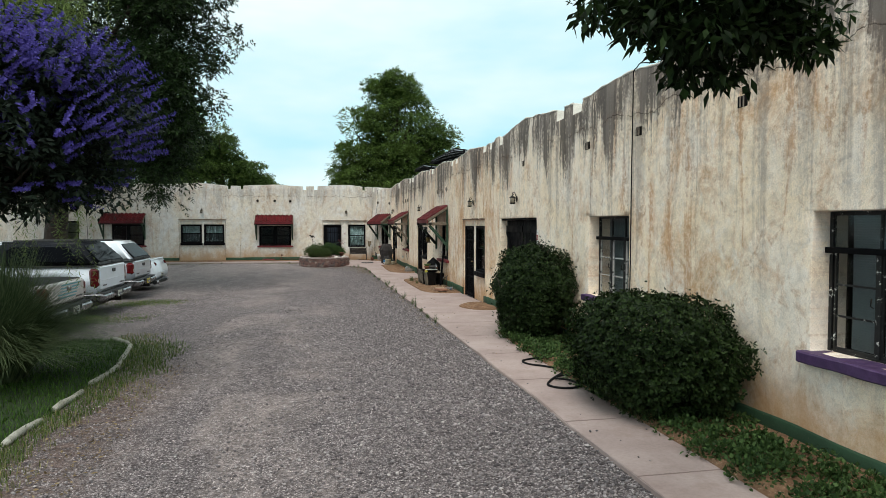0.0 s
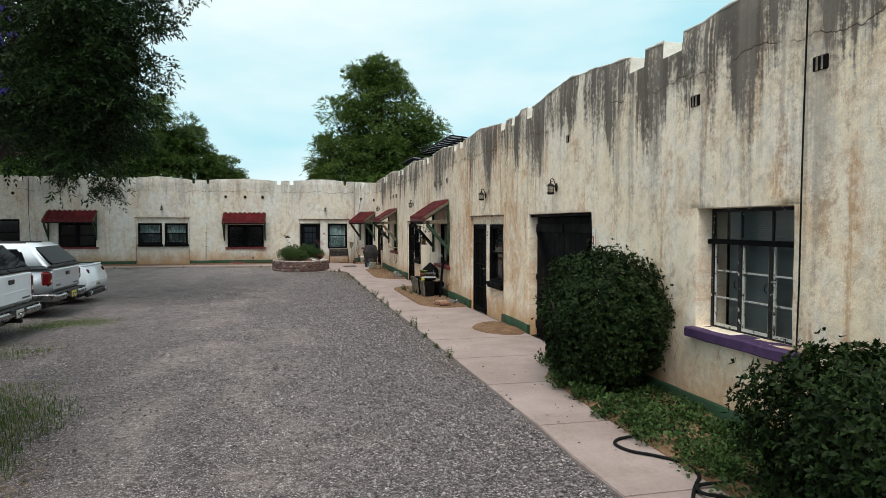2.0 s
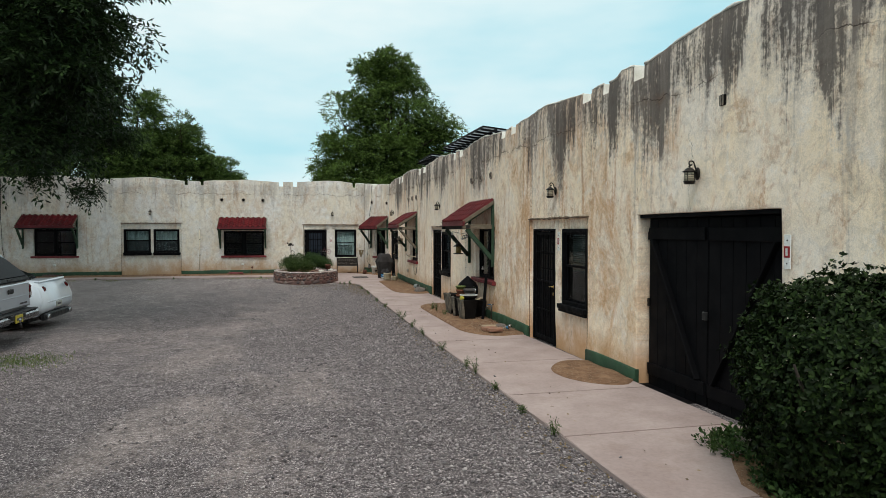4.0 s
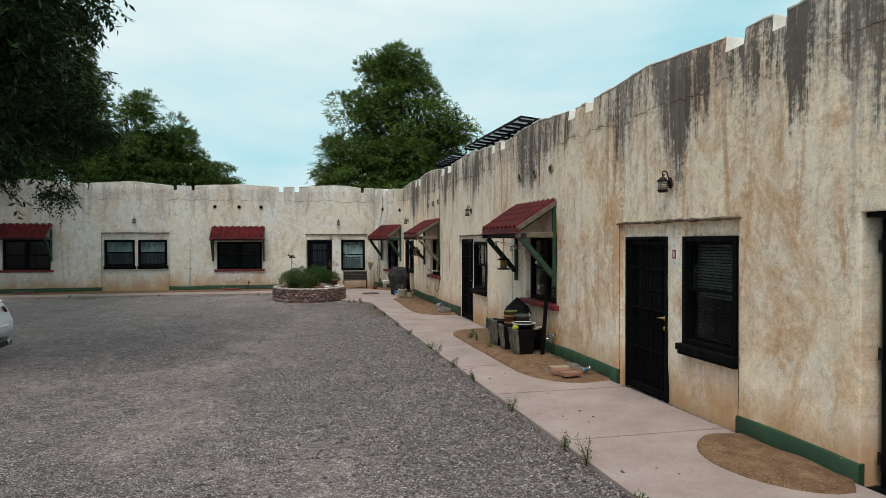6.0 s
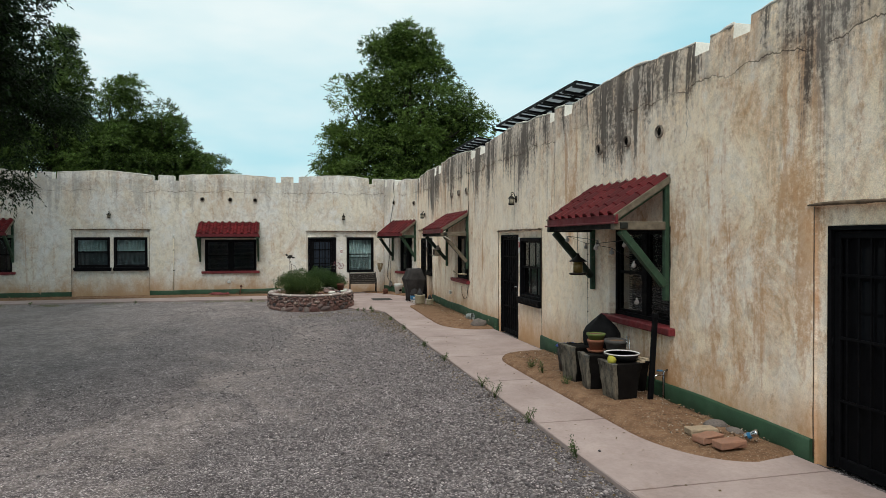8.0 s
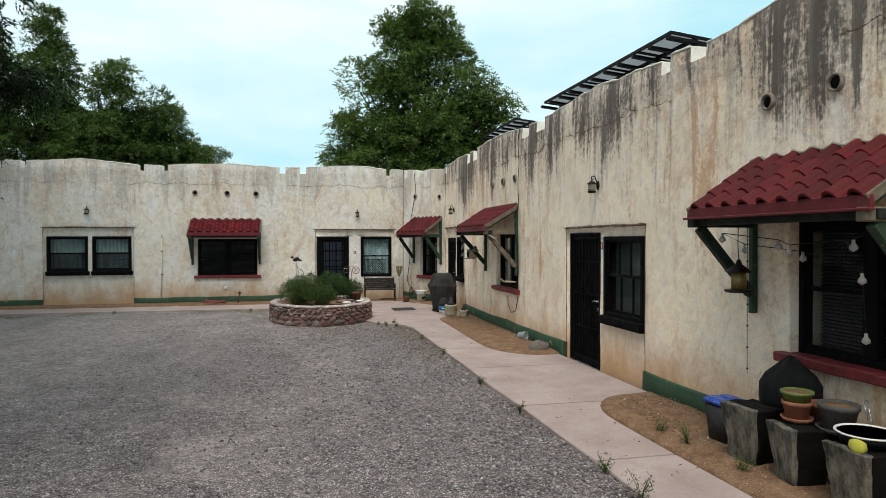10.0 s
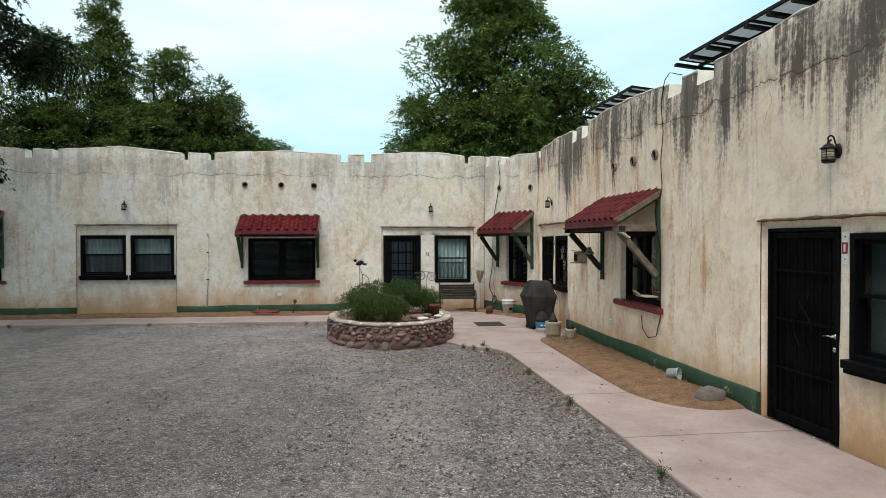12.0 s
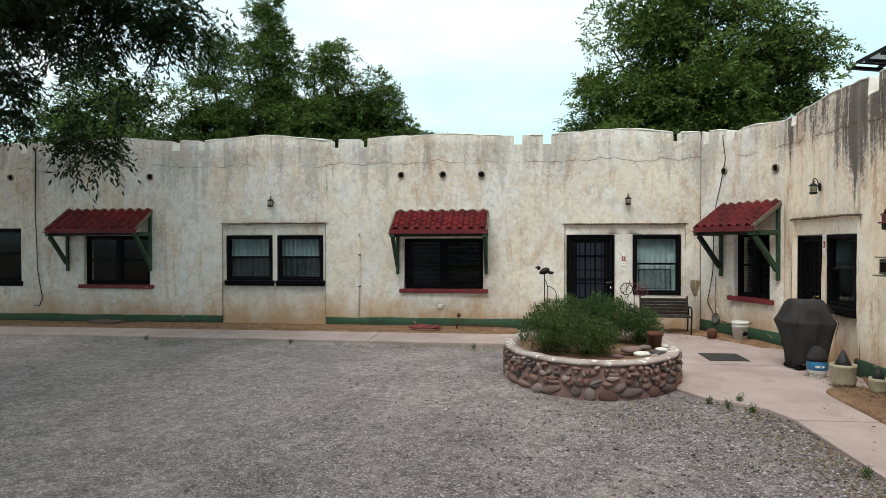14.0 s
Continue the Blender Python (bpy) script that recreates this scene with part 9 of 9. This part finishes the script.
def cable(line, pts, r, label, name="wall_cable"):
    fine = []
    for (u0, o0, z0), (u1, o1, z1) in zip(pts, pts[1:]):
        k = max(2, int(abs(z1 - z0) / 0.2))
        fine += [(u0 + (u1 - u0) * i / k + 0.012 * noise.noise(Vector((u0, z0 + (z1 - z0) * i / k, 3))), o0 + (o1 - o0) * i / k, z0 + (z1 - z0) * i / k) for i in range(k)]
    fine.append(pts[-1])
    return tagged(part(name, piped(rounded(fine, 2), r, 6), RUBBER, m=line.m(0)), label, "cable", "cables on the walls")


cable(EAST, [(7.80, -0.2, 4.06), (7.86, -0.02, 4.06), (7.95, 0.03, 3.96), (7.97, 0.03, 2.4), (7.99, 0.03, 0.9), (8.0, 0.03, 0.2)], 0.008, "black cable hanging down the stained wall")
cable(EAST, [(28.2, -0.15, 4.05), (28.27, 0.0, 4.09), (28.36, 0.03, 4.0), (28.46, 0.03, 3.7), (28.40, 0.03, 3.3), (28.47, 0.03, 2.9), (28.43, 0.03, 2.5), (28.50, 0.10, 2.2), (28.46, 0.03, 1.6), (28.47, 0.03, 0.7), (28.60, 0.03, 0.42), (28.85, 0.03, 0.36), (29.05, 0.03, 0.48), (29.08, 0.03, 0.66)], 0.006, "black cable looping down beside the awning")
cable(CORNER, [(1.62, -0.05, 3.98), (1.52, 0.03, 3.8), (1.45, 0.03, 3.4), (1.58, 0.03, 2.9), (1.72, 0.03, 2.5), (1.78, 0.03, 2.0), (1.80, 0.03, 1.2), (1.95, 0.03, 0.55), (1.70, 0.03, 0.22), (1.3, 0.04, 0.18), (0.7, 0.04, 0.25)], 0.008, "dark cable winding down the corner wall")
cable(NORTH, [(11.62, -0.05, 4.12), (11.66, 0.03, 3.95), (11.68, 0.03, 2.5), (11.64, 0.03, 1.2), (11.52, 0.03, 0.5), (11.6, 0.03, 0.3), (11.75, 0.03, 0.32)], 0.010, "black cable looping down the north wall")
cond = thing("conduit_pipe", NORTH.m(3.92, 0.03, 0.0), "cream painted conduit pipe with a cap", "pipe")
part("pipe", piped([(0.02, 0, 0.10), (0.0, 0.0, 0.9), (0.01, 0.0, 1.95)], 0.014, 8), worn("cream_pipe_paint", (0.78, 0.70, 0.56), (0.62, 0.54, 0.42), 8.0, 0.7), cond)
part("pipe_cap", turned([(0.0, 1.93), (0.024, 1.93), (0.024, 2.02), (0.012, 2.04), (0.0, 2.04)], 10), WHITE_PLASTIC, cond)
for z in (0.8, 1.5):
    part("clip", boxes((-0.03, 0.03, -0.03, 0.018, z - 0.012, z + 0.012), bevel=0.003), IRON, cond)


def coil(name, x, y, z, r, turns, thick, material, label, seed, squash=0.6):
    rnd = random.Random(seed)
    pts, n = [], turns * 16
    for i in range(n + 1):
        t = i / 16 * math.tau
        rr = r * (0.75 + 0.35 * rnd.random() ** 2 * 0.4 + 0.2 * noise.noise(Vector((t * 0.3, seed, 0))))
        pts.append((x + rr * math.cos(t) + 0.04 * noise.noise(Vector((t * 0.11, 0, seed))) * 3, y + rr * squash * math.sin(t), z + thick * (0.4 + 1.6 * i / n) + 0.05 * abs(noise.noise(Vector((t * 0.45, seed, 3))))))
    return tagged(part(name, piped(pts, thick, 6), material), label, "hose")


RED_HOSE = worn("faded_red_hose", (0.24, 0.045, 0.05), (0.14, 0.03, 0.032), 9.0, 0.6)
hz = ground_z(-2, 36.5)
coil("garden_hose", -2.35, 36.40, hz + 0.085, 0.36, 4, 0.016, RED_HOSE, "faded red hose coiled on the earth strip", 3)
coil("garden_hose", -9.6, 36.62, hz + 0.085, 0.46, 4, 0.015, worn("grey_pink_hose", (0.20, 0.12, 0.11), (0.13, 0.085, 0.08), 9.0, 0.65), "dull pink hose heaped by the wall", 7, 0.4)
tagged(part("garden_hose", piped(rounded([(3.55, 8.55, 0.10), (3.2, 8.6, 0.075), (2.95, 8.62, 0.05), (2.84, 8.5, 0.05), (2.88, 8.32, 0.05), (3.02, 8.18, 0.05), (3.14, 8.0, 0.05), (3.12, 7.75, 0.055), (2.95, 7.55, 0.05), (2.80, 7.35, 0.05), (2.72, 7.18, 0.05), (2.80, 7.04, 0.05), (2.95, 7.0, 0.05), (3.08, 7.08, 0.055), (3.06, 7.3, 0.06), (2.92, 7.42, 0.065), (3.0, 7.56, 0.06), (3.25, 7.5, 0.075), (3.5, 7.4, 0.10)]), 0.0135, 8), RUBBER), "black rubber hose looped on the pink walk", "hose")
wire = tagged(part("edging_wire", piped([(-0.75 - 0.016 * i, 36.72 + 0.02 * math.sin(i * 0.7), hz + 0.075 + 0.07 * abs(math.sin(i * 0.42))) for i in range(70)], 0.007, 5), RUST), "low rusty scalloped edging wire on the earth strip", "garden edging")
mask = thing("rust_ornament", pose(-1.72, 36.62, hz + 0.05, 0, 0, 10), "rusty iron garden ornament by the wall", "garden ornament")
part("shaft", piped([(0, 0, 0), (0.02, 0, 0.16), (0.05, 0.01, 0.24)], 0.018, 7), RUST, mask)
part("head", turned([(0.0, -0.04), (0.04, -0.02), (0.045, 0.02), (0.02, 0.06), (0.0, 0.07)], 10, pose(0.05, 0.01, 0.28, 20)), RUST, mask)
for i, (x, y) in enumerate(((-3.6, 36.5), (-7.9, 36.6), (-5.2, 36.6), (-0.9, 36.5))):
    rock(x, y, 0.07, "reddish stone on the earth strip", 11.0 + i * 2.3, BRICK, 0.5, 0.02)
